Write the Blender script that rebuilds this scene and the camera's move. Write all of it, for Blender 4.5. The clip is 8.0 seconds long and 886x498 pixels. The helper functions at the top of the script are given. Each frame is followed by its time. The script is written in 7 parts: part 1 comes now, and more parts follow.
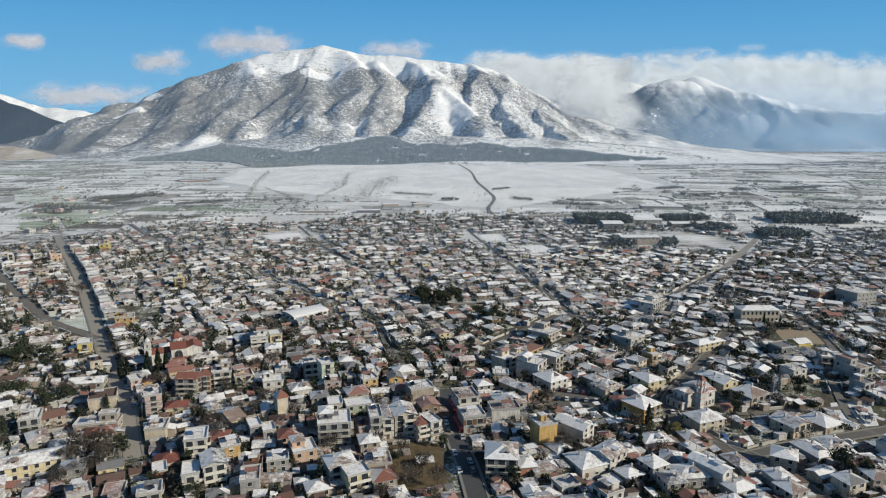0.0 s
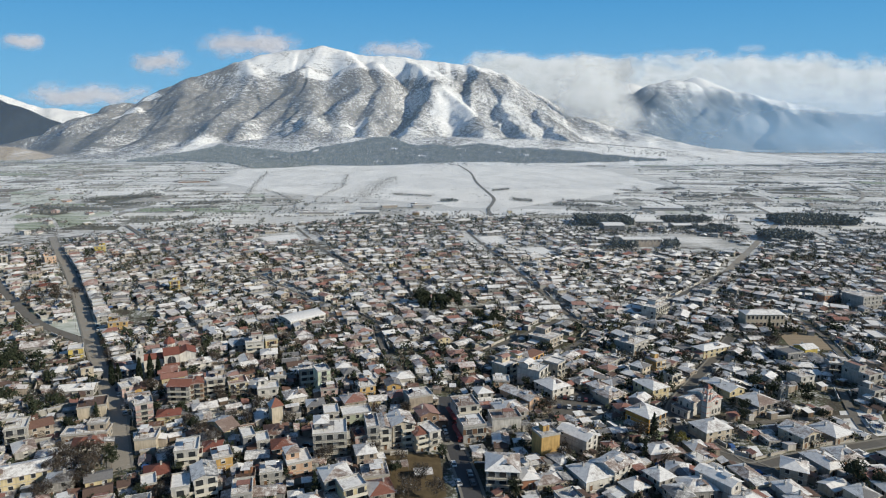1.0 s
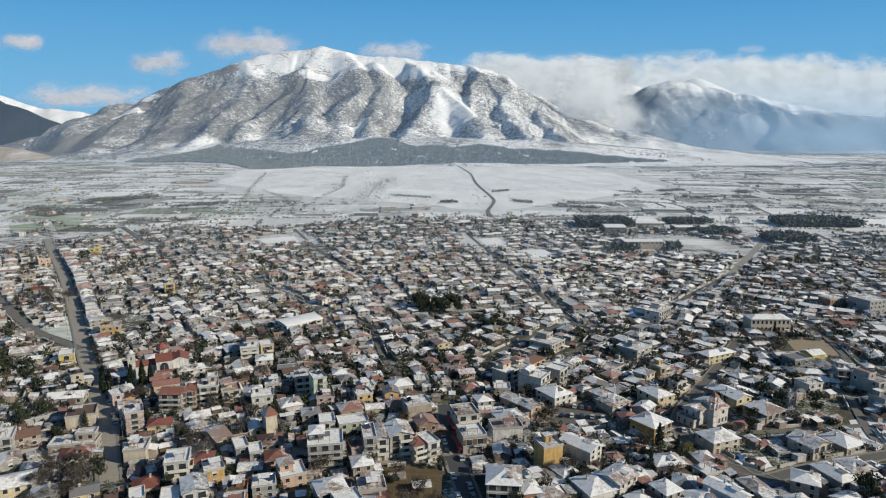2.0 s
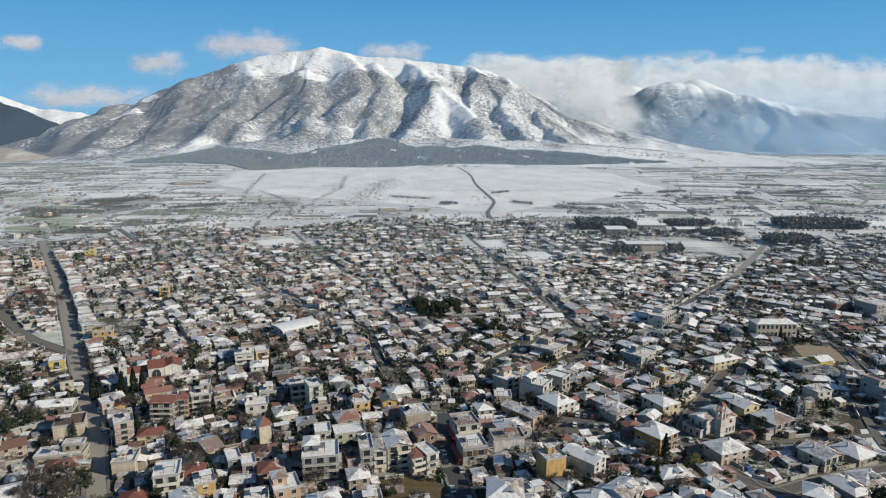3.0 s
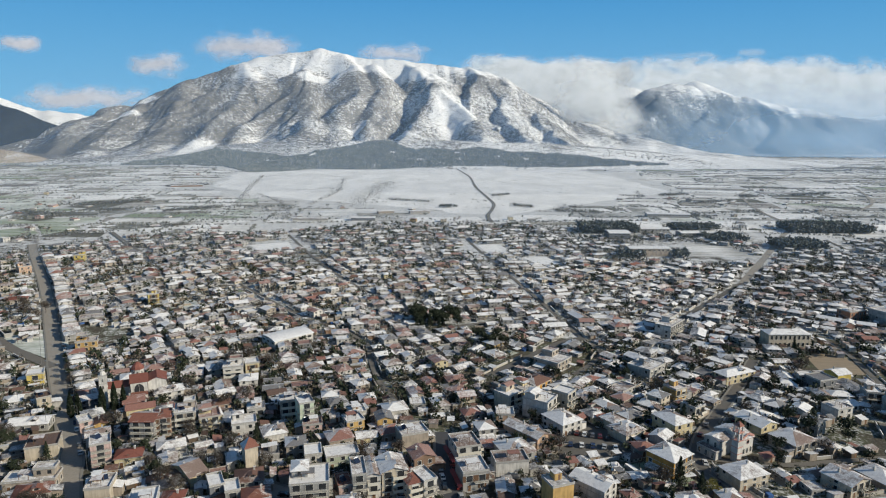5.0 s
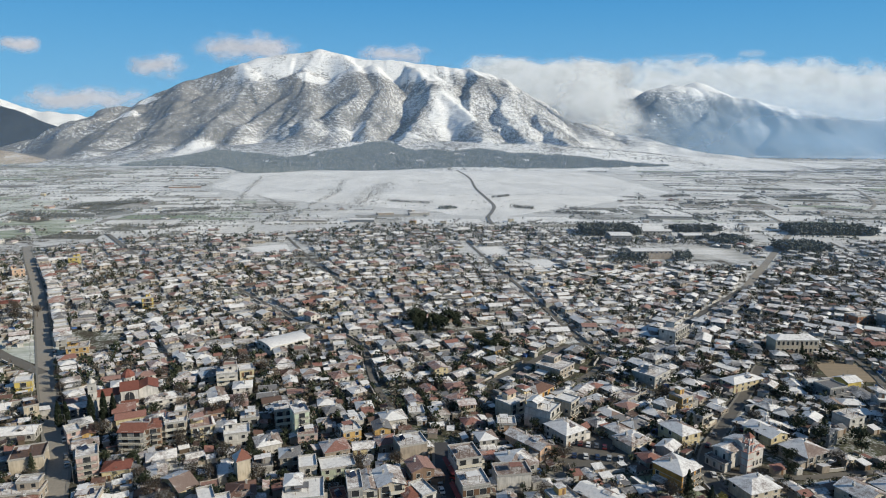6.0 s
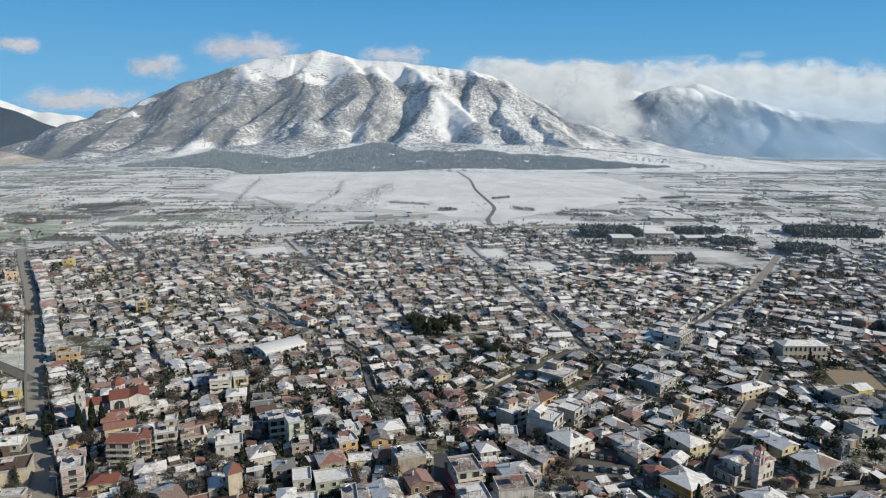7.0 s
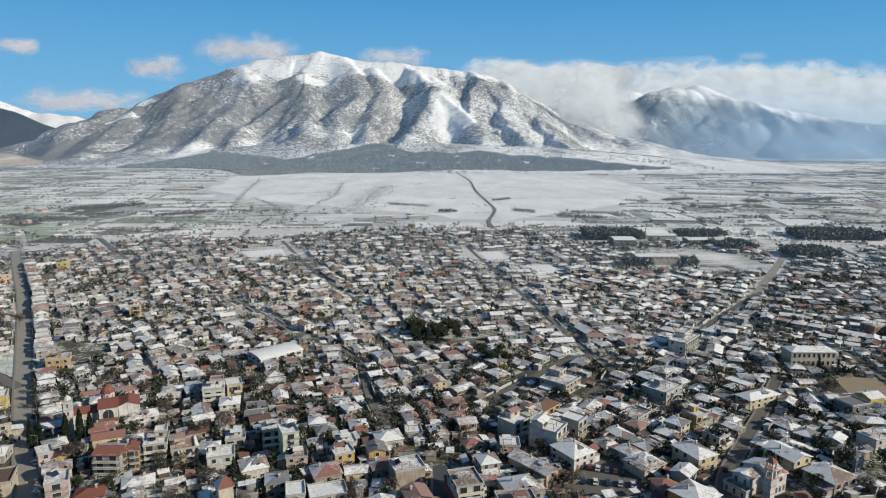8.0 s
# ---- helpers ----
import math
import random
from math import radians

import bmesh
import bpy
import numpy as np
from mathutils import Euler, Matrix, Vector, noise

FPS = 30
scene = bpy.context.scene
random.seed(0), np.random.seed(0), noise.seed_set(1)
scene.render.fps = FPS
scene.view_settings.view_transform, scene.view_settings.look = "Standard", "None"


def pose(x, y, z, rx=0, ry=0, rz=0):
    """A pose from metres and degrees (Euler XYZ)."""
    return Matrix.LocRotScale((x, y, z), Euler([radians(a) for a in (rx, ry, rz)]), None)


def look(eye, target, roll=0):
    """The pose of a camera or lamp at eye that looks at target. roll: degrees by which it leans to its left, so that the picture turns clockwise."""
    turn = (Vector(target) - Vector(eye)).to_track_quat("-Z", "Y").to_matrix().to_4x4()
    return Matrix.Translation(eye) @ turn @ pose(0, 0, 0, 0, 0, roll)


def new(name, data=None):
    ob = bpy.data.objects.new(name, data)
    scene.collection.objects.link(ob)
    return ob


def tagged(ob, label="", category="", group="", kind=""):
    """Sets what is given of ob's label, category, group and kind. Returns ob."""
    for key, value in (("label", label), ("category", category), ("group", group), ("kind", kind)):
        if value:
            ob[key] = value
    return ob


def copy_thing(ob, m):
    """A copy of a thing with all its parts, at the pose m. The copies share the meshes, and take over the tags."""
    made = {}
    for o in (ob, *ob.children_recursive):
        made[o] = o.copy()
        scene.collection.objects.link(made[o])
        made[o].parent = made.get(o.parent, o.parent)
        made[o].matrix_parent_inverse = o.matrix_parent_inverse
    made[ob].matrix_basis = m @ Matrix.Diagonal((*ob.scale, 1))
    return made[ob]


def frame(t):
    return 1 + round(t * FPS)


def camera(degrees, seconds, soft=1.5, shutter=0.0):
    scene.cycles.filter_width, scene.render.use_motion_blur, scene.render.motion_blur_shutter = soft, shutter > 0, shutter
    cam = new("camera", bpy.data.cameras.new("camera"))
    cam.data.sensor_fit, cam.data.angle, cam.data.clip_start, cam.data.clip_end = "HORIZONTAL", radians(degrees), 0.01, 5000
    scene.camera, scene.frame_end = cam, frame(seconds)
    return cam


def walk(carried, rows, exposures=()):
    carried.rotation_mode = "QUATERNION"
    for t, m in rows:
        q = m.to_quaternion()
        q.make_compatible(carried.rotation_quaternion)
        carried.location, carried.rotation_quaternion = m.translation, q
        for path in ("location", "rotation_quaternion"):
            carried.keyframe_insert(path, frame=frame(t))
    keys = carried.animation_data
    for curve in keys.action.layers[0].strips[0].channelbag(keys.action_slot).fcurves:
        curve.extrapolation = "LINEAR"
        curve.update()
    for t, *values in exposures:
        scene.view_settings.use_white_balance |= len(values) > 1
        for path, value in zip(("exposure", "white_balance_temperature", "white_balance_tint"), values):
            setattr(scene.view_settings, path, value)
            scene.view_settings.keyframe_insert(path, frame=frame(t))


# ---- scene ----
EXPOSURE, SKY, SUNPOWER = 0.08, 0.095, 4.8
# ---- camera: a drone gliding forward over the town ----
cam = camera(69.2, 8.0, soft=1.1)
PATH = [
    (0.0, -0.451, -55.564, 119.538, -10.802, -0.266, 0.360),
    (0.5, -0.371, -51.896, 119.622, -10.775, -0.289, 0.377),
    (1.0, -0.291, -48.192, 119.692, -10.747, -0.311, 0.394),
    (1.5, -0.211, -44.451, 119.748, -10.716, -0.331, 0.411),
    (3.0, 0.030, -33.010, 119.828, -10.612, -0.382, 0.462),
    (3.5, 0.110, -29.124, 119.826, -10.574, -0.396, 0.479),
    (4.0, 0.190, -25.201, 119.810, -10.534, -0.409, 0.496),
    (4.5, 0.270, -21.242, 119.779, -10.492, -0.421, 0.513),
    (6.0, 0.511, -9.146, 119.599, -10.354, -0.446, 0.564),
    (6.5, 0.591, -5.042, 119.510, -10.304, -0.452, 0.581),
    (7.0, 0.671, -0.901, 119.407, -10.252, -0.456, 0.598),
    (7.5, 0.751, 3.276, 119.290, -10.199, -0.458, 0.615),
    (8.0, 0.831, 7.490, 119.158, -10.143, -0.460, 0.632),
]
walk(cam, [(t, pose(x, y, z, 90 + pitch, 0, yaw) @ pose(0, 0, 0, 0, 0, roll)) for t, x, y, z, pitch, yaw, roll in PATH],
     exposures=[(0.0, EXPOSURE, 6500, 8), (8.0, EXPOSURE, 6500, 8)])

# ---- sun and sky ----
SUN_AZIMUTH = radians(110)      # clockwise from +y: over the camera's right shoulder
SUN_HEIGHT = radians(26)
TO_SUN = Vector((math.sin(SUN_AZIMUTH) * math.cos(SUN_HEIGHT), math.cos(SUN_AZIMUTH) * math.cos(SUN_HEIGHT), math.sin(SUN_HEIGHT)))
world = bpy.data.worlds.new("winter_sky")
scene.world = world
world.use_nodes = True
wt = world.node_tree
sky = wt.nodes.new("ShaderNodeTexSky")
sky.sky_type = "NISHITA"
sky.sun_disc = False
sky.sun_elevation = SUN_HEIGHT
sky.sun_rotation = SUN_AZIMUTH
sky.altitude = 1200
sky.air_density = 1.0
sky.dust_density = 0.15
sky.ozone_density = 2.0
tone = wt.nodes.new("ShaderNodeMix")
tone.data_type = "RGBA"
tone.blend_type = "MULTIPLY"
tone.inputs[0].default_value = 1.0
tone.inputs[7].default_value = (0.84, 0.89, 0.88, 1.0)
wt.links.new(sky.outputs[0], tone.inputs[6])
# clear azure air down towards the horizon, all round
updown = wt.nodes.new("ShaderNodeSeparateXYZ")
wt.links.new(wt.nodes.new("ShaderNodeTexCoord").outputs["Generated"], updown.inputs[0])
air = wt.nodes.new("ShaderNodeValToRGB")
wt.links.new(updown.outputs[2], air.inputs[0])
air.color_ramp.elements[0].position = 0.04
air.color_ramp.elements[0].color = (1.66, 4.55, 7.45, 1.0)
air.color_ramp.elements[1].position = 0.20
air.color_ramp.elements[1].color = (0.70, 3.1, 6.4, 1.0)
share = wt.nodes.new("ShaderNodeMapRange")
wt.links.new(updown.outputs[2], share.inputs["Value"])
for socket, value in (("From Min", 0.2), ("From Max", 0.5), ("To Min", 0.97), ("To Max", 0.0)):
    share.inputs[socket].default_value = value
both = wt.nodes.new("ShaderNodeMix")
both.data_type = "RGBA"
wt.links.new(share.outputs[0], both.inputs[0])
wt.links.new(tone.outputs[2], both.inputs[6])
wt.links.new(air.outputs[0], both.inputs[7])
wt.links.new(both.outputs[2], wt.nodes["Background"].inputs["Color"])
wt.nodes["Background"].inputs["Strength"].default_value = SKY
sun = new("sun", bpy.data.lights.new("sun", "SUN"))
sun.data.energy = SUNPOWER
sun.data.angle = radians(0.5)
sun.data.color = (1.0, 0.905, 0.74)
sun.matrix_world = look(TO_SUN * 500, (0, 0, 0))


# ---- materials ----
def fresh(name, rough=0.85, spec=0.3):
    m = bpy.data.materials.new(name)
    m.use_nodes = True
    b = m.node_tree.nodes["Principled BSDF"]
    b.inputs["Roughness"].default_value = rough
    b.inputs["Specular IOR Level"].default_value = spec
    return m, m.node_tree, b


def feed(t, socket, value):
    if isinstance(value, (int, float)):
        socket.default_value = value
    elif isinstance(value, (tuple, list)):
        socket.default_value = tuple(value) if len(value) != 3 or len(socket.default_value) == 3 else (*value, 1.0)
    else:
        t.links.new(value, socket)


def position(t, scale=(1, 1, 1)):
    g = t.nodes.new("ShaderNodeNewGeometry")
    if scale == (1, 1, 1):
        return g.outputs["Position"]
    v = t.nodes.new("ShaderNodeVectorMath")
    v.operation = "MULTIPLY"
    t.links.new(g.outputs["Position"], v.inputs[0])
    v.inputs[1].default_value = scale
    return v.outputs[0]


def noise_of(t, vec, scale, detail=4.0, rough=0.55, distort=0.0):
    n = t.nodes.new("ShaderNodeTexNoise")
    t.links.new(vec, n.inputs["Vector"])
    feed(t, n.inputs["Scale"], scale)
    n.inputs["Detail"].default_value = detail
    n.inputs["Roughness"].default_value = rough
    n.inputs["Distortion"].default_value = distort
    return n.outputs["Fac"]


def calc(t, op, a, b=0.0, c=0.0, clamp=False):
    n = t.nodes.new("ShaderNodeMath")
    n.operation = op
    n.use_clamp = clamp
    for k, v in enumerate((a, b, c)):
        feed(t, n.inputs[k], v)
    return n.outputs[0]


def step(t, value, low, high):
    """0 below low, 1 above high, smooth between."""
    n = t.nodes.new("ShaderNodeMapRange")
    n.interpolation_type = "SMOOTHSTEP"
    feed(t, n.inputs["Value"], value)
    feed(t, n.inputs["From Min"], low)
    feed(t, n.inputs["From Max"], high)
    return n.outputs["Result"]


def blend(t, fac, a, b):
    n = t.nodes.new("ShaderNodeMix")
    n.data_type = "RGBA"
    feed(t, n.inputs[0], fac)
    feed(t, n.inputs[6], a)
    feed(t, n.inputs[7], b)
    return n.outputs[2]


def bump(t, b, height, strength, distance):
    n = t.nodes.new("ShaderNodeBump")
    n.inputs["Strength"].default_value = strength
    n.inputs["Distance"].default_value = distance
    t.links.new(height, n.inputs["Height"])
    t.links.new(n.outputs[0], b.inputs["Normal"])


def chance(t):
    """A number of its own for each object, and for each loose piece of a joined mesh."""
    both = calc(t, "ADD", t.nodes.new("ShaderNodeObjectInfo").outputs["Random"], t.nodes.new("ShaderNodeNewGeometry").outputs["Random Per Island"])
    return calc(t, "FRACT", both)


def axis(t, vec, k):
    n = t.nodes.new("ShaderNodeSeparateXYZ")
    t.links.new(vec, n.inputs[0])
    return n.outputs[k]


def darker(c, f):
    return tuple(min(1.0, x * f) for x in c)


def wall_paint(name, colour):
    """Weathered plaster: blotches, rain streaks, fine grain, a little lighter or darker from house to house."""
    m, t, b = fresh(name, 0.9, 0.2)
    p = position(t)
    blot = noise_of(t, p, 0.35, 3)
    streak = noise_of(t, position(t, (1.6, 1.6, 0.18)), 1.0, 4)
    grain = noise_of(t, p, 6.0, 2)
    dirt = calc(t, "ADD", calc(t, "MULTIPLY", blot, 0.5), calc(t, "MULTIPLY", streak, 0.5))
    c = blend(t, step(t, dirt, 0.36, 0.62), darker(colour, 0.6), colour)
    c = blend(t, calc(t, "MULTIPLY", chance(t), 0.3), c, darker(colour, 0.6))
    c = blend(t, calc(t, "MULTIPLY", grain, 0.18), c, (0.25, 0.23, 0.2))
    feed(t, b.inputs["Base Color"], c)
    bump(t, b, grain, 0.25, 0.02)
    return m


def roof_cover(name, colour, cover, rough=0.8):
    """Roofing under thin snow, melted off in blotches and more so on the slopes that face the sun."""
    m, t, b = fresh(name, rough, 0.25)
    p = position(t)
    big = noise_of(t, p, 0.16, 3)
    mid = noise_of(t, p, 0.8, 4, 0.65)
    fine = noise_of(t, p, 4.0, 3, 0.7)
    g = t.nodes.new("ShaderNodeNewGeometry")
    d = t.nodes.new("ShaderNodeVectorMath")
    d.operation = "DOT_PRODUCT"
    t.links.new(g.outputs["Normal"], d.inputs[0])
    d.inputs[1].default_value = (TO_SUN.x, TO_SUN.y, 0.0)
    melt = calc(t, "MULTIPLY", d.outputs["Value"], 0.16)
    luck = chance(t)
    depth = calc(t, "ADD", calc(t, "MULTIPLY", big, 0.26), calc(t, "ADD", calc(t, "MULTIPLY", mid, 0.24), calc(t, "MULTIPLY", fine, 0.16)))
    depth = calc(t, "ADD", depth, calc(t, "ADD", 0.17, calc(t, "MULTIPLY", calc(t, "SUBTRACT", luck, 0.5), 0.26)))
    warm = calc(t, "SUBTRACT", 1.0, step(t, axis(t, p, 1), 190, 430))      # less snow left in the warm middle of town
    depth = calc(t, "SUBTRACT", depth, calc(t, "ADD", melt, calc(t, "MULTIPLY", warm, 0.02)))
    mask = step(t, depth, 0.74 - cover * 0.5, 0.90 - cover * 0.5)
    tile = blend(t, step(t, fine, 0.35, 0.65), darker(colour, 0.7), darker(colour, 1.2))
    tile = blend(t, calc(t, "MULTIPLY", luck, 0.5), tile, darker(colour, 0.5))
    snow = blend(t, step(t, calc(t, "ADD", calc(t, "MULTIPLY", mid, 0.6), calc(t, "MULTIPLY", fine, 0.4)), 0.3, 0.62), (0.60, 0.60, 0.615), (0.84, 0.84, 0.84))
    mask = calc(t, "MULTIPLY", mask, 0.92 if cover > 0.64 else 0.74)
    feed(t, b.inputs["Base Color"], blend(t, mask, tile, snow))
    bump(t, b, calc(t, "ADD", mid, calc(t, "MULTIPLY", fine, 0.5)), 0.7, 0.12)
    return m


def plain(name, colour, rough=0.6, spec=0.4, metal=0.0, vary=0.25, scale=2.0):
    m, t, b = fresh(name, rough, spec)
    b.inputs["Metallic"].default_value = metal
    n = noise_of(t, position(t), scale, 4)
    f = noise_of(t, position(t), scale * 9, 2)
    c = blend(t, n, darker(colour, 1 - vary), darker(colour, 1 + vary))
    feed(t, b.inputs["Base Color"], blend(t, calc(t, "MULTIPLY", f, 0.25), c, darker(colour, 0.5)))
    return m


WALLS = {
    "white": wall_paint("white_plaster", (0.62, 0.60, 0.57)),
    "cream": wall_paint("cream_plaster", (0.56, 0.49, 0.39)),
    "pale_yellow": wall_paint("pale_yellow_plaster", (0.62, 0.53, 0.33)),
    "yellow": wall_paint("yellow_plaster", (0.62, 0.48, 0.13)),
    "ochre": wall_paint("ochre_plaster", (0.54, 0.35, 0.13)),
    "orange": wall_paint("orange_plaster", (0.54, 0.28, 0.06)),
    "peach": wall_paint("peach_plaster", (0.56, 0.38, 0.27)),
    "pink": wall_paint("pink_plaster", (0.54, 0.39, 0.36)),
    "beige": wall_paint("beige_plaster", (0.39, 0.335, 0.28)),
    "light_grey": wall_paint("light_grey_plaster", (0.36, 0.355, 0.345)),
    "dark_grey": wall_paint("dark_grey_plaster", (0.17, 0.18, 0.20)),
    "pale_green": wall_paint("pale_green_plaster", (0.50, 0.56, 0.44)),
    "brick": wall_paint("brick_red_plaster", (0.36, 0.17, 0.10)),
    "brown": wall_paint("brown_plaster", (0.26, 0.17, 0.12)),
}
ROOFS = {
    "snow": roof_cover("snow_covered_tile", (0.22, 0.165, 0.145), 0.82),
    "grey": roof_cover("snowy_grey_slab", (0.19, 0.19, 0.20), 0.66),
    "pinksnow": roof_cover("thin_snow_on_tile", (0.32, 0.20, 0.175), 0.64),
    "tile_pink": roof_cover("half_snowed_tile", (0.29, 0.15, 0.125), 0.58),
    "tile_red_thin": roof_cover("red_tile_with_snow", (0.23, 0.10, 0.075), 0.48),
    "tile_red_bare": roof_cover("bare_red_tile", (0.22, 0.085, 0.066), 0.26),
    "tile_brown": roof_cover("brown_tile_with_snow", (0.17, 0.10, 0.08), 0.48),
    "rust": roof_cover("rusty_sheet_roof", (0.14, 0.095, 0.08), 0.34),
    "deep": roof_cover("deep_snow_on_sheet", (0.22, 0.23, 0.25), 1.05),
    "blue_sheet": roof_cover("blue_sheet_roof", (0.06, 0.12, 0.34), 0.42),
}
GLASS, gt, gb = fresh("dark_window_glass", 0.08, 0.6)
feed(gt, gb.inputs["Base Color"], blend(gt, noise_of(gt, position(gt), 0.8), (0.012, 0.014, 0.018), (0.05, 0.055, 0.06)))
FRAME = plain("white_window_frame", (0.55, 0.54, 0.51))
SHUTTER = plain("brown_shutter", (0.13, 0.075, 0.045), 0.6)
CONCRETE = plain("weathered_concrete", (0.36, 0.35, 0.33), 0.9, 0.2)
RAIL = plain("balcony_rail_metal", (0.20, 0.20, 0.20), 0.5, 0.5, 0.4)
RAIL_LIGHT = plain("balcony_parapet_plaster", (0.58, 0.55, 0.48), 0.85, 0.2)
TANK = plain("galvanised_tank", (0.55, 0.56, 0.58), 0.35, 0.5, 0.7)
PANEL = plain("solar_collector_glass", (0.02, 0.03, 0.06), 0.1, 0.6)
DOOR = plain("wooden_door", (0.16, 0.09, 0.05), 0.6)
BARK = plain("tree_bark", (0.11, 0.085, 0.065), 0.95, 0.1)
TYRE = plain("tyre_rubber", (0.02, 0.02, 0.02), 0.9, 0.2)
BLUE_CLOTH = plain("blue_tarpaulin", (0.05, 0.12, 0.32), 0.6)
RED_CLOTH = plain("dark_red_awning", (0.22, 0.04, 0.04), 0.7)


def leaf(name, a, bcol, frost):
    """Foliage with uneven greens, and frost on some of the sprays."""
    m, t, b = fresh(name, 0.8, 0.2)
    isl = t.nodes.new("ShaderNodeNewGeometry").outputs["Random Per Island"]
    c = blend(t, isl, a, bcol)
    c = blend(t, calc(t, "MULTIPLY", noise_of(t, position(t), 0.25, 3), 0.5), c, darker(a, 0.55))
    feed(t, b.inputs["Base Color"], blend(t, step(t, isl, 1.0 - frost, 1.02 - frost), c, (0.36, 0.38, 0.39)))
    return m


EVERGREEN = leaf("evergreen_leaf", (0.028, 0.038, 0.022), (0.062, 0.075, 0.048), 0.0)
CYPRESS = leaf("cypress_leaf", (0.012, 0.02, 0.012), (0.03, 0.042, 0.024), 0.0)
TWIGS = leaf("bare_twigs", (0.085, 0.072, 0.058), (0.20, 0.17, 0.14), 0.1)
DARK_TWIGS = leaf("dark_bare_twigs", (0.045, 0.038, 0.032), (0.11, 0.092, 0.078), 0.06)
YELLOWING = leaf("yellowing_leaf", (0.16, 0.15, 0.04), (0.28, 0.24, 0.07), 0.02)
# frosted needles, with bluish distance haze also painted into the colour
FOREST = leaf("frosted_hazed_pine", (0.11, 0.135, 0.14), (0.33, 0.36, 0.365), 0.16)
# needle greens paled and greyed to paint in some distance haze
GROVE = leaf("grove_needles", (0.055, 0.068, 0.062), (0.16, 0.18, 0.17), 0.09)
ORCHARD = leaf("orchard_and_belt", (0.055, 0.06, 0.052), (0.14, 0.145, 0.13), 0.1)
# scrub greys raised, painting aerial haze into the colour
HEDGE = leaf("hedge_and_scrub", (0.13, 0.14, 0.125), (0.26, 0.26, 0.24), 0.16)


def ground_cover():
    """Yards and meadows: soil, winter grass and lying snow, the snow closing up away from the houses."""
    m, t, b = fresh("snowy_ground", 0.95, 0.15)
    p = position(t)
    y = axis(t, p, 1)
    big = noise_of(t, p, 0.012, 4)
    mid = noise_of(t, p, 0.09, 5, 0.6)
    fine = noise_of(t, p, 0.7, 4, 0.65)
    away = calc(t, "ADD", calc(t, "MULTIPLY", step(t, y, 260, 460), 0.075), calc(t, "MULTIPLY", step(t, y, 560, 1100), 0.2))
    depth = calc(t, "ADD", calc(t, "ADD", calc(t, "MULTIPLY", big, 0.3), calc(t, "MULTIPLY", mid, 0.4)), calc(t, "ADD", calc(t, "MULTIPLY", fine, 0.3), away))
    soil = blend(t, step(t, mid, 0.4, 0.6), (0.07, 0.062, 0.05), (0.085, 0.095, 0.055))
    soil = blend(t, step(t, fine, 0.45, 0.7), soil, (0.16, 0.15, 0.125))
    snow = blend(t, mid, (0.55, 0.56, 0.575), (0.76, 0.765, 0.77))
    feed(t, b.inputs["Base Color"], blend(t, calc(t, "MULTIPLY", step(t, depth, 0.51, 0.61), 0.88), soil, snow))
    bump(t, b, fine, 0.4, 0.3)
    return m


def field_cover(name, bare, depth0, stripes):
    """A field: furrows and stubble showing through the snow."""
    m, t, b = fresh(name, 0.95, 0.15)
    p = position(t)
    big = noise_of(t, position(t, (1, 0.4, 1)), 0.02, 4)
    fine = noise_of(t, position(t, (0.25, 1, 1)), 0.5, 4, 0.7)
    row = noise_of(t, position(t, (0.03, 0.9, 1)), stripes, 2)
    band = noise_of(t, position(t, (0.010, 0.11, 1)), 1.0, 3, 0.6)
    depth = calc(t, "ADD", calc(t, "ADD", calc(t, "MULTIPLY", big, 0.32), calc(t, "MULTIPLY", fine, 0.18)), calc(t, "ADD", calc(t, "MULTIPLY", row, 0.15), calc(t, "MULTIPLY", band, 0.35)))
    depth = calc(t, "ADD", depth, calc(t, "MULTIPLY", calc(t, "SUBTRACT", chance(t), 0.5), 0.2))
    snow = blend(t, step(t, calc(t, "ADD", calc(t, "MULTIPLY", big, 0.6), calc(t, "MULTIPLY", fine, 0.4)), 0.35, 0.65), (0.68, 0.685, 0.69), (0.89, 0.89, 0.89))
    soil = blend(t, fine, darker(bare, 0.7), darker(bare, 1.3))
    feed(t, b.inputs["Base Color"], blend(t, calc(t, "MULTIPLY", step(t, depth, depth0 - 0.2, depth0 + 0.16), 0.94), soil, snow))
    bump(t, b, row, 0.4, 0.4)
    return m


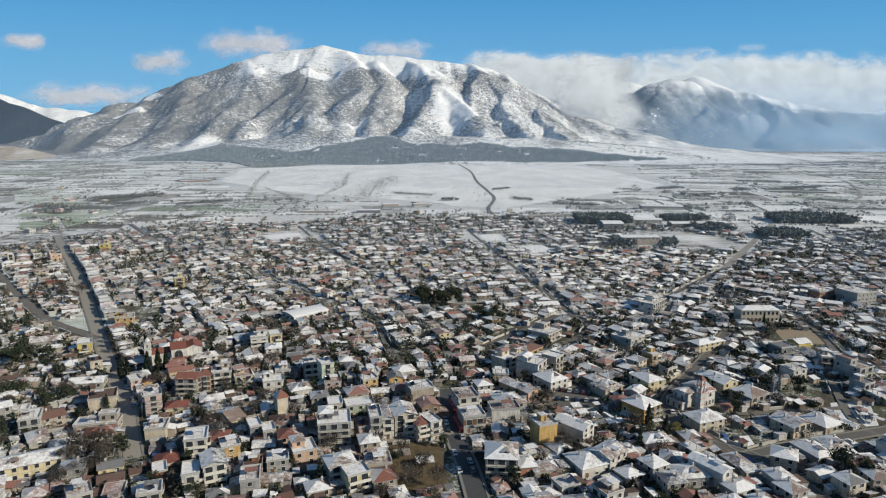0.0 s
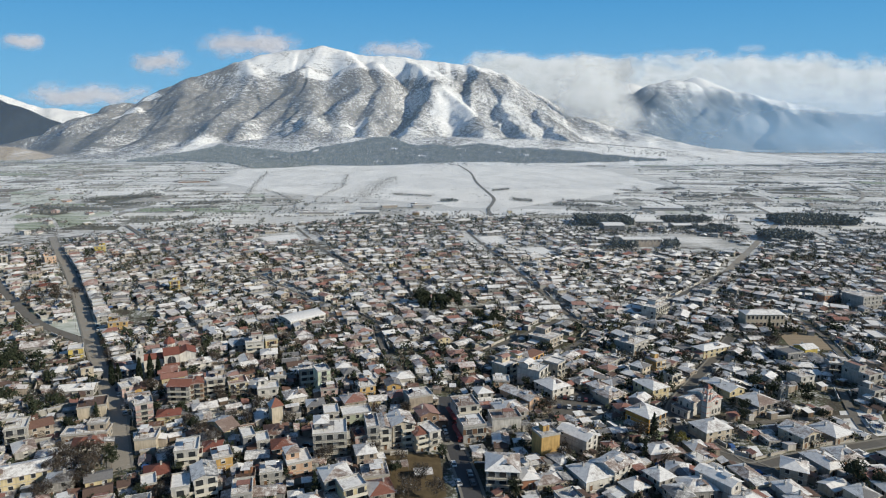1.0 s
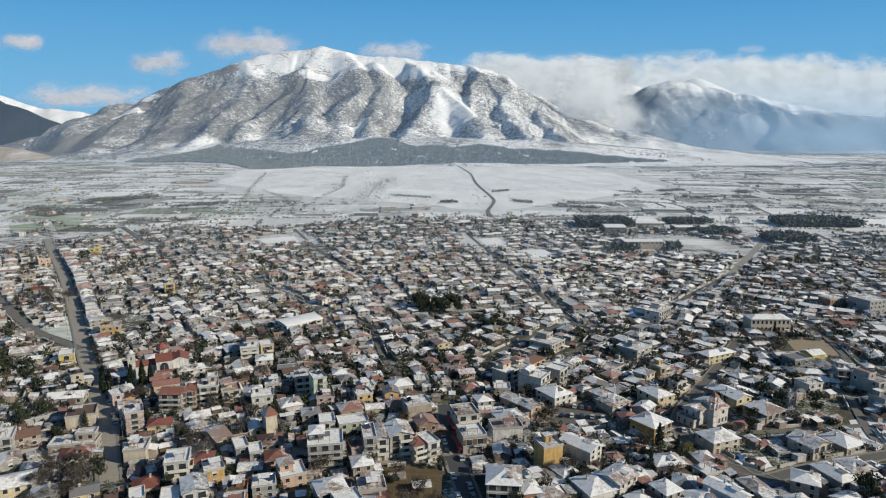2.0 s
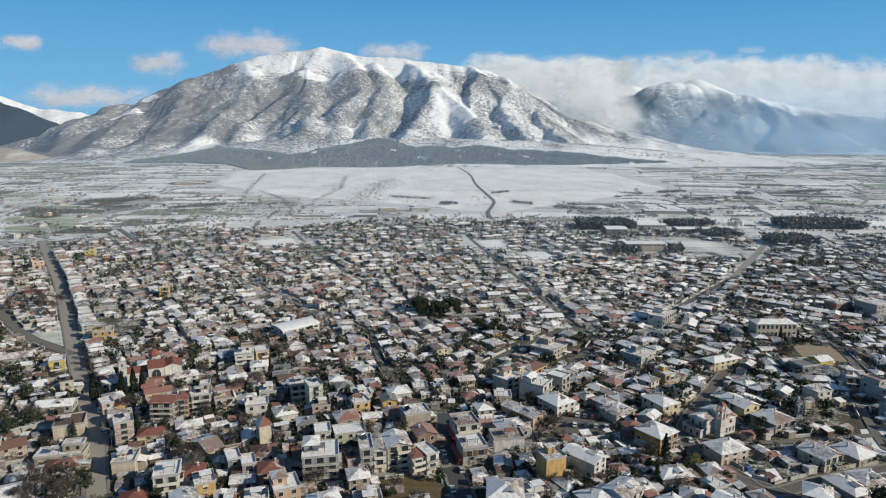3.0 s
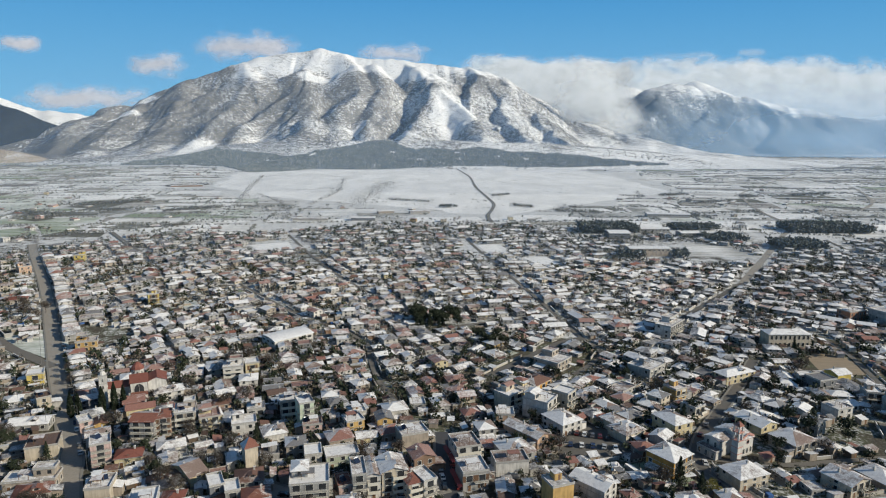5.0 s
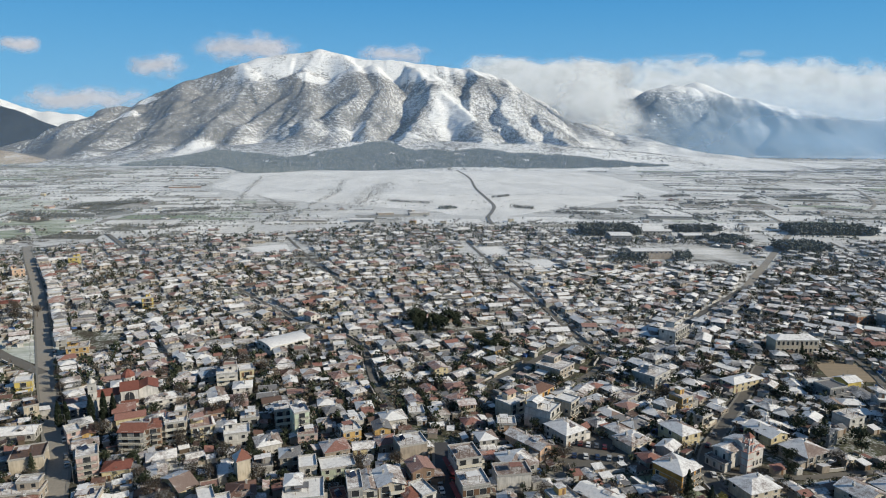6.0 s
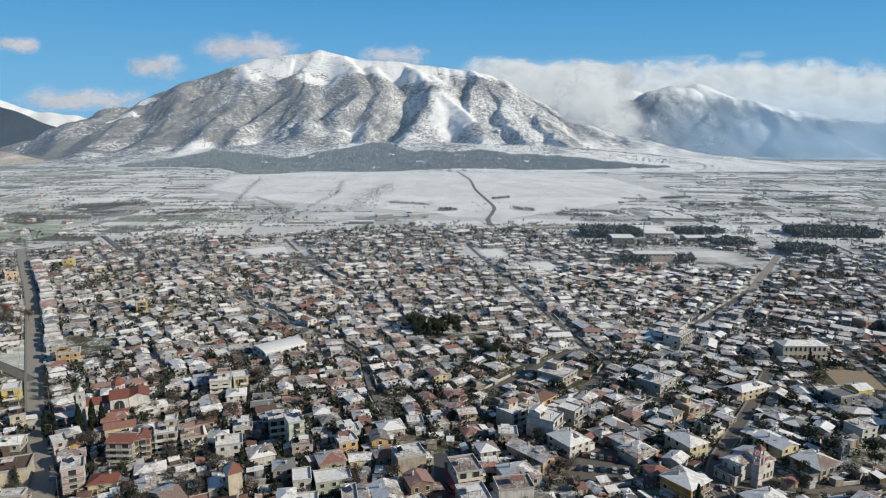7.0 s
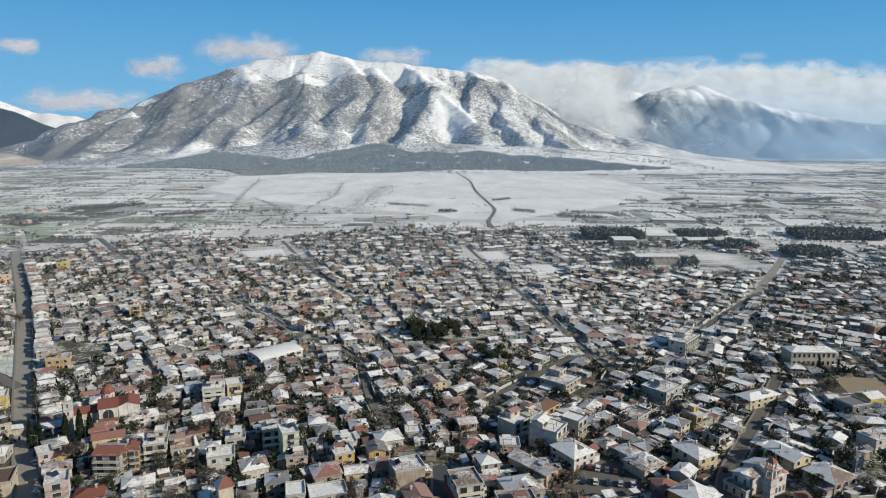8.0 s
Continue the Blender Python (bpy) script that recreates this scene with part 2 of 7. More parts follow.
def mountain_cover(name, scrub, line, density, close=0.92, grown=False):
    """Snow slopes dotted with dark scrub, as thick as it grows there."""
    m, t, b = fresh(name, 0.9, 0.15)
    p = position(t)
    z = axis(t, p, 2)
    patch = noise_of(t, p, 0.014, 5, 0.65)
    speck = noise_of(t, p, 0.075, 3, 0.65)
    fine = noise_of(t, p, 0.24, 2, 0.6)
    if grown:
        n = t.nodes.new("ShaderNodeAttribute")
        n.attribute_name = "scrub"
        grow = n.outputs["Fac"]
    else:
        big = noise_of(t, p, 0.0032, 4, 0.55)
        high = calc(t, "ADD", z, calc(t, "ADD", calc(t, "MULTIPLY", calc(t, "SUBTRACT", big, 0.5), 260.0), calc(t, "MULTIPLY", calc(t, "SUBTRACT", patch, 0.5), 200.0)))
        grow = calc(t, "MULTIPLY", calc(t, "SUBTRACT", 1.0, step(t, high, line * 0.72, line)), density)
    grow = calc(t, "ADD", grow, calc(t, "MULTIPLY", calc(t, "SUBTRACT", patch, 0.5), 0.45))
    dots = calc(t, "ADD", calc(t, "MULTIPLY", speck, 1.5), calc(t, "MULTIPLY", fine, 1.5))
    mask = step(t, calc(t, "ADD", dots, calc(t, "MULTIPLY", grow, 0.62)), 1.64, 1.88)
    shrub = blend(t, calc(t, "ADD", calc(t, "MULTIPLY", patch, 0.5), calc(t, "MULTIPLY", step(t, fine, 0.35, 0.65), 0.5)), darker(scrub, 1.7), darker(scrub, 0.55))
    snow = blend(t, patch, (0.76, 0.765, 0.775), (0.87, 0.875, 0.88))
    feed(t, b.inputs["Base Color"], blend(t, calc(t, "MULTIPLY", mask, close), snow, shrub))
    bump(t, b, calc(t, "ADD", patch, calc(t, "MULTIPLY", speck, 0.5)), 0.4, 6.0)
    return m


def asphalt(name, colour, slush):
    m, t, b = fresh(name, 0.75, 0.3)
    p = position(t)
    mid = noise_of(t, p, 0.12, 4, 0.6)
    fine = noise_of(t, p, 1.5, 3)
    c = blend(t, fine, darker(colour, 0.75), darker(colour, 1.25))
    feed(t, b.inputs["Base Color"], blend(t, calc(t, "MULTIPLY", step(t, calc(t, "ADD", calc(t, "MULTIPLY", mid, 0.7), calc(t, "MULTIPLY", fine, 0.3)), 0.62 - slush, 0.72 - slush), 0.5), c, (0.45, 0.45, 0.45)))
    return m


GROUND = ground_cover()
FIELDS = {
    "snow": field_cover("snowed_field", (0.30, 0.28, 0.24), 0.36, 0.4),
    "thin": field_cover("thinly_snowed_field", (0.23, 0.22, 0.19), 0.52, 0.5),
    "green": field_cover("green_winter_crop", (0.22, 0.27, 0.18), 0.58, 0.3),
    "bare": field_cover("ploughed_field", (0.16, 0.145, 0.13), 0.59, 0.6),
    "dark": field_cover("fallow_scrub_field", (0.12, 0.12, 0.10), 0.60, 0.8),
    "white": field_cover("deep_snow_slope", (0.34, 0.32, 0.28), 0.27, 0.15),
    "tan": field_cover("bare_earth_bank", (0.30, 0.245, 0.18), 0.68, 0.4),
}
ROAD = asphalt("worn_asphalt", (0.30, 0.275, 0.24), 0.02)
ROAD_MID = asphalt("town_asphalt", (0.13, 0.122, 0.11), 0.0)
ROAD_DARK = asphalt("wet_asphalt", (0.075, 0.075, 0.08), -0.02)
LANE = asphalt("dirt_lane", (0.16, 0.148, 0.13), 0.04)
TRACK = asphalt("field_track", (0.17, 0.16, 0.145), -0.02)
FAINT = asphalt("half_snowed_track", (0.46, 0.45, 0.43), 0.12)
PAVING = plain("pavement_slabs", (0.24, 0.23, 0.21), 0.9, 0.2)
SLOPES = mountain_cover("snowy_scrub_slopes", (0.078, 0.076, 0.073), 510, 0.5, 0.88, grown=True)
# blue of haze and shade put into the far scrub's colour
SLOPES_FAR = mountain_cover("far_haze_blue_slopes", (0.06, 0.075, 0.095), 480, 0.6, grown=True)
SLOPES_WHITE = mountain_cover("far_white_slopes", (0.10, 0.11, 0.12), 150, 0.2)
# dark woods, with haze blue mixed into their colour
SLOPES_DARK = mountain_cover("dark_wooded_slopes", (0.014, 0.022, 0.034), 900, 1.6, 0.985)


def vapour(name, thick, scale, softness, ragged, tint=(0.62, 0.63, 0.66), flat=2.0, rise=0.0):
    """Cloud, and tinted haze sheets: white scattering vapour, torn into billows, thinning to nothing at its rim."""
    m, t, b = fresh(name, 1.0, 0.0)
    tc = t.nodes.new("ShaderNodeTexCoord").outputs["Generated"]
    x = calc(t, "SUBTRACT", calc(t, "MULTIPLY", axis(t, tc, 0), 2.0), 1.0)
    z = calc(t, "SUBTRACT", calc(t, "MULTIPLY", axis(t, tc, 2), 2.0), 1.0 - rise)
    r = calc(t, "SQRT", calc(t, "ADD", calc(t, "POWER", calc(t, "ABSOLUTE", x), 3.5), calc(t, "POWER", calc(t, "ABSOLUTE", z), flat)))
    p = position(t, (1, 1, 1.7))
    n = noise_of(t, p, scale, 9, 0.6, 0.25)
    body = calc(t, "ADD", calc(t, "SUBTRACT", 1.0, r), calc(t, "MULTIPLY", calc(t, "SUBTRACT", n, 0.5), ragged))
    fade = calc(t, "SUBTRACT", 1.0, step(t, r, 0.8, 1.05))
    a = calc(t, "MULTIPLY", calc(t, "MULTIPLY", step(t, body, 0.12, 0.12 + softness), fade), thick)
    # self-shading of the billows, painted as lighter and greyer tint
    billow_shade = noise_of(t, position(t, (1, 1, 1.5)), scale * 2.2, 6, 0.6, 0.4)
    feed(t, b.inputs["Base Color"], blend(t, step(t, billow_shade, 0.34, 0.62), darker(tint, 0.9), darker(tint, 1.08)))
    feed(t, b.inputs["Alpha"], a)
    way = t.nodes.new("ShaderNodeCombineXYZ")      # normal held sunward, standing in for all-round scatter, however its sheet lies
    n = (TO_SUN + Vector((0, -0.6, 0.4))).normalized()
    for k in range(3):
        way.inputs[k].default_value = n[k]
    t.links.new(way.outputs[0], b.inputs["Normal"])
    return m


# ---- mesh building ----
class Geo:
    """Collects faces with material slots, then makes one mesh."""

    def __init__(self):
        self.v, self.f, self.k = [], [], []

    def poly(self, pts, k=0):
        n = len(self.v)
        self.v += [tuple(p) for p in pts]
        self.f.append(tuple(range(n, n + len(pts))))
        self.k.append(k)

    def hull(self, low, high, k=0, top=None, bottom=True):
        """A closed band from one ring to another, with caps."""
        n, c = len(self.v), len(low)
        self.v += [tuple(p) for p in low] + [tuple(p) for p in high]
        for i in range(c):
            j = (i + 1) % c
            self.f.append((n + i, n + j, n + c + j, n + c + i))
            self.k.append(k)
        self.f.append(tuple(range(n + c, n + 2 * c)))
        self.k.append(k if top is None else top)
        if bottom:
            self.f.append(tuple(range(n + c - 1, n - 1, -1)))
            self.k.append(k)

    def box(self, x, y, z, w, d, h, k=0, top=None):
        """A box on its base centre."""
        a = [(x - w / 2, y - d / 2), (x + w / 2, y - d / 2), (x + w / 2, y + d / 2), (x - w / 2, y + d / 2)]
        self.hull([(*p, z) for p in a], [(*p, z + h) for p in a], k, top)

    def tube(self, p, q, r0, r1, n=6, k=0):
        p, q = Vector(p), Vector(q)
        turn = (q - p).to_track_quat("Z", "Y")
        ring = [turn @ Vector((math.cos(6.28319 * i / n), math.sin(6.28319 * i / n), 0)) for i in range(n)]
        self.hull([p + c * r0 for c in ring], [q + c * r1 for c in ring], k)

    def mesh(self, name, mats):
        me = bpy.data.meshes.new(name)
        me.from_pydata(self.v, [], self.f)
        for m in mats:
            me.materials.append(m)
        me.polygons.foreach_set("material_index", self.k)
        me.update()
        return me


def part(name, me, parent, m=None, label=""):
    ob = new(name, me)
    ob.parent = parent
    if m is not None:
        ob.matrix_basis = m
    return tagged(ob, label)


# ---- ground, mountains ----
def sheet(name, xs, ys, height, mat, label, smooth=True, kind="structure", category=""):
    nx, ny = len(xs), len(ys)
    v = [(x, y, height(x, y)) for y in ys for x in xs]
    f = [(j * nx + i, j * nx + i + 1, (j + 1) * nx + i + 1, (j + 1) * nx + i) for j in range(ny - 1) for i in range(nx - 1)]
    me = bpy.data.meshes.new(name)
    me.from_pydata(v, [], f)
    me.materials.append(mat)
    me.polygons.foreach_set("use_smooth", [smooth] * len(f))
    me.update()
    return tagged(new(name, me), label, category, kind=kind)


def span(a, b, n):
    return [a + (b - a) * i / (n - 1) for i in range(n)]


def apron(x, y):
    """The fan of gently rising land at the foot of the mountain."""
    edge = 2010 + 0.22 * max(0.0, abs(x + 150) - 350)
    s = max(0.0, y - edge)
    fall = 1.0 / (1.0 + ((x + 100) / 950.0) ** 4)
    return min(0.2 * s, 0.012 * s + 72) * fall * min(1.0, max(0.0, (1650 - x) / 450))


sheet("ground", span(-4600, 4600, 24), span(-700, 4960, 16), lambda x, y: 0.0, GROUND, "open ground with patchy snow, soil and winter grass", category="ground")

# crest lines: x, y, height of each turning point
CREST = [(-2238, 3300, 16), (-2005, 3400, 108), (-1908, 3450, 164), (-1787, 3520, 222), (-1627, 3600, 270), (-1400, 3720, 385), (-1185, 3800, 474), (-1045, 3840, 519), (-920, 3870, 545), (-698, 3900, 583),
         (-563, 3880, 556), (-465, 3860, 532), (-293, 3850, 523), (19, 3830, 494), (265, 3820, 456), (397, 3820, 406), (534, 3840, 330), (653, 3860, 264), (899, 3900, 132), (1118, 3900, 60), (1399, 3900, 8)]
# spurs: how steeply the west and the east side fall, then the turning points
SPURS = [
    (0.60, 0.36, [(-1787, 3520, 205), (-1687, 3100, 138), (-1609, 2700, 44)]),
    (0.45, 0.36, [(-1627, 3600, 256), (-1503, 3200, 184), (-1408, 2800, 92), (-1329, 2480, 36)]),
    (0.50, 0.40, [(-1400, 3720, 380), (-1312, 3400, 276), (-1229, 3000, 168), (-1152, 2600, 76), (-1110, 2350, 24)]),
    (0.46, 0.42, [(-1115, 3820, 492), (-1043, 3600, 394), (-1017, 3250, 262), (-988, 2900, 164), (-957, 2560, 86), (-930, 2350, 45)]),
    (0.66, 0.46, [(-787, 3880, 560), (-766, 3680, 442), (-781, 3450, 330), (-830, 3100, 212), (-840, 2800, 132), (-790, 2450, 58)]),
    (0.40, 0.55, [(-766, 3680, 436), (-664, 3350, 300), (-579, 3000, 205), (-528, 2600, 120), (-500, 2350, 66)]),
    (0.50, 0.66, [(-563, 3880, 552), (-481, 3720, 470), (-433, 3450, 352), (-418, 3100, 232), (-433, 2800, 150), (-424, 2480, 86)]),
    (0.62, 0.80, [(-405, 3850, 524), (-332, 3650, 430), (-294, 3350, 312), (-296, 3000, 204), (-295, 2650, 126), (-280, 2450, 90)]),
    (1.5, 0.50, [(-217, 3840, 515), (-127, 3700, 462), (-44, 3450, 356), (-70, 3150, 246), (-100, 2900, 178), (-127, 2620, 120), (-140, 2420, 82)]),
    (0.62, 0.62, [(-44, 3450, 350), (74, 3150, 247), (145, 2900, 184), (188, 2600, 120), (200, 2380, 74)]),
    (1.45, 0.55, [(137, 3830, 482), (210, 3650, 416), (159, 3400, 322), (165, 3150, 230), (240, 2900, 160)]),
    (1.35, 0.60, [(334, 3820, 430), (362, 3650, 372), (302, 3300, 252), (322, 2900, 166), (334, 2580, 104), (350, 2360, 60)]),
    (0.90, 0.55, [(534, 3840, 328), (507, 3500, 244), (479, 3100, 170), (491, 2700, 104), (540, 2350, 40)]),
    (0.30, 0.22, [(653, 3860, 258), (820, 3600, 150), (1050, 3300, 75), (1350, 3000, 22), (1500, 2850, 2)]),
]
CREST_RIGHT = [(1150, 4500, 190), (1275, 4500, 281), (1324, 4520, 345), (1462, 4550, 416), (1614, 4600, 455), (1750, 4600, 440), (1837, 4580, 408), (1976, 4580, 394), (2176, 4560, 360), (2289, 4560, 338), (2521, 4560, 286), (2784, 4560, 245), (3139, 4560, 209), (3700, 4560, 110)]
SPURS_RIGHT = [
    (0.9, 0.55, [(1614, 4600, 455), (1440, 4300, 312), (1262, 4000, 179), (1104, 3800, 60)]),
    (0.9, 0.5, [(1976, 4580, 394), (1824, 4350, 299), (1613, 4050, 178), (1438, 3800, 60)]),
    (1.1, 0.5, [(2176, 4560, 360), (2204, 4350, 290), (2133, 4100, 188), (1972, 3800, 60)]),
    (1.0, 0.5, [(2622, 4560, 267), (2586, 4350, 195), (2525, 4050, 90)]),
]


def lattice(x, y, seed):
    """Smooth noise between -1 and 1 over arrays of places."""
    table = np.random.RandomState(seed).uniform(-1, 1, (256, 256))
    i, j = np.floor(x).astype(int), np.floor(y).astype(int)
    u, v = x - i, y - j
    u, v = u * u * u * (u * (u * 6 - 15) + 10), v * v * v * (v * (v * 6 - 15) + 10)
    i0, i1, j0, j1 = i % 256, (i + 1) % 256, j % 256, (j + 1) % 256
    return (table[i0, j0] * (1 - u) + table[i1, j0] * u) * (1 - v) + (table[i0, j1] * (1 - u) + table[i1, j1] * u) * v


def fractal(x, y, seed, octaves=5, keep=0.5):
    total, size = np.zeros_like(x), 1.0
    for k in range(octaves):
        total += size * lattice(x * 2.03 ** k + 17.3 * k, y * 2.03 ** k - 9.1 * k, seed + k)
        size *= keep
    return total


def relief(crest, fall, spurs, gx, gy, rough, wave, seed):
    """Heights of a range: the land falls away from the crest and from its spurs, gullied along the fall of the slope."""
    wx = gx + 26 * fractal(gx / 210, gy / 420, seed, 3) + 7 * fractal(gx / 60, gy / 120, seed + 5, 3)
    wy = gy + 60 * fractal(gx / 300, gy / 300, seed + 9, 2)
    best = np.full(gx.shape, -1e4)
    for order, (west, east, line) in enumerate([(fall, fall, crest)] + spurs):
        ex, ey = (gx, gy) if order == 0 else (wx, wy)
        for (x0, y0, z0), (x1, y1, z1) in zip(line, line[1:]):
            dx, dy = x1 - x0, y1 - y0
            s = np.clip(((ex - x0) * dx + (ey - y0) * dy) / (dx * dx + dy * dy), 0, 1)
            d = np.hypot(ex - x0 - s * dx, ey - y0 - s * dy)
            k = np.where(dx * (ey - y0) - dy * (ex - x0) > 0, east, west)
            round_off = 45.0 if order == 0 else 22.0
            h = z0 + s * (z1 - z0) - k * (np.sqrt(d * d + round_off ** 2) - round_off)
            top = np.maximum(best, h)
            best = top + 5.0 * np.log1p(np.exp(-np.abs(best - h) / 5.0)) * (top > -50)
    lift = np.clip((best - 10.0) / 120.0, 0, 1) * np.clip(1.3 - best / 560.0, 0.25, 1)
    ribs = fractal(wx / wave, gy / (wave * 3.6), seed + 20, 5, 0.55)
    lumps = fractal(gx / (wave * 1.6), gy / (wave * 1.6), seed + 40, 6, 0.52)
    return best + lift * rough * (0.8 * ribs - 0.5 * np.abs(ribs) + 0.6 * lumps)


def range_of(name, crest, fall, spurs, box, step_x, step_y, mat, label, rough, wave, seed, foot=None, growth=None):
    xs, ys = np.arange(box[0], box[1] + 1, step_x), np.arange(box[2], box[3] + 1, step_y)
    gx, gy = np.meshgrid(xs.astype(float), ys.astype(float))
    h = relief(crest, fall, spurs, gx, gy, rough, wave, seed)
    if foot is not None:
        h = np.maximum(h, foot(gx, gy) - 0.6)
    h = np.maximum(h, -6.0)
    nx, ny = len(xs), len(ys)
    a = (np.arange(ny - 1)[:, None] * nx + np.arange(nx - 1)[None, :]).ravel()
    me = bpy.data.meshes.new(name)
    me.from_pydata(np.stack([gx.ravel(), gy.ravel(), h.ravel()], 1).tolist(), [], np.stack([a, a + 1, a + nx + 1, a + nx], 1).tolist())
    me.materials.append(mat)
    me.polygons.foreach_set("use_smooth", [True] * len(me.polygons))
    if growth is not None:
        me.attributes.new("scrub", "FLOAT", "POINT").data.foreach_set("value", growth(gx, gy, h).ravel().astype(np.float32))
    me.update()
    return tagged(new(name, me), label, "mountain" if name == "mountain" else "hill", kind="structure"), gx, gy, h


def soft(v, low, high):
    k = np.clip((v - low) / (high - low), 0, 1)
    return k * k * (3 - 2 * k)


# drifts that lie clear of scrub and thickets that stand out, on the great mountain: x, y, reach along x and y, more or less scrub
DRIFTS = [(-1560, 3230, 75, 90, -0.75), (-1600, 3520, 60, 60, -0.8), (-890, 2500, 55, 100, -0.35), (-690, 3560, 110, 45, -0.7), (-560, 3640, 45, 170, -0.6), (60, 3110, 120, 300, -0.8), (-150, 2600, 90, 160, -0.7),
          (-350, 2750, 40, 160, -0.5), (-640, 3720, 60, 60, 0.3), (-500, 3740, 40, 60, 0.35), (-1420, 2560, 130, 60, 0.45), (-1250, 2600, 60, 60, 0.25), (150, 2700, 120, 90, 0.1), (-60, 3780, 120, 30, 0.25)]


def great_growth(x, y, z):
    """How thick the scrub grows: grey with it on the western flank, thinner eastwards, bare on the summit."""
    ragged = 40 * fractal(x / 180, y / 180, 61, 4) + 12 * fractal(x / 40, y / 40, 66, 3)
    cap = soft(z + ragged * 0.9 + 30 * soft(x, -700, -300) - 60 * soft(x, -250, 300) - 20 * soft(-x, 950, 1200), 395, 470)
    d = 0.66 + 0.16 * soft(-x, 1100, 1400) - 0.16 * soft(x, -950, -250) + 0.04 * soft(x, 200, 450)
    d = d + 0.26 * fractal(x / 150, y / 300, 71, 4) - 0.72 * cap
    d = d - 0.30 * (1 - soft(z + ragged * 0.5, 25, 105)) * soft(x, -1900, -900) - 0.18 * (1 - soft(z, 20, 70)) * soft(x, -1300, -1000)
    for cx, cy, rx, ry, k in DRIFTS:
        reach = np.hypot((x - cx + ragged * 0.7) / rx, (y - cy + ragged) / ry)
        d = d + k * (1 - soft(reach, 0.55, 1.25))
    return np.clip(d, 0, 1)


def far_growth(x, y, z):
    ragged = 40 * fractal(x / 260, y / 260, 81, 4)
    return np.clip(0.88 - 0.75 * soft(z + ragged * 0.8 + 90 * soft(x, 1900, 2500), 290, 420) + 0.34 * fractal(x / 110, y / 240, 86, 4), 0, 1)


_, GREAT_X, GREAT_Y, GREAT_Z = range_of("mountain", CREST, 0.85, SPURS, (-2700, 1700, 1990, 4300), 8.0, 9.0, SLOPES,
                                        "broad snow-capped mountain with scrub and gullies", 14.0, 105.0, 3, np.vectorize(apron), great_growth)
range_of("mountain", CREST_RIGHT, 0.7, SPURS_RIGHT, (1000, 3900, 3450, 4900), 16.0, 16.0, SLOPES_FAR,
         "second snowy mountain with slopes painted haze-blue across the plain", 20.0, 170.0, 107, None, far_growth)
range_of("mountain", [(1250, 4850, 330), (1342, 4850, 436), (1420, 4850, 440), (1559, 4850, 380), (1722, 4850, 427), (1884, 4850, 491), (2021, 4850, 440), (2186, 4850, 380), (2500, 4870, 300)], 0.5, [], (1000, 2700, 4650, 4930), 20.0, 20.0, SLOPES_WHITE,
         "far white peak showing above the nearer ridge", 10.0, 120.0, 11)
range_of("mountain", [(-3700, 4850, 420), (-3263, 4850, 328), (-3062, 4850, 256), (-2855, 4850, 232), (-2669, 4850, 209), (-2300, 4850, 150)], 0.5, [], (-3900, -2000, 4600, 4930), 20.0, 20.0, SLOPES_WHITE,
         "far white ridge beyond a dark hill", 12.0, 130.0, 46)
range_of("hill", [(-3500, 4300, 400), (-2900, 4300, 276), (-2689, 4300, 171), (-2470, 4200, 106), (-2200, 4100, 20)], 0.5, [], (-3900, -1900, 3200, 4560), 24.0, 24.0, SLOPES_DARK,
         "dark wooded hill with little snow", 12.0, 130.0, 22)
range_of("hill", [(-2100, 2450, 62), (-1800, 2350, 58), (-1570, 2270, 44), (-1500, 2230, 16)], 0.3, [], (-2400, -1150, 1950, 2800), 20.0, 20.0, FIELDS["tan"],
         "bare tan earth slope with snow at the mountain foot", 12.0, 60.0, 55)


# ---- fields ----
def inside(pts, x, y):
    hit = False
    for (x0, y0), (x1, y1) in zip(pts, pts[1:] + pts[:1]):
        if (y0 > y) != (y1 > y) and x < x0 + (y - y0) * (x1 - x0) / (y1 - y0):
            hit = not hit
    return hit


TOWN = [(-520, 560), (-433, 575), (-395, 615), (-350, 690), (-178, 735), (-89, 815), (77, 815), (182, 765), (300, 720), (430, 730), (620, 650), (760, 610), (760, 60), (-520, 60)]
SNOWFIELD = [(-470, 1330), (-560, 1790), (-240, 1995), (60, 2080), (430, 2120), (480, 1720), (470, 1290), (300, 1120), (90, 890), (-90, 1010), (-330, 1150)]
rng = random.Random(11)


def slab(name, pts, z, mat, label, category="field", ragged=4.0):
    """A flat piece of ground with a ragged rim."""
    ring = []
    for (x0, y0), (x1, y1) in zip(pts, pts[1:] + pts[:1]):
        n = max(1, int(math.hypot(x1 - x0, y1 - y0) / (60 if ragged < 5 else 34)))
        for i in range(n):
            s = i / n
            ring.append((x0 + (x1 - x0) * s + (rng.uniform(-ragged, ragged) if i else 0), y0 + (y1 - y0) * s + (rng.uniform(-ragged, ragged) if i else 0), z))
    g = Geo()
    g.poly(ring)
    return tagged(new(name, g.mesh(name, [mat])), label, category, kind="structure")


FIELD_LABEL = {"snow": "flat field under an even cover of snow", "thin": "field with stubble showing through thin snow", "green": "green winter crop field dusted with snow",
               "bare": "ploughed brown field with traces of snow", "dark": "fallow field with dark scrub and some snow", "white": "wide open meadow under deep snow", "tan": "bare tan earth bank at the mountain foot"}
FIELD_EDGES = []


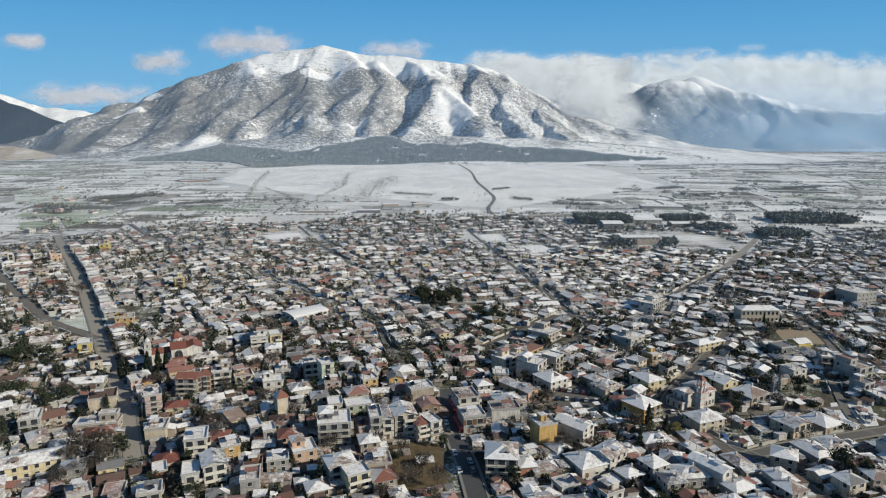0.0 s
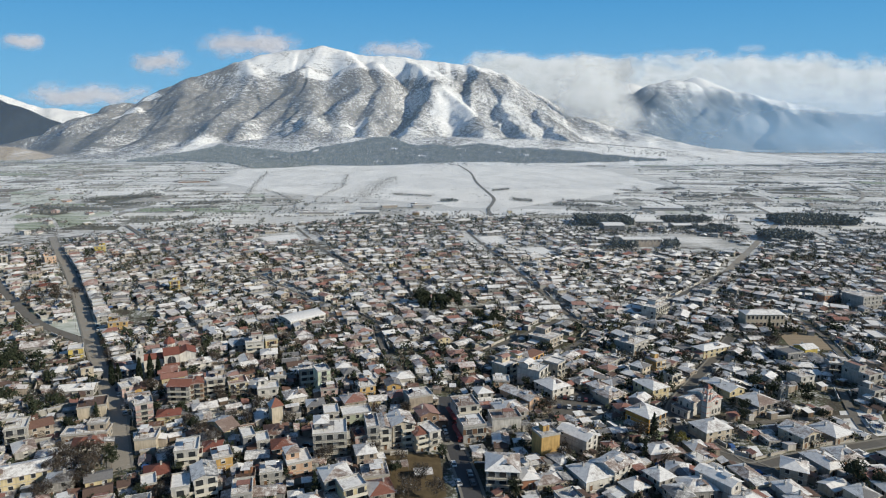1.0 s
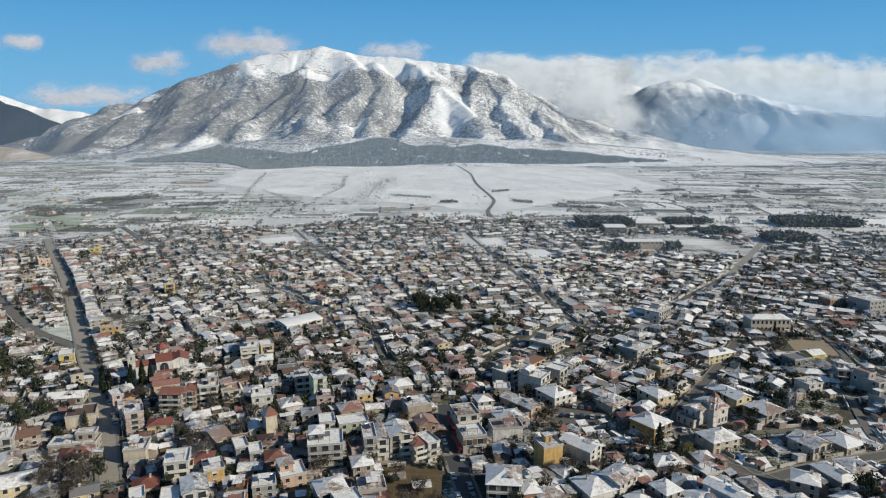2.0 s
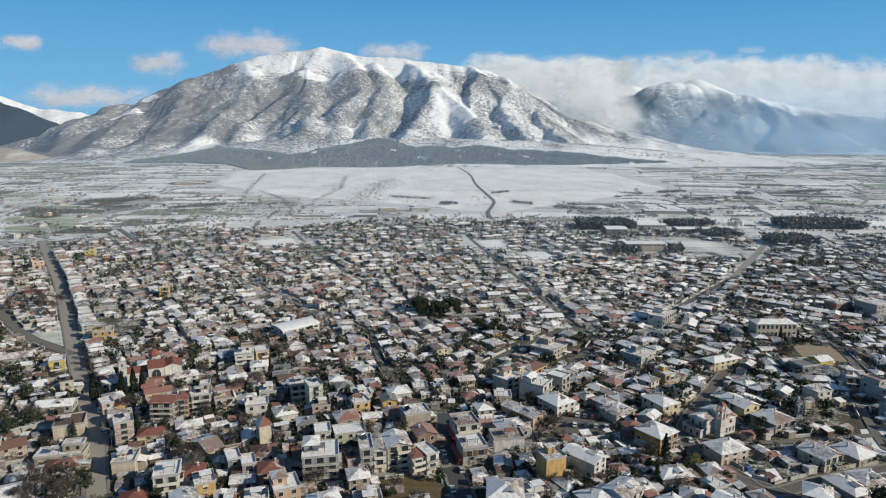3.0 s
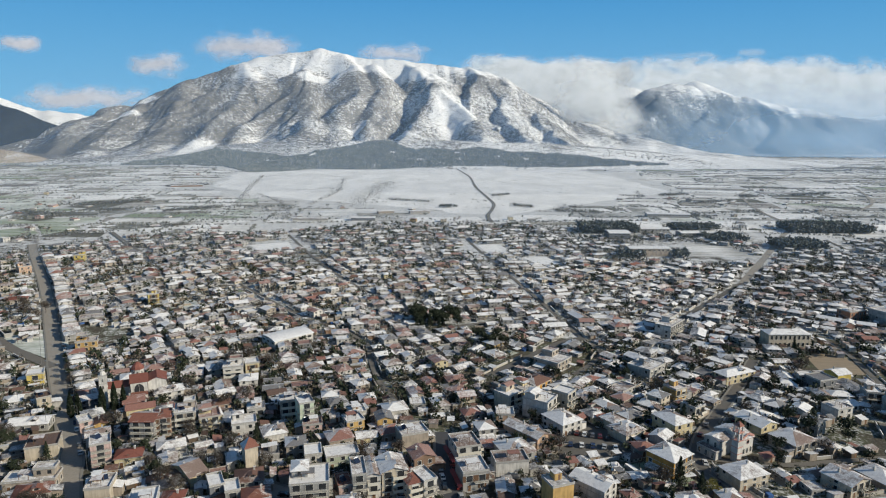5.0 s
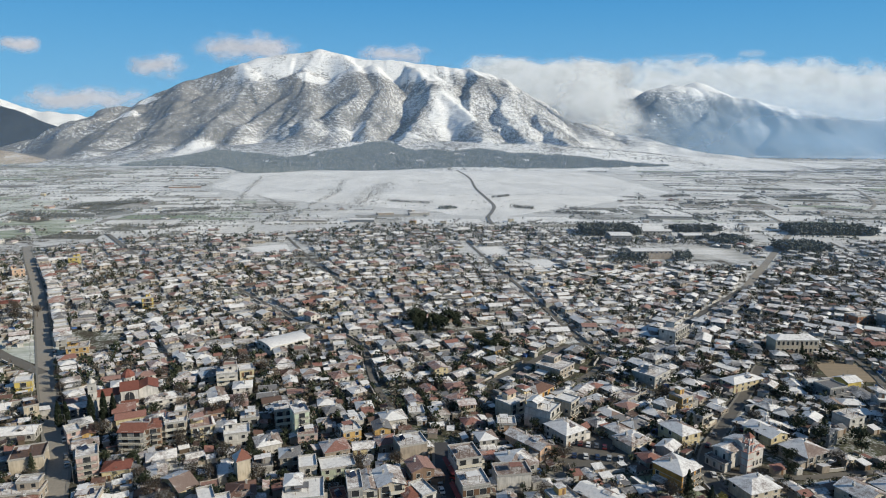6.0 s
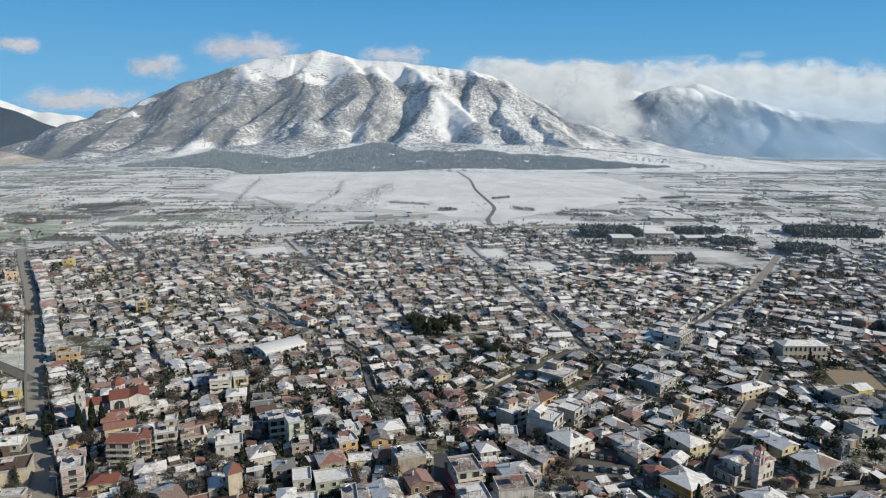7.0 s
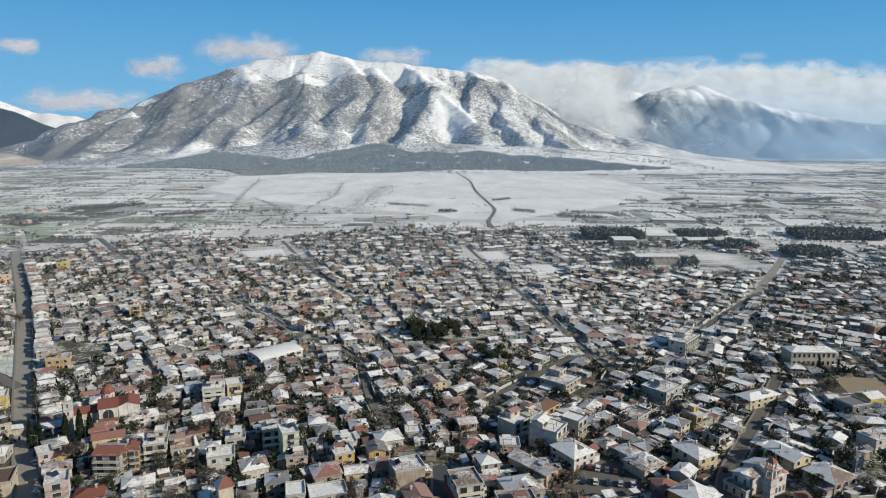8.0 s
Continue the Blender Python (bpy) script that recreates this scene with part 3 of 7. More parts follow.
def parcels(x0, x1, y0, y1, turn, ox, oy, mix, least):
    """Splits a tract into parcels of uneven size, leaving lanes between them."""
    stack = [(x0, x1, y0, y1)]
    c, s = math.cos(radians(turn)), math.sin(radians(turn))
    while stack:
        a, b, p, q = stack.pop()
        if (b - a > least * 2.2 and rng.random() < 0.93) or (q - p > least * 1.3 and rng.random() < 0.93):
            if (b - a) > (q - p) * 1.9:
                m = a + (b - a) * rng.uniform(0.35, 0.65)
                stack += [(a, m, p, q), (m, b, p, q)]
            else:
                m = p + (q - p) * rng.uniform(0.35, 0.65)
                stack += [(a, b, p, m), (a, b, m, q)]
            continue
        pad = rng.uniform(1.5, 5.0)
        ring = [(a + pad, p + pad), (b - pad, p + pad), (b - pad, q - pad), (a + pad, q - pad)]
        jog = 0.16 * min(b - a, q - p)
        ring = [(u + rng.uniform(-0.2, 1) * jog * (1 if u < (a + b) / 2 else -1), v + rng.uniform(-0.2, 1) * jog * (1 if v < (p + q) / 2 else -1)) for u, v in ring]
        ring = [(ox + c * u - s * v, oy + s * u + c * v) for u, v in ring]
        mx, my = sum(u for u, v in ring) / 4, sum(v for u, v in ring) / 4
        if any(inside(TOWN, u, v) or inside(SNOWFIELD, u, v) for u, v in ring + [(mx, my)]) or my < 560 or abs(mx) > 0.74 * (my + 60) + 120:
            continue
        if apron(mx, my + 60) > 1.5:
            continue
        kind = rng.choices(list(mix), list(mix.values()))[0]
        if 1150 < my < 2100 and abs(mx + 100) < 750:
            kind = rng.choice(["white", "white", "snow", "thin"])
        slab("field", ring, rng.uniform(0.06, 0.16), FIELDS[kind], FIELD_LABEL[kind])
        FIELD_EDGES.extend(zip(ring, ring[1:] + ring[:1]))


parcels(-900, 600, -600, 1500, 12, -900, 1000, {"snow": 3.5, "thin": 5, "green": 2.4, "bare": 1.2, "dark": 1.8}, 62)
parcels(-500, 500, -450, 500, 6, 50, 1000, {"snow": 5, "thin": 6, "green": 0.6}, 70)
parcels(-600, 1700, -700, 1300, -9, 850, 1250, {"snow": 4.5, "thin": 5.5, "green": 0.7, "bare": 1.0, "dark": 1.6}, 74)
parcels(-1300, 1900, -350, 1750, -6, 1700, 2550, {"snow": 8, "thin": 5, "bare": 0.6, "dark": 0.8}, 190)
slab("field", SNOWFIELD, 0.2, FIELDS["white"], FIELD_LABEL["white"], ragged=11.0)
for kind, rings in (("green", ([(-700, 999), (-714, 1049), (-629, 1073), (-613, 1005), (-642, 914)], [(-498, 777), (-465, 794), (-429, 747), (-451, 707)], [(-768, 1101), (-742, 1154), (-708, 1115), (-744, 1065)], [(-327, 717), (-291, 727), (-280, 706), (-314, 693)])),
                    ("dark", ([(-569, 961), (-551, 1052), (-484, 1039), (-493, 944)], [(-492, 910), (-451, 947), (-439, 920), (-477, 884)], [(-604, 890), (-583, 904), (-511, 829), (-558, 821)], [(-551, 906), (-485, 897), (-471, 866), (-519, 857)], [(-409, 762), (-373, 799), (-346, 760), (-389, 735)],
                              [(302, 1051), (343, 1071), (321, 919), (288, 891)])),
                    ("white", ([(-198, 646), (-161, 665), (-147, 625), (-181, 617)], [(368, 772), (422, 752), (455, 821), (411, 824)], [(-362, 750), (-291, 803), (-270, 774), (-330, 708)], [(-631, 1121), (-537, 1182), (-496, 1112), (-587, 1058)]))):
    for ring in rings:
        slab("field", ring, 0.21, FIELDS[kind], FIELD_LABEL[kind])
slab("field", [(42, 655), (65, 663), (77, 613), (50, 602)], 0.2, FIELDS["white"], "small walled plot under clean snow")
slab("field", [(81, 588), (105, 595), (113, 560), (93, 554)], 0.2, FIELDS["white"], "small walled plot under clean snow")
slab("football_pitch", [(269, 684), (352, 690), (318, 597), (251, 600)], 0.2, FIELDS["thin"], "football pitch half covered by snow", "pitch")
slab("field", [(-254, 337), (-200, 302), (-196, 312), (-228, 362)], 0.12, FIELDS["green"], "empty grassy lot dusted with snow")
slab("field", [(203, 322), (222, 318), (226, 290), (195, 288)], 0.12, FIELDS["tan"], "bare earth school yard with dry grass")


# ---- roads ----
ROADS = []


def smooth(pts, n=6):
    out = []
    q = [pts[0]] + list(pts) + [pts[-1]]
    for i in range(len(pts) - 1):
        p0, p1, p2, p3 = (np.array(q[i + k], float) for k in range(4))
        for s in np.linspace(0, 1, n, endpoint=False):
            out.append(tuple(0.5 * (2 * p1 + (p2 - p0) * s + (2 * p0 - 5 * p1 + 4 * p2 - p3) * s * s + (3 * p1 - p0 - 3 * p2 + p3) * s ** 3)))
    return out + [tuple(pts[-1])]


def strip(line, left, right, z, k, g, drop=0.0):
    """A band beside a line, from offset left to offset right."""
    ring = []
    for i, p in enumerate(line):
        a, b = line[max(0, i - 1)], line[min(len(line) - 1, i + 1)]
        dx, dy = b[0] - a[0], b[1] - a[1]
        n = math.hypot(dx, dy) or 1
        ring.append(((p[0] + dy / n * left, p[1] - dx / n * left), (p[0] + dy / n * right, p[1] - dx / n * right)))
    for (a, b), (c, d) in zip(ring, ring[1:]):
        g.poly([(*a, z), (*c, z), (*d, z), (*b, z)], k)
        if drop:
            g.poly([(*a, z - drop), (*c, z - drop), (*c, z), (*a, z)], k)
            g.poly([(*b, z), (*d, z), (*d, z - drop), (*b, z - drop)], k)


def road(pts, width, mat, label, footway=0.0, z=0.22):
    z += 0.012 * len(ROADS)
    line = smooth(pts)
    g = Geo()
    strip(line, -width / 2, width / 2, z, 0, g)
    ob = tagged(new("road", g.mesh("road", [mat])), label, "road", kind="structure")
    ROADS.append((line, width / 2 + footway))
    if footway:
        for side in (-1, 1):
            a, b = side * width / 2, side * (width / 2 + footway)
            g = Geo()
            strip(line, min(a, b), max(a, b), z + 0.13, 0, g, 0.2)
            tagged(new("pavement", g.mesh("pavement", [PAVING])), "raised slab pavement with a kerb beside the street", "pavement", kind="structure")
    return ob


road([(-420, 640), (-378, 576), (-296, 456), (-219, 335), (-187, 284), (-157, 238), (-134, 202), (-127, 188), (-112, 160)], 6.6, ROAD, "long straight street of worn grey asphalt", 1.0)
road([(-400, 500), (-328, 419), (-250, 335), (-194, 293)], 5.5, LANE, "side road joining the long street", 0)
road([(469, 811), (420, 749), (317, 593), (247, 488)], 6.5, ROAD, "straight main road leading out of town", 0)
road([(247, 488), (173, 402), (152, 372), (134, 338)], 4.2, ROAD_MID, "narrow street where the main road enters town", 0)
road([(2.8, 224), (3.2, 217.6), (3.7, 198), (6.4, 175), (9.2, 159), (11.2, 145), (15, 110)], 6.5, ROAD_DARK, "shaded shopping street of dark wet asphalt", 1.0)
road([(-60, 184), (-38, 175), (-12, 178), (4, 184)], 6, ROAD, "narrow street along the square", 1.2)
road([(-154, 472), (-118, 424), (-87, 384), (-58, 358), (-39, 331)], 3.0, LANE, "narrow town lane")
road([(-172, 714), (-116, 578), (-76, 493), (-44, 437)], 3.0, LANE, "narrow town lane")
road([(32, 691), (50, 574), (72, 441), (79, 383), (85, 348), (90, 318), (69, 287)], 3.0, LANE, "narrow town lane")
road([(26, 284), (49, 311), (69, 334), (86, 345)], 5, ROAD_MID, "town street with pale walls along it")
road([(-39, 331), (-30, 285), (-16, 247), (-2, 221)], 3.0, LANE, "narrow town lane")
road([(170, 310), (146, 275), (120, 240), (102, 214), (97, 195), (103, 175), (118, 160), (130, 120)], 4.4, ROAD_MID, "winding street past the church", 0.8)
road([(100, 193), (106, 176), (112, 164), (133, 171), (171, 182), (220, 196)], 4.6, ROAD_MID, "cross street between garden walls", 0.8)
road([(188, 234), (178, 210), (172, 190), (176, 172)], 3.5, LANE, "lane beside empty plots")
road([(98, 204), (125, 199), (150, 202), (178, 206)], 3.0, LANE, "narrow town lane")
road([(229, 354), (227, 319), (215, 272), (210, 235)], 3.0, LANE, "narrow town lane")
road([(445, 706), (418, 596), (385, 491)], 3.0, LANE, "narrow town lane")
road([(-6, 357), (20, 370), (60, 385)], 3.0, LANE, "narrow town lane")
road([(52, 2085), (81, 1700), (80, 1389), (89, 1161), (92, 1045), (82, 963), (71, 893), (72, 830)], 5.5, TRACK, "dark track climbing through the snow meadow", 0, 0.4)
road([(469, 811), (485, 903), (511, 1008), (564, 1161), (637, 1314), (881, 1651), (1426, 2451)], 5, ROAD, "distant country road between fields", 0, 0.4)
road([(673, 996), (779, 1128), (906, 1362), (952, 1467)], 6, ROAD, "distant country road between fields", 0, 0.4)
road([(-378, 720), (-311, 627), (-290, 600)], 5, LANE, "lane leading out to the fields", 0, 0.4)
slab("field", [(-732, 1048), (-639, 1082), (-579, 946), (-634, 901)], 0.3, FIELDS["green"], FIELD_LABEL["green"])
slab("field", [(-571, 954), (-548, 1026), (-499, 1047), (-501, 944)], 0.3, FIELDS["dark"], FIELD_LABEL["dark"])
slab("field", [(-482, 897), (-452, 940), (-436, 913), (-449, 880)], 0.3, FIELDS["dark"], FIELD_LABEL["dark"])
slab("field", [(-569, 831), (-575, 885), (-507, 829), (-517, 802)], 0.3, FIELDS["dark"], FIELD_LABEL["dark"])
slab("field", [(-503, 782), (-468, 794), (-427, 747), (-444, 699)], 0.3, FIELDS["green"], FIELD_LABEL["green"])
slab("field", [(-404, 753), (-396, 792), (-344, 765), (-371, 741)], 0.3, FIELDS["dark"], FIELD_LABEL["dark"])
slab("field", [(-519, 729), (-491, 753), (-455, 707), (-480, 670)], 0.3, FIELDS["green"], FIELD_LABEL["green"])
slab("field", [(-323, 701), (-315, 753), (-293, 740), (-285, 694)], 0.3, FIELDS["dark"], FIELD_LABEL["dark"])
slab("field", [(476, 1063), (527, 1050), (502, 1016), (454, 1013)], 0.3, FIELDS["thin"], FIELD_LABEL["thin"])
g = Geo()
g.poly([(50, 236, 0.2), (76, 224, 0.2), (76, 205, 0.2), (42, 202, 0.2), (40, 212, 0.2)])
tagged(new("car_park", g.mesh("car_park", [ROAD_MID])), "open asphalt car park with traces of snow", "car park", kind="structure")
g = Geo()
g.poly([(-20, 172, 0.2), (0, 172, 0.2), (3, 140, 0.2), (-14, 140, 0.2)])
tagged(new("town_square", g.mesh("town_square", [plain("brown_earth_and_grass", (0.13, 0.10, 0.06), 0.95, 0.1, 0.0, 0.5, 0.3)])), "town square of brown earth and dull grass", "square", kind="structure")

MEADOW_TRACKS = [[(-453, 1646), (-390, 1316), (-328, 1033), (-294, 858)], [(-334, 1176), (-263, 1055), (-220, 926), (-207, 834)], [(-233, 1571), (-197, 1244), (-208, 1016)],
                 [(-324, 993), (-244, 975), (-163, 965)], [(-289, 841), (-214, 851), (-142, 838)], [(404, 1294), (389, 1222), (363, 1146)]]
for line in MEADOW_TRACKS:
    road(line, 1.6, FAINT, "faint trodden track across the snow", 0, 0.4)
slab("field", [(173, 211), (192, 214), (180, 189), (161, 186)], 0.13, FIELDS["snow"], "walled garden plot under thin snow")
slab("field", [(105, 176), (122, 180), (121, 172), (105, 168)], 0.13, FIELDS["snow"], "walled garden plot under thin snow")


# ---- houses ----
WINDOW_MESHES = {}


def box_mesh(name, w, d, h, mat):
    g = Geo()
    g.box(0, 0, 0, w, d, h)
    return g.mesh(name, [mat])


def window_mesh(w, h):
    """A window frame standing in its wall, facing -y, and the pane that sits back in it."""
    key = (w, h)
    if key not in WINDOW_MESHES:
        g = Geo()
        t = 0.1
        out = [(-w / 2 - t, -t), (w / 2 + t, -t), (w / 2 + t, h + t), (-w / 2 - t, h + t)]
        inn = [(-w / 2, 0), (w / 2, 0), (w / 2, h), (-w / 2, h)]
        g.v = [(x, y, z) for ring, y in ((out, 0.02), (out, -0.12), (inn, -0.12), (inn, 0.02)) for x, z in ring]
        g.f = [(4 * k + i, 4 * k + (i + 1) % 4, 4 * k + 4 + (i + 1) % 4, 4 * k + 4 + i) for k in range(3) for i in range(4)]
        g.k = [0] * 12
        WINDOW_MESHES[key] = (g.mesh("window", [FRAME]), box_mesh("pane", w, 0.03, h, GLASS), box_mesh("shutter", w * 0.5, 0.06, h, SHUTTER), box_mesh("blind", w, 0.04, h * 0.5, FRAME))
    return WINDOW_MESHES[key]


def window_at(root, style, w, h, m):
    frame_me, pane, shutter, blind = window_mesh(w, h)
    win = part("window", frame_me, root, m)
    part("pane", pane, win, pose(0, -0.02, 0))
    if style == "shuttered":
        for s in (-1, 1):
            part("shutter", shutter, win, pose(s * (w * 0.75 + 0.12), -0.07, 0), "brown wooden shutter")
    elif style == "blinds" and pick.random() < 0.6:
        part("blind", blind, win, pose(0, -0.06, h * 0.5), "pale roller blind, half down")
    return win


DOOR_MESH = Geo()
DOOR_MESH.box(0, -0.03, 0, 1.3, 0.14, 2.3, 0)
DOOR_MESH.box(0, -0.08, 0, 1.05, 0.1, 2.1, 1)
DOOR_MESH.box(0, -0.3, -0.15, 1.8, 0.7, 0.15, 2)
DOOR_MESH = DOOR_MESH.mesh("door", [FRAME, DOOR, CONCRETE])

CHIMNEY_MESH = Geo()
CHIMNEY_MESH.box(0, 0, -1.2, 0.6, 0.6, 2.3, 0)
CHIMNEY_MESH.box(0, 0, 1.1, 0.8, 0.8, 0.12, 1)
CHIMNEY_MESH.box(0, 0, 1.22, 0.35, 0.35, 0.25, 0)
CHIMNEY_MESH = CHIMNEY_MESH.mesh("chimney", [CONCRETE, ROOFS["snow"]])

HEATER_MESH = Geo()
HEATER_MESH.hull([(-1, -0.9, 0.15), (1, -0.9, 0.15), (1, -0.85, 0.1), (-1, -0.85, 0.1)], [(-1, 0.6, 1.25), (1, 0.6, 1.25), (1, 0.65, 1.2), (-1, 0.65, 1.2)], 0)
HEATER_MESH.tube((-0.8, 0.75, 1.45), (0.8, 0.75, 1.45), 0.28, 0.28, 8, 1)
for sx in (-0.8, 0.8):
    HEATER_MESH.box(sx, 0.75, 0, 0.06, 0.06, 1.3, 1)
    HEATER_MESH.box(sx, -0.8, 0, 0.06, 0.06, 0.2, 1)
HEATER_MESH = HEATER_MESH.mesh("solar_heater", [PANEL, TANK])

AERIAL_MESH = Geo()
AERIAL_MESH.tube((0, 0, 0), (0, 0, 3.2), 0.05, 0.04, 5)
for az, al in ((2.3, 0.9), (2.7, 0.7), (3.1, 0.5)):
    AERIAL_MESH.tube((-al, 0, az), (al, 0, az), 0.03, 0.03, 4)
AERIAL_MESH = AERIAL_MESH.mesh("aerial", [RAIL])


def roof_mesh(shape, w, d, mat, pitch=0.34):
    g = Geo()
    o, t = 0.5, 0.18
    W, D = w / 2 + o, d / 2 + o
    eave = [(-W, -D), (W, -D), (W, D), (-W, D)]
    if shape == "flat":
        g.box(0, 0, 0, w + 0.5, d + 0.5, 0.22, 1, 0)
        for x, y, a, b in ((0, -d / 2 - 0.08, w + 0.36, 0.2), (0, d / 2 + 0.08, w + 0.36, 0.2), (-w / 2 - 0.08, 0, 0.2, d - 0.05), (w / 2 + 0.08, 0, 0.2, d - 0.05)):
            g.box(x, y, 0.224, a, b, 0.55, 1, 0)
    elif shape in ("hip", "pyramid"):
        g.hull([(*p, -t) for p in eave], [(*p, 0) for p in eave], 1, 1)
        h = min(W, D) * (pitch if shape == "hip" else 1.15)
        z = 0.004
        if shape == "pyramid" or abs(w - d) < 0.6:
            for a, b in zip(eave, eave[1:] + eave[:1]):
                g.poly([(*a, z), (*b, z), (0, 0, h)], 0)
        elif w > d:
            r = W - D
            g.poly([(-W, -D, z), (W, -D, z), (r, 0, h), (-r, 0, h)])
            g.poly([(W, D, z), (-W, D, z), (-r, 0, h), (r, 0, h)])
            g.poly([(W, -D, z), (W, D, z), (r, 0, h)])
            g.poly([(-W, D, z), (-W, -D, z), (-r, 0, h)])
        else:
            r = D - W
            g.poly([(W, -D, z), (W, D, z), (0, r, h), (0, -r, h)])
            g.poly([(-W, D, z), (-W, -D, z), (0, -r, h), (0, r, h)])
            g.poly([(-W, -D, z), (W, -D, z), (0, -r, h)])
            g.poly([(W, D, z), (-W, D, z), (0, r, h)])
    else:
        along = (shape == "gable") == (w >= d)
        if along:
            h = D * pitch
            for s in (-1, 1):
                g.hull([(-W, s * D, -t), (W, s * D, -t), (W, s * D, 0), (-W, s * D, 0)][::-s], [(-W, 0, h - t), (W, 0, h - t), (W, 0, h), (-W, 0, h)][::-s], 0)
        else:
            h = W * pitch
            for s in (-1, 1):
                g.hull([(s * W, -D, -t), (s * W, D, -t), (s * W, D, 0), (s * W, -D, 0)][::s], [(0, -D, h - t), (0, D, h - t), (0, D, h), (0, -D, h)][::s], 0)
    return g.mesh("roof", [mat, CONCRETE])


def walls_into(g, w, d, z, shape, n, pitch=0.34):
    """The plastered body, stepping out at its plinth and floor bands; a gable sits on it under the roof."""
    rows = [(0.06, -0.4, 1), (0.06, 0.5, 1), (0.0, 0.52, 0)]
    for k in range(1, n):
        h = z * k / n
        rows += [(0.0, h - 0.12, 1), (0.07, h - 0.1, 1), (0.07, h + 0.08, 1), (0.0, h + 0.1, 0)]
    rows.append((0.0, z, 0))
    o = len(g.v)
    for s, h, _ in rows:
        W, D = w / 2 + s, d / 2 + s
        g.v += [(-W, -D, h), (W, -D, h), (W, D, h), (-W, D, h)]
    for r in range(len(rows) - 1):
        for q in range(4):
            e = (q + 1) % 4
            g.f.append((o + 4 * r + q, o + 4 * r + e, o + 4 * r + 4 + e, o + 4 * r + 4 + q))
            g.k.append(rows[r][2])
    g.f += [(o + 3, o + 2, o + 1, o), tuple(o + 4 * len(rows) - 4 + q for q in range(4))]
    g.k += [1, 0]
    if shape in ("gable", "gableend"):
        along = (shape == "gable") == (w >= d)
        W, D = w / 2, d / 2
        if along:
            g.hull([(-W, -D, z + 0.002), (-W, D, z + 0.002), (-W, 0, z + D * pitch)][::-1], [(W, -D, z + 0.002), (W, D, z + 0.002), (W, 0, z + D * pitch)][::-1], 0)
        else:
            g.hull([(-W, -D, z + 0.002), (W, -D, z + 0.002), (0, -D, z + W * pitch)], [(-W, D, z + 0.002), (W, D, z + 0.002), (0, D, z + W * pitch)], 0)


FACES = {"front": 0, "right": 90, "back": 180, "left": -90}


def facade_frame(face, w, d, s, z):
    """The pose of something on a wall: s metres along it from its middle, z metres up."""
    a = radians(FACES[face])
    far = d / 2 if face in ("front", "back") else w / 2
    return pose(s * math.cos(a) + far * math.sin(a), s * math.sin(a) - far * math.cos(a), z, 0, 0, FACES[face])


def bays(length, want=3.2):
    n = max(1, int((length - 0.6) / want))
    return [(i + 0.5) * length / n - length / 2 for i in range(n)]


BALCONY_MESHES = {}


def balcony_parts(length, light):
    key = (round(length, 1), light)
    if key not in BALCONY_MESHES:
        slab_geo = Geo()
        slab_geo.box(0, -0.65, -0.2, length, 1.3, 0.2, 0)
        rail = Geo()
        if light:
            rail.box(0, -1.24, 0, length, 0.1, 0.95, 0)
            for s in (-1, 1):
                rail.box(s * (length / 2 - 0.05), -0.6, 0, 0.1, 1.18, 0.95, 0)
        else:
            rail.box(0, -1.24, 0.92, length, 0.06, 0.07, 0)
            rail.box(0, -1.24, 0.1, length, 0.04, 0.05, 0)
            for i in range(int(length / 0.35) + 1):
                rail.box(-length / 2 + 0.03 + i * (length - 0.06) / int(length / 0.35), -1.24, 0, 0.045, 0.045, 0.95, 0)
            for s in (-1, 1):
                rail.box(s * (length / 2 - 0.03), -0.6, 0.92, 0.05, 1.2, 0.06, 0)
                rail.box(s * (length / 2 - 0.03), -0.6, 0.45, 0.05, 1.2, 0.06, 0)
        BALCONY_MESHES[key] = (slab_geo.mesh("balcony", [RAIL_LIGHT]), rail.mesh("railing", [RAIL_LIGHT if light else RAIL]))
    return BALCONY_MESHES[key]


WORDS = {"white": "white", "cream": "cream", "pale_yellow": "pale yellow", "yellow": "bright yellow", "ochre": "ochre", "orange": "orange", "peach": "peach", "pink": "pinkish",
         "beige": "beige", "light_grey": "light grey", "dark_grey": "dark grey", "pale_green": "pale green", "brick": "brick-red", "brown": "brown"}
ROOF_WORDS = {"snow": "snow-covered", "deep": "deeply snowed", "grey": "snowy grey", "pinksnow": "thinly snowed", "tile_pink": "half-snowed red tile", "tile_red_thin": "red tile snow-streaked", "tile_red_bare": "bare red tile",
              "tile_brown": "snow-streaked brown tile", "rust": "rusty brown", "blue_sheet": "blue sheet"}
COUNT = {1: "one-storey", 2: "two-storey", 3: "three-storey", 4: "four-storey", 5: "five-storey"}
SHAPES = {"flat": "flat roof", "hip": "hip roof", "gable": "gable roof", "gableend": "gable roof", "pyramid": "pointed roof"}
class Footprints(list):
    """Built-up ground: x, y, turn, half width, half depth, sorted into squares for quick asking."""

    def __init__(self):
        self.cells = {}

    def append(self, one):
        reach = math.hypot(one[3], one[4]) + 7
        for i in range(int((one[0] - reach) // 20), int((one[0] + reach) // 20) + 1):
            for j in range(int((one[1] - reach) // 20), int((one[1] + reach) // 20) + 1):
                self.cells.setdefault((i, j), []).append(one)


TAKEN = Footprints()
pick = random.Random(5)


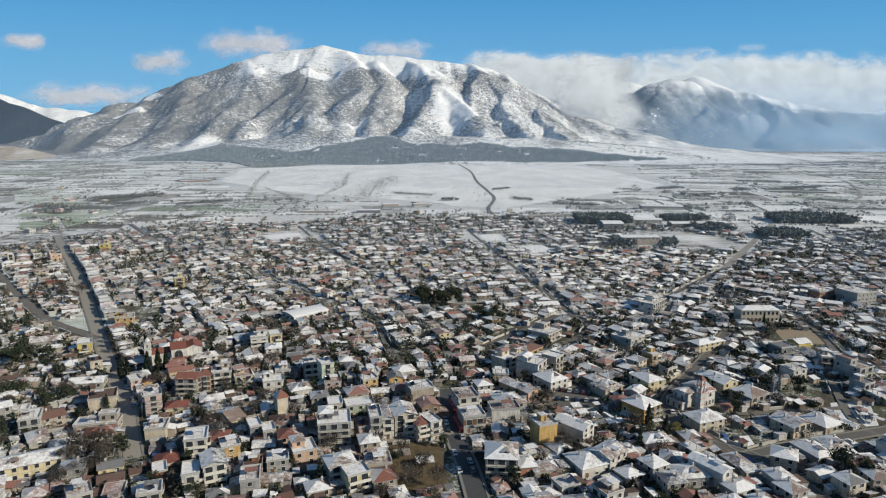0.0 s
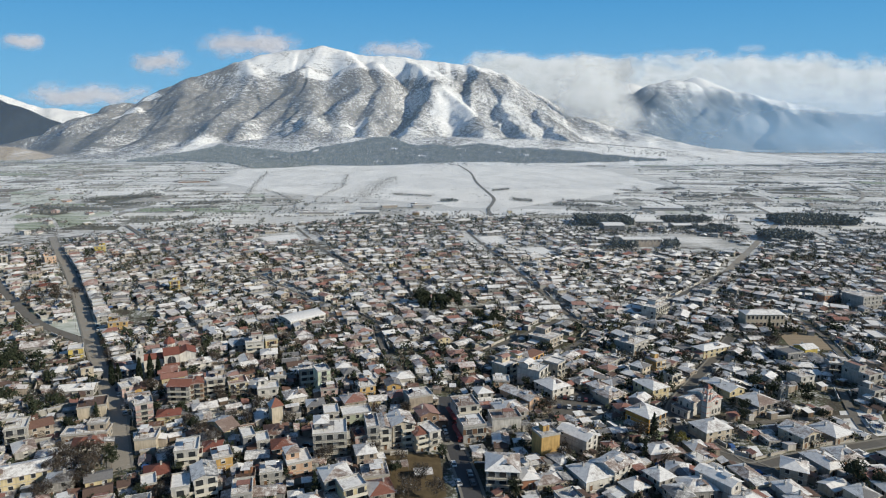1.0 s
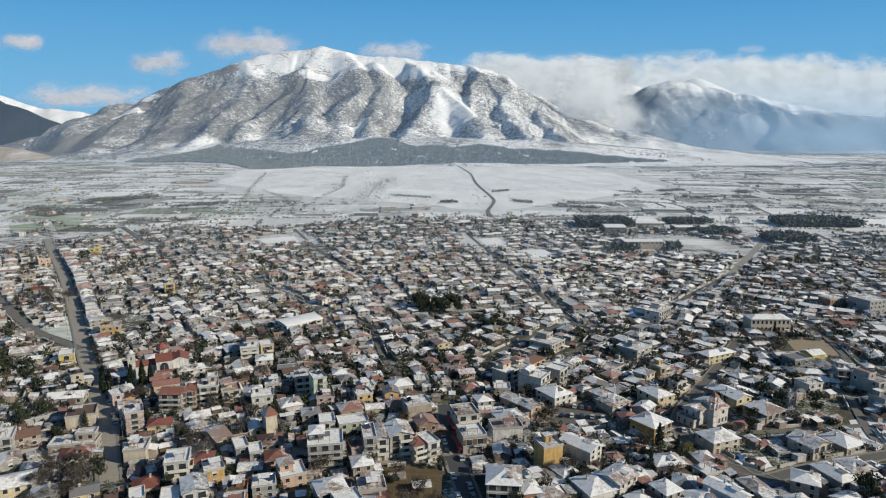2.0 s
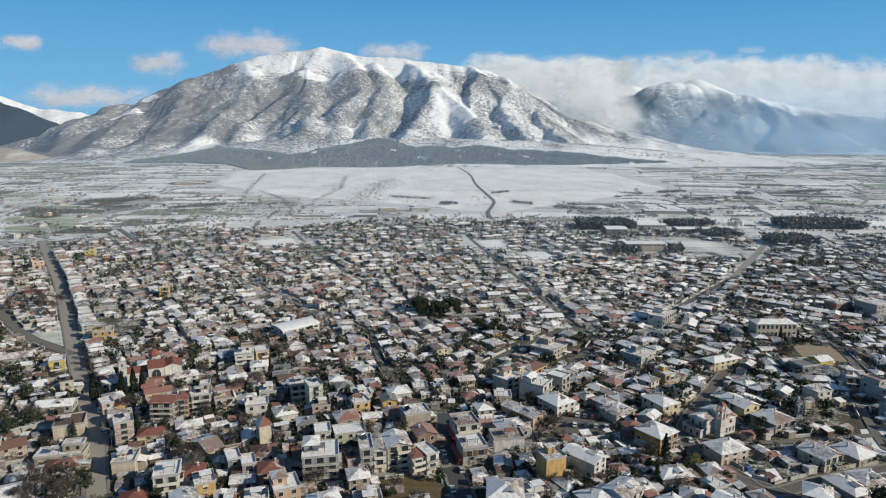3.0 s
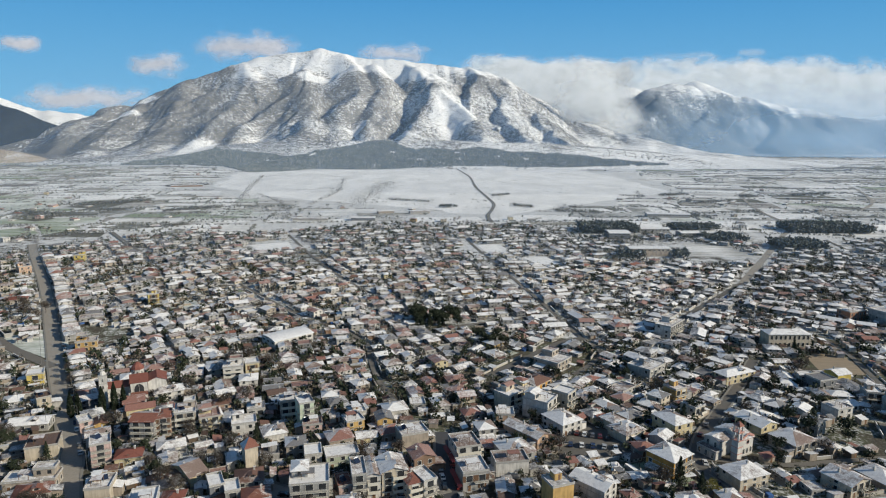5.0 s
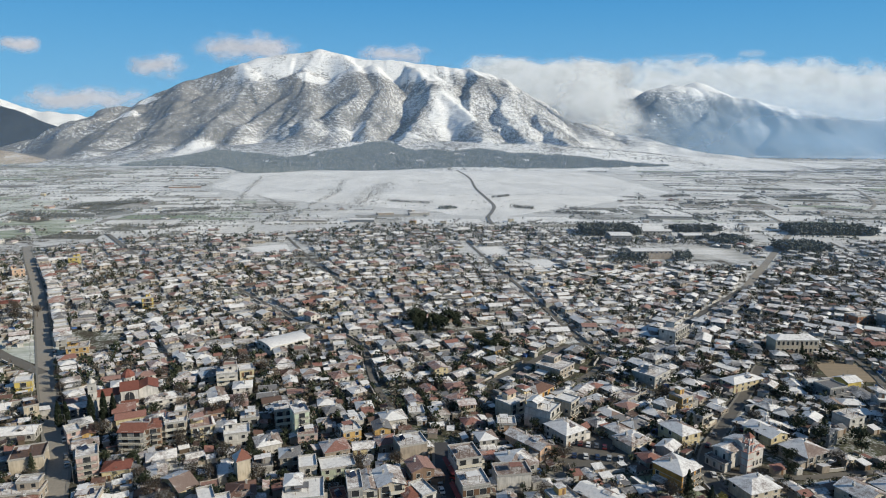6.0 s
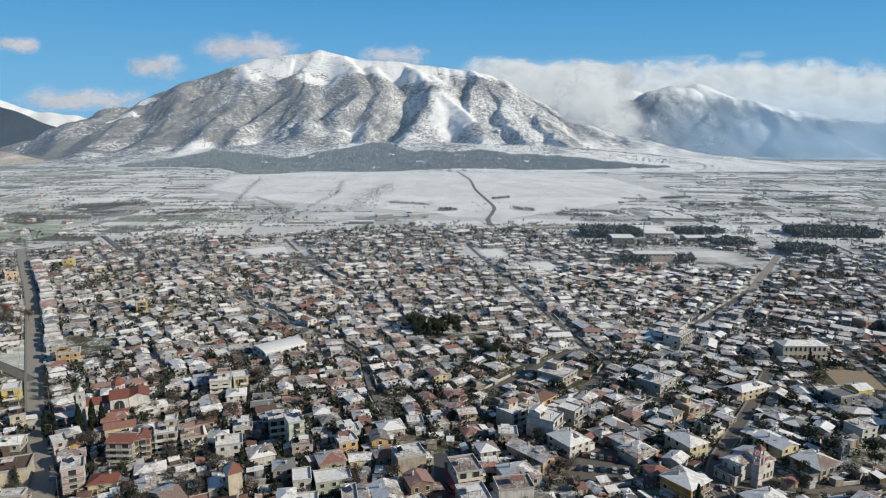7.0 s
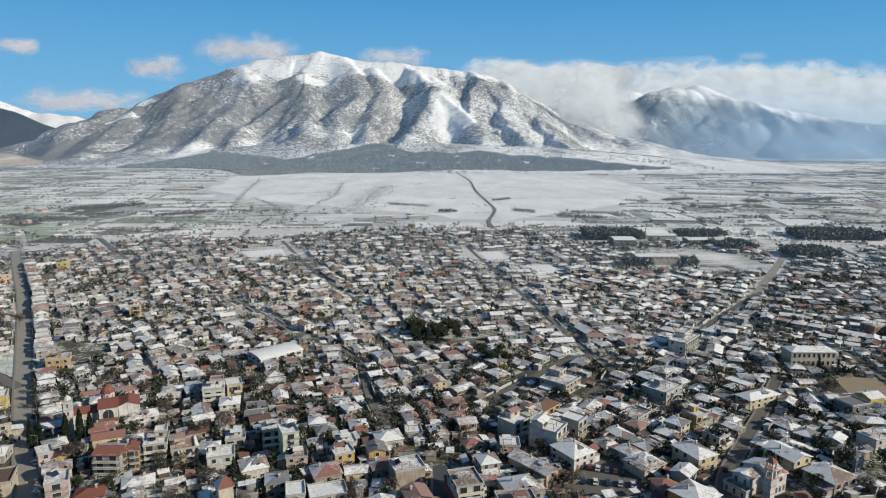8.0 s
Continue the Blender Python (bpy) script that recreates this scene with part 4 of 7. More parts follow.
def dress(name, w, d, z, n, shape, wall, cover, balconies=False, blind=False, style=None):
    """One building at the origin with its parts; the front faces -y."""
    g = Geo()
    walls_into(g, w, d, z, shape, 1 if blind else n)
    light = wall in ("white", "cream", "beige", "pale_yellow", "peach") and pick.random() < 0.6
    style = style or pick.choice(["plain"] * 17 + ["shuttered", "blinds", "blinds"])
    floor_h = z / n
    faces = ["front", "right", "left"]
    spots = []
    for face in faces:
        length = w if face == "front" else d
        for k in range(n):
            for i, s in enumerate(bays(length)):
                if blind and (face == "front" or pick.random() < 0.5):
                    continue
                if face == "left" and pick.random() < 0.75:
                    continue
                spots.append((face, k, s, i))
    root = new(name, g.mesh(name, [WALLS[wall], CONCRETE, GLASS]))
    part("roof", roof_mesh(shape, w, d, ROOFS[cover]), root, pose(0, 0, z + 0.003))
    if n == 1:
        spots = spots[:6]
    if spots:
        for face, k, s, i in spots:
            if k == 0 and face == "front" and i == 0:
                part("door", DOOR_MESH, root, facade_frame(face, w, d, s, 0.15))
                continue
            tall = balconies and face == "front" and k > 0
            window_at(root, style, 2.3 if tall else 1.3, 2.2 if tall else 1.45, facade_frame(face, w, d, s, k * floor_h + (0.15 if tall else 0.95)))
    if balconies:
        long = pick.random() < 0.7
        for k in range(1, n):
            span_w = w - 0.3 if long else w * 0.55
            a, b = balcony_parts(span_w, light)
            bal = part("balcony", a, root, facade_frame("front", w, d, 0 if long else w * 0.2, k * floor_h + 0.05))
            part("railing", b, bal)
            if d > 8.5 and pick.random() < 0.6:
                a, b = balcony_parts(d * 0.55, light)
                bal = part("balcony", a, root, facade_frame("right", w, d, -d * 0.18, k * floor_h + 0.05))
                part("railing", b, bal)
    if shape == "flat":
        for i in range(pick.choice([0, 0, 0, 1])):
            part("solar_heater", HEATER_MESH, root, pose(pick.uniform(-0.32, 0.32) * w, pick.uniform(-0.1, 0.3) * d, z + 0.22, 0, 0, pick.uniform(20, 40)))
        if w > 6 and pick.random() < 0.3:
            hut = Geo()
            hut.box(0, 0, 0, 2.6, 3.0, 2.3, 0)
            hut.box(0, 0, 2.3, 3.0, 3.4, 0.15, 1)
            hut.box(0.4, -1.5, 0, 0.8, 0.06, 1.9, 2)
            part("stair_hut", hut.mesh("stair_hut", [WALLS[wall], ROOFS["snow"], DOOR]), root, pose(pick.uniform(-0.2, 0.2) * w, d * 0.2, z + 0.22))
    if shape == "flat" and w * d > 62 and not blind and pick.random() < 0.6:
        uw, ud = w * pick.uniform(0.4, 0.62), d * pick.uniform(0.4, 0.6)
        upper = Geo()
        upper.box(0, 0, 0, uw, ud, 2.5, 0)
        up = part("upper_floor", upper.mesh("upper_floor", [WALLS[wall]]), root, pose((w - uw) / 2 * pick.choice([-0.85, 0.85]), (d - ud) / 2 * 0.8, z + 0.224))
        part("upper_roof", roof_mesh(pick.choice(["flat", "gable", "hip"]), uw, ud, ROOFS[pick.choice(["snow", "pinksnow", "tile_pink"])]), up, pose(0, 0, 2.503))
        for s in bays(uw, 2.6):
            part("window", window_mesh(1.25, 1.35)[1], up, facade_frame("front", uw, ud, s, 0.7))
    if shape != "flat":
        if w * d > 75 and pick.random() < 0.5:
            dormer = Geo()
            dormer.box(0, 0, -0.6, 2.2, 2.0, 1.7, 0)
            dm = part("dormer", dormer.mesh("dormer", [WALLS[wall]]), root, pose(w * 0.12, -d * 0.22, z + 0.3))
            part("dormer_roof", roof_mesh("gableend", 2.2, 2.0, ROOFS[cover]), dm, pose(0, 0, 1.103))
            part("window", window_mesh(1.25, 1.35)[1], dm, pose(0, -1.0, -0.35))
        rise = 0.34 * min(w, d) / 2
        part("chimney", CHIMNEY_MESH, root, pose(w * pick.choice([-0.2, 0.2]), d * 0.12, z + rise * 0.75))
    if pick.random() < 0.72 and not (blind and n > 3):
        ax, ay, ah = pick.uniform(2.6, 4.2), pick.uniform(3.0, min(5.5, d - 1)), pick.uniform(2.3, 3.0)
        side = pick.choice([-1, 1, 1])
        lean = Geo()
        lean.box(0, 0, -0.3, ax, ay, ah + 0.3, 0)
        lower = part("annex", lean.mesh("annex", [WALLS[pick.choice([wall, "light_grey", "beige"])]]), root, pose(side * (w / 2 + ax / 2 - 0.02), pick.choice([-1, 0.6]) * (d - ay) / 2 * 0.9, 0))
        lid = Geo()
        X, Y = ax / 2 + 0.25, ay / 2 + 0.25
        hi, lo = (0.75, 0.05)
        a, b = (lo, hi) if side < 0 else (hi, lo)
        lid.hull([(-X, -Y, a), (X, -Y, b), (X, Y, b), (-X, Y, a)], [(-X, -Y, a + 0.14), (X, -Y, b + 0.14), (X, Y, b + 0.14), (-X, Y, a + 0.14)], 0)
        part("annex_roof", lid.mesh("annex_roof", [ROOFS[pick.choice(["snow", "snow", "grey", "rust", "tile_pink", "tile_brown"])]]), lower, pose(0, 0, ah + 0.003))
    if shape == "flat" and w > 5 and pick.random() < 0.65:
        pw, pd = min(w, 5.5) * pick.uniform(0.5, 0.8), min(d, 6) * pick.uniform(0.4, 0.6)
        shade = Geo()
        for u in (-1, 1):
            for v in (-1, 1):
                shade.box(u * (pw / 2 - 0.1), v * (pd / 2 - 0.1), 0, 0.12, 0.12, 2.2, 1)
        shade.box(0, 0, 2.2, pw + 0.3, pd + 0.3, 0.14, 1, 0)
        part("terrace_canopy", shade.mesh("terrace_canopy", [ROOFS[pick.choice(["snow", "snow", "grey", "tile_pink"])], SHUTTER]), root, pose(pick.uniform(-0.12, 0.12) * w, -d * 0.15, z + 0.224))
    if pick.random() < 0.4:
        part("aerial", AERIAL_MESH, root, pose(w * 0.3, d * 0.3, z + (0.2 if shape == "flat" else 0.05), 0, 0, pick.uniform(0, 90)))
    return root


def title(n, wall, shape, cover, balconies=False):
    return f"{COUNT[n]} {WORDS[wall]} house with {ROOF_WORDS[cover]} {SHAPES[shape]}" + (" and balconies" if balconies else "")


def villa(x, y, turn, w, d, z, n, shape, wall, cover, balconies=False, blind=False):
    w, d, z = w * 0.9, d * 0.88, z * 0.9
    root = dress("apartment_house" if n > 2 else "house", w, d, z, n, shape, wall, cover, balconies, blind)
    root.matrix_basis = pose(x, y, 0, 0, 0, turn)
    TAKEN.append((x, y, radians(turn), w / 2, d / 2))
    return tagged(root, title(n, wall, shape, cover, balconies), "apartment house" if n > 2 else "house")


# ---- houses of the near streets ----
SHOPS = []
villa(-150.7, 146.1, 28, 43.8, 11, 6.2, 2, "gable", "pale_yellow", "snow")
villa(-161.1, 180.7, 24, 8.0, 11, 7.9, 3, "flat", "light_grey", "grey", balconies=True)
villa(-156.8, 187.1, 38, 9.3, 9, 5.3, 2, "gable", "beige", "tile_brown")
villa(-144.6, 203.6, 22, 11.6, 12, 6.6, 2, "flat", "cream", "rust", blind=True)
villa(-132.0, 176.9, 21, 12.0, 9, 3.1, 1, "hip", "white", "tile_red_thin")
villa(-136.1, 183.0, 11, 17.8, 8, 4.0, 1, "flat", "beige", "snow")
villa(-163.5, 226.2, 12, 16.1, 9, 3.5, 1, "gable", "light_grey", "snow")
villa(-170.2, 245.4, 38, 6.0, 8, 6.2, 2, "flat", "cream", "rust")
villa(-193.1, 225.2, 21, 5.3, 9, 3.5, 1, "hip", "beige", "tile_pink")
villa(-120.8, 198.2, 27, 7.2, 9, 10.1, 4, "flat", "pink", "snow", balconies=True)
villa(-110.9, 198.7, 16, 9.7, 8, 4.4, 1, "hip", "pale_yellow", "tile_red_bare")
villa(-141.0, 224.2, 39, 5.1, 8, 5.3, 2, "flat", "pink", "snow")
villa(-134.5, 225.0, 22, 5.0, 8, 4.4, 1, "gable", "ochre", "tile_brown")
villa(-112.9, 217.7, 1, 10.0, 10, 10.1, 4, "gable", "light_grey", "tile_red_thin", balconies=True)
villa(-107.5, 220.6, 21, 6.1, 10, 10.1, 4, "hip", "peach", "tile_red_thin", balconies=True)
villa(-100.6, 225.2, 18, 8.5, 11, 10.1, 4, "flat", "beige", "snow", balconies=True)
villa(-91.6, 226.0, 24, 8.7, 10, 7.5, 3, "flat", "pale_yellow", "pinksnow", balconies=True)
villa(-82.5, 167.6, 10, 7.3, 9, 6.2, 2, "hip", "white", "tile_red_bare")
villa(-89.7, 163.7, 16, 8.6, 11, 8.8, 3, "flat", "white", "snow", balconies=True)
villa(-77.2, 162.3, 26, 7.1, 9, 6.2, 2, "flat", "ochre", "snow")
villa(-77.3, 145.9, 25, 8.2, 11, 9.2, 3, "gable", "white", "grey", balconies=True)
villa(-83.8, 142.7, 19, 6.0, 10, 7.0, 2, "flat", "white", "snow", balconies=True)
villa(-97.3, 155.4, 25, 8.4, 9, 3.5, 1, "hip", "cream", "tile_red_bare")
villa(-96.4, 147.2, 26, 5.0, 8, 4.4, 1, "flat", "brick", "snow")
villa(-109.9, 176.9, 12, 8.3, 10, 5.7, 2, "flat", "cream", "snow", blind=True)
villa(-85.0, 187.9, 48, 7.0, 14, 4.8, 2, "gableend", "pale_yellow", "snow")
villa(-66.0, 194.5, 32, 5.0, 5, 10.6, 4, "pyramid", "cream", "tile_red_thin", blind=True)
villa(-93.2, 230.6, 28, 9.9, 9, 5.3, 2, "hip", "pale_yellow", "snow")
villa(-76.6, 222.6, 18, 10.3, 9, 6.2, 2, "flat", "white", "snow")
villa(-72.2, 176.6, 27, 5.0, 9, 7.0, 2, "flat", "dark_grey", "snow")
villa(-66.1, 174.3, 22, 5.0, 8, 6.2, 2, "flat", "light_grey", "snow", balconies=True)
villa(-62.7, 182.0, 17, 9.7, 10, 5.7, 2, "hip", "light_grey", "tile_brown")
villa(-57.3, 170.9, 18, 9.3, 9, 5.7, 2, "hip", "peach", "tile_red_thin")
villa(-40.8, 174.5, 10, 13.5, 13, 10.6, 4, "flat", "light_grey", "snow", balconies=True)
villa(-30.3, 177.5, 19, 5.0, 9, 6.6, 2, "flat", "pink", "tile_red_thin")
villa(-25.7, 179.2, 12, 5.0, 13, 11.0, 4, "flat", "light_grey", "snow", balconies=True)
villa(-21.3, 181.0, 12, 5.0, 13, 10.1, 3, "gable", "white", "snow", balconies=True)
villa(-14.8, 182.1, 15, 9.3, 12, 10.6, 4, "gable", "cream", "snow", balconies=True)
villa(-8.5, 178.5, 25, 5.3, 11, 7.9, 3, "hip", "cream", "tile_red_thin", balconies=True)
villa(-3.8, 179.4, 31, 5.4, 10, 7.9, 3, "flat", "white", "snow", balconies=True)
villa(-34.3, 199.4, 17, 13.1, 9, 5.3, 2, "flat", "pale_green", "snow")
villa(-44.5, 198.5, 14, 6.5, 9, 6.2, 2, "flat", "white", "snow")
villa(-63.6, 217.9, 25, 9.8, 10, 4.4, 1, "hip", "white", "snow")
villa(-53.6, 228.8, 26, 6.5, 9, 12.8, 5, "flat", "pale_green", "snow", balconies=True)
villa(-49.8, 224.2, 14, 8.2, 8, 4.8, 2, "flat", "pink", "pinksnow")
villa(-37.5, 214.1, 23, 10.4, 10, 4.4, 1, "hip", "beige", "tile_pink")
villa(-33.3, 234.5, 21, 7.5, 8, 5.3, 2, "flat", "white", "snow")
villa(-17.8, 240.1, 19, 10.9, 10, 4.4, 1, "hip", "white", "snow")
villa(-9.3, 213.7, 21, 11.7, 10, 7.0, 2, "flat", "beige", "snow", blind=True)
villa(-5.2, 195.1, 21, 8.6, 9, 7.5, 2, "gable", "brown", "pinksnow")
villa(-18.8, 218.7, 22, 8.3, 8, 4.4, 1, "hip", "beige", "tile_pink")
villa(-49.8, 159.6, 24, 9.3, 10, 6.2, 2, "flat", "peach", "snow")
villa(-57.5, 153.8, 15, 8.2, 8, 5.3, 2, "flat", "light_grey", "snow")
villa(-65.1, 150.1, 12, 6.8, 7, 5.3, 2, "flat", "brick", "rust")
villa(-34.6, 147.7, 24, 10.3, 10, 7.9, 3, "hip", "light_grey", "snow", balconies=True)
villa(-28.2, 140.7, 28, 8.5, 8, 7.9, 3, "flat", "pale_yellow", "snow", balconies=True)
villa(-22.0, 152.8, 13, 9.8, 9, 4.8, 2, "flat", "cream", "snow", blind=True)
villa(-19.4, 142.5, 19, 8.8, 10, 5.3, 2, "hip", "beige", "tile_red_thin")
villa(-63.2, 140.4, 14, 6.8, 10, 6.2, 2, "flat", "light_grey", "snow")
SHOPS.append((villa(10.6, 203.4, 16, 10.2, 12, 7.9, 3, "flat", "white", "snow", balconies=True), 10.2, 12))
SHOPS.append((villa(12.5, 186.3, 14, 10.0, 11, 7.5, 2, "flat", "light_grey", "snow", balconies=True), 9.9, 11))
villa(26.2, 192.9, 9, 13.1, 9, 7.0, 2, "flat", "white", "snow", blind=True)
villa(28.8, 202.0, 18, 12.5, 13, 6.2, 2, "hip", "light_grey", "snow")
villa(39.4, 171.9, 21, 8.5, 8, 10.6, 4, "flat", "ochre", "grey", blind=True)
villa(21.7, 153.6, -5, 12.3, 14, 8.4, 3, "hip", "light_grey", "snow", balconies=True)
villa(30.0, 152.6, 10, 6.5, 9, 4.4, 1, "hip", "brick", "snow")
villa(52.5, 178.4, 44, 8.3, 15, 7.0, 3, "gable", "white", "snow")
villa(52.4, 154.7, 23, 13.6, 13, 4.4, 1, "hip", "white", "snow")
villa(60.5, 157.6, 41, 11.5, 10, 6.2, 2, "gable", "white", "snow")
villa(84.0, 195.9, 36, 12.2, 13, 7.9, 3, "hip", "orange", "snow", balconies=True)
villa(96.2, 226.7, 26, 10.6, 14, 6.6, 2, "hip", "pale_yellow", "snow")
villa(76.1, 221.4, 31, 12.0, 11, 4.4, 2, "hip", "cream", "snow")
villa(72.7, 229.7, 33, 7.3, 9, 4.4, 1, "hip", "cream", "snow")
villa(51.5, 228.5, 33, 11.7, 14, 5.7, 2, "hip", "white", "snow")
villa(35.2, 217.6, 41, 7.0, 20, 5.7, 2, "gable", "peach", "snow")
villa(44.4, 241.2, 57, 11.2, 13, 8.8, 3, "flat", "white", "snow", balconies=True)
villa(31.8, 249.7, 43, 9.9, 10, 7.5, 3, "flat", "cream", "snow", balconies=True)
villa(38.5, 257.0, 45, 8.5, 10, 7.0, 2, "flat", "pale_yellow", "snow", balconies=True)
villa(46.2, 265.1, 47, 14.3, 10, 7.0, 2, "hip", "orange", "tile_brown", balconies=True)
villa(59.8, 297.9, 50, 15.8, 16, 5.7, 2, "flat", "beige", "snow")
villa(105.2, 288.3, 43, 17.0, 14, 6.2, 2, "flat", "light_grey", "snow")
villa(130.0, 226.0, 26, 10.4, 14, 6.2, 2, "gable", "pale_yellow", "snow")
villa(137.9, 212.8, 26, 13.5, 13, 5.3, 2, "hip", "beige", "snow", balconies=True)
villa(107.2, 187.7, 20, 13.9, 11, 5.3, 2, "hip", "cream", "snow")
villa(96.6, 174.0, 10, 7.7, 9, 3.5, 1, "hip", "pale_yellow", "snow")
villa(140.6, 184.2, 26, 11.5, 12, 5.3, 2, "gable", "cream", "snow", balconies=True)
villa(155.7, 188.1, 23, 12.0, 13, 3.5, 1, "hip", "beige", "snow")
villa(123.3, 156.3, -29, 9.0, 10, 6.2, 2, "hip", "beige", "snow")
villa(138.0, 164.2, 19, 8.4, 14, 3.5, 1, "hip", "light_grey", "snow")
villa(148.1, 169.1, 11, 10.7, 10, 3.5, 1, "hip", "white", "snow")
villa(85.2, 146.5, 7, 12.0, 10, 4.4, 1, "hip", "light_grey", "snow")
villa(93.1, 147.8, 35, 6.5, 15, 7.0, 2, "gable", "white", "snow")
villa(115.6, 144.1, 12, 8.0, 10, 4.4, 1, "hip", "white", "snow")
villa(81.4, 170.7, 10, 12.2, 9, 4.4, 1, "hip", "pink", "snow")
villa(83.6, 157.8, -22, 8.6, 10, 3.5, 1, "hip", "dark_grey", "grey")
villa(201.5, 240.8, 23, 11.1, 15, 7.9, 3, "flat", "light_grey", "snow", balconies=True)
villa(172.6, 241.3, 21, 9.9, 9, 5.3, 2, "flat", "white", "snow")
villa(182.7, 271.0, 18, 11.2, 10, 6.6, 2, "flat", "dark_grey", "grey")
villa(197.6, 281.7, 17, 9.2, 9, 5.3, 1, "gable", "yellow", "snow")
villa(146.5, 281.4, 25, 21.5, 9, 5.3, 2, "hip", "pale_yellow", "snow")
villa(140.6, 355.6, 49, 23.5, 11, 7.9, 3, "flat", "white", "snow", balconies=True)
villa(-98.9, 280.1, 16, 10.1, 10, 7.9, 3, "flat", "white", "snow", balconies=True)
villa(-92.1, 287.0, 23, 7.3, 9, 7.0, 2, "flat", "pale_yellow", "snow", balconies=True)
villa(291.1, 379.3, 21, 21.1, 18, 9.7, 3, "flat", "light_grey", "snow")
villa(272.2, 388.7, 18, 15.5, 11, 7.0, 2, "flat", "brick", "snow")
villa(-195.6, 412.5, 28, 7.7, 9, 8.8, 3, "flat", "yellow", "snow", balconies=True)
villa(-191.2, 319.8, 23, 11.6, 10, 6.2, 2, "flat", "ochre", "snow")
villa(-189.9, 272.4, 27, 7.6, 9, 6.2, 2, "flat", "yellow", "snow", balconies=True)
villa(-216.9, 284.1, 25, 17.2, 11, 3.5, 1, "gable", "light_grey", "snow", blind=True)
villa(-232.9, 297.2, 40, 9.3, 9, 4.8, 2, "hip", "cream", "snow")
villa(-290.0, 414.3, 23, 13.6, 9, 3.5, 1, "hip", "beige", "tile_red_bare")
villa(-342.9, 505.2, 48, 10.2, 9, 7.0, 2, "flat", "peach", "snow")
villa(-377.5, 498.8, 32, 5.0, 10, 7.9, 3, "flat", "cream", "snow", balconies=True)
villa(-324.2, 555.8, 19, 9.6, 10, 7.0, 2, "flat", "yellow", "snow")


villa(-130.5, 244.5, 24, 9.0, 10, 5.2, 2, "gableend", "white", "tile_pink")
villa(-125.5, 239.5, 24, 12.0, 7, 4.2, 1, "gable", "pale_yellow", "tile_pink")
villa(-120.5, 256.0, 28, 13.5, 9, 5.0, 2, "hip", "white", "snow")


# ---- churches, school, halls ----
def arch_panel(g, w, h, y, k, steps=8):
    """A round-headed panel standing at the wall, its base at z = 0."""
    pts = [(-w / 2, 0), (w / 2, 0)] + [(w / 2 * math.cos(math.pi * i / steps), h - w / 2 + w / 2 * math.sin(math.pi * i / steps)) for i in range(steps + 1)]
    g.hull([(a, y, b) for a, b in pts], [(a, y - 0.12, b) for a, b in pts], k)


def arched_window(w, h):
    g = Geo()
    arch_panel(g, w + 0.25, h + 0.12, 0.0, 0)
    arch_panel(g, w, h, -0.06, 1)
    g.box(0, -0.2, 0, 0.08, 0.06, h, 0)
    return g.mesh("arched_window", [FRAME, GLASS])


def block(name, root, x, y, z, w, d, h, wall, shape, cover, pitch=0.5):
    """A wing of a larger building: body with its own roof."""
    g = Geo()
    walls_into(g, w, d, h, shape, 1)
    body = part(name, g.mesh(name, [wall, CONCRETE]), root, pose(x, y, z))
    part("roof", roof_mesh(shape, w, d, cover), body, pose(0, 0, h + 0.003))
    return body


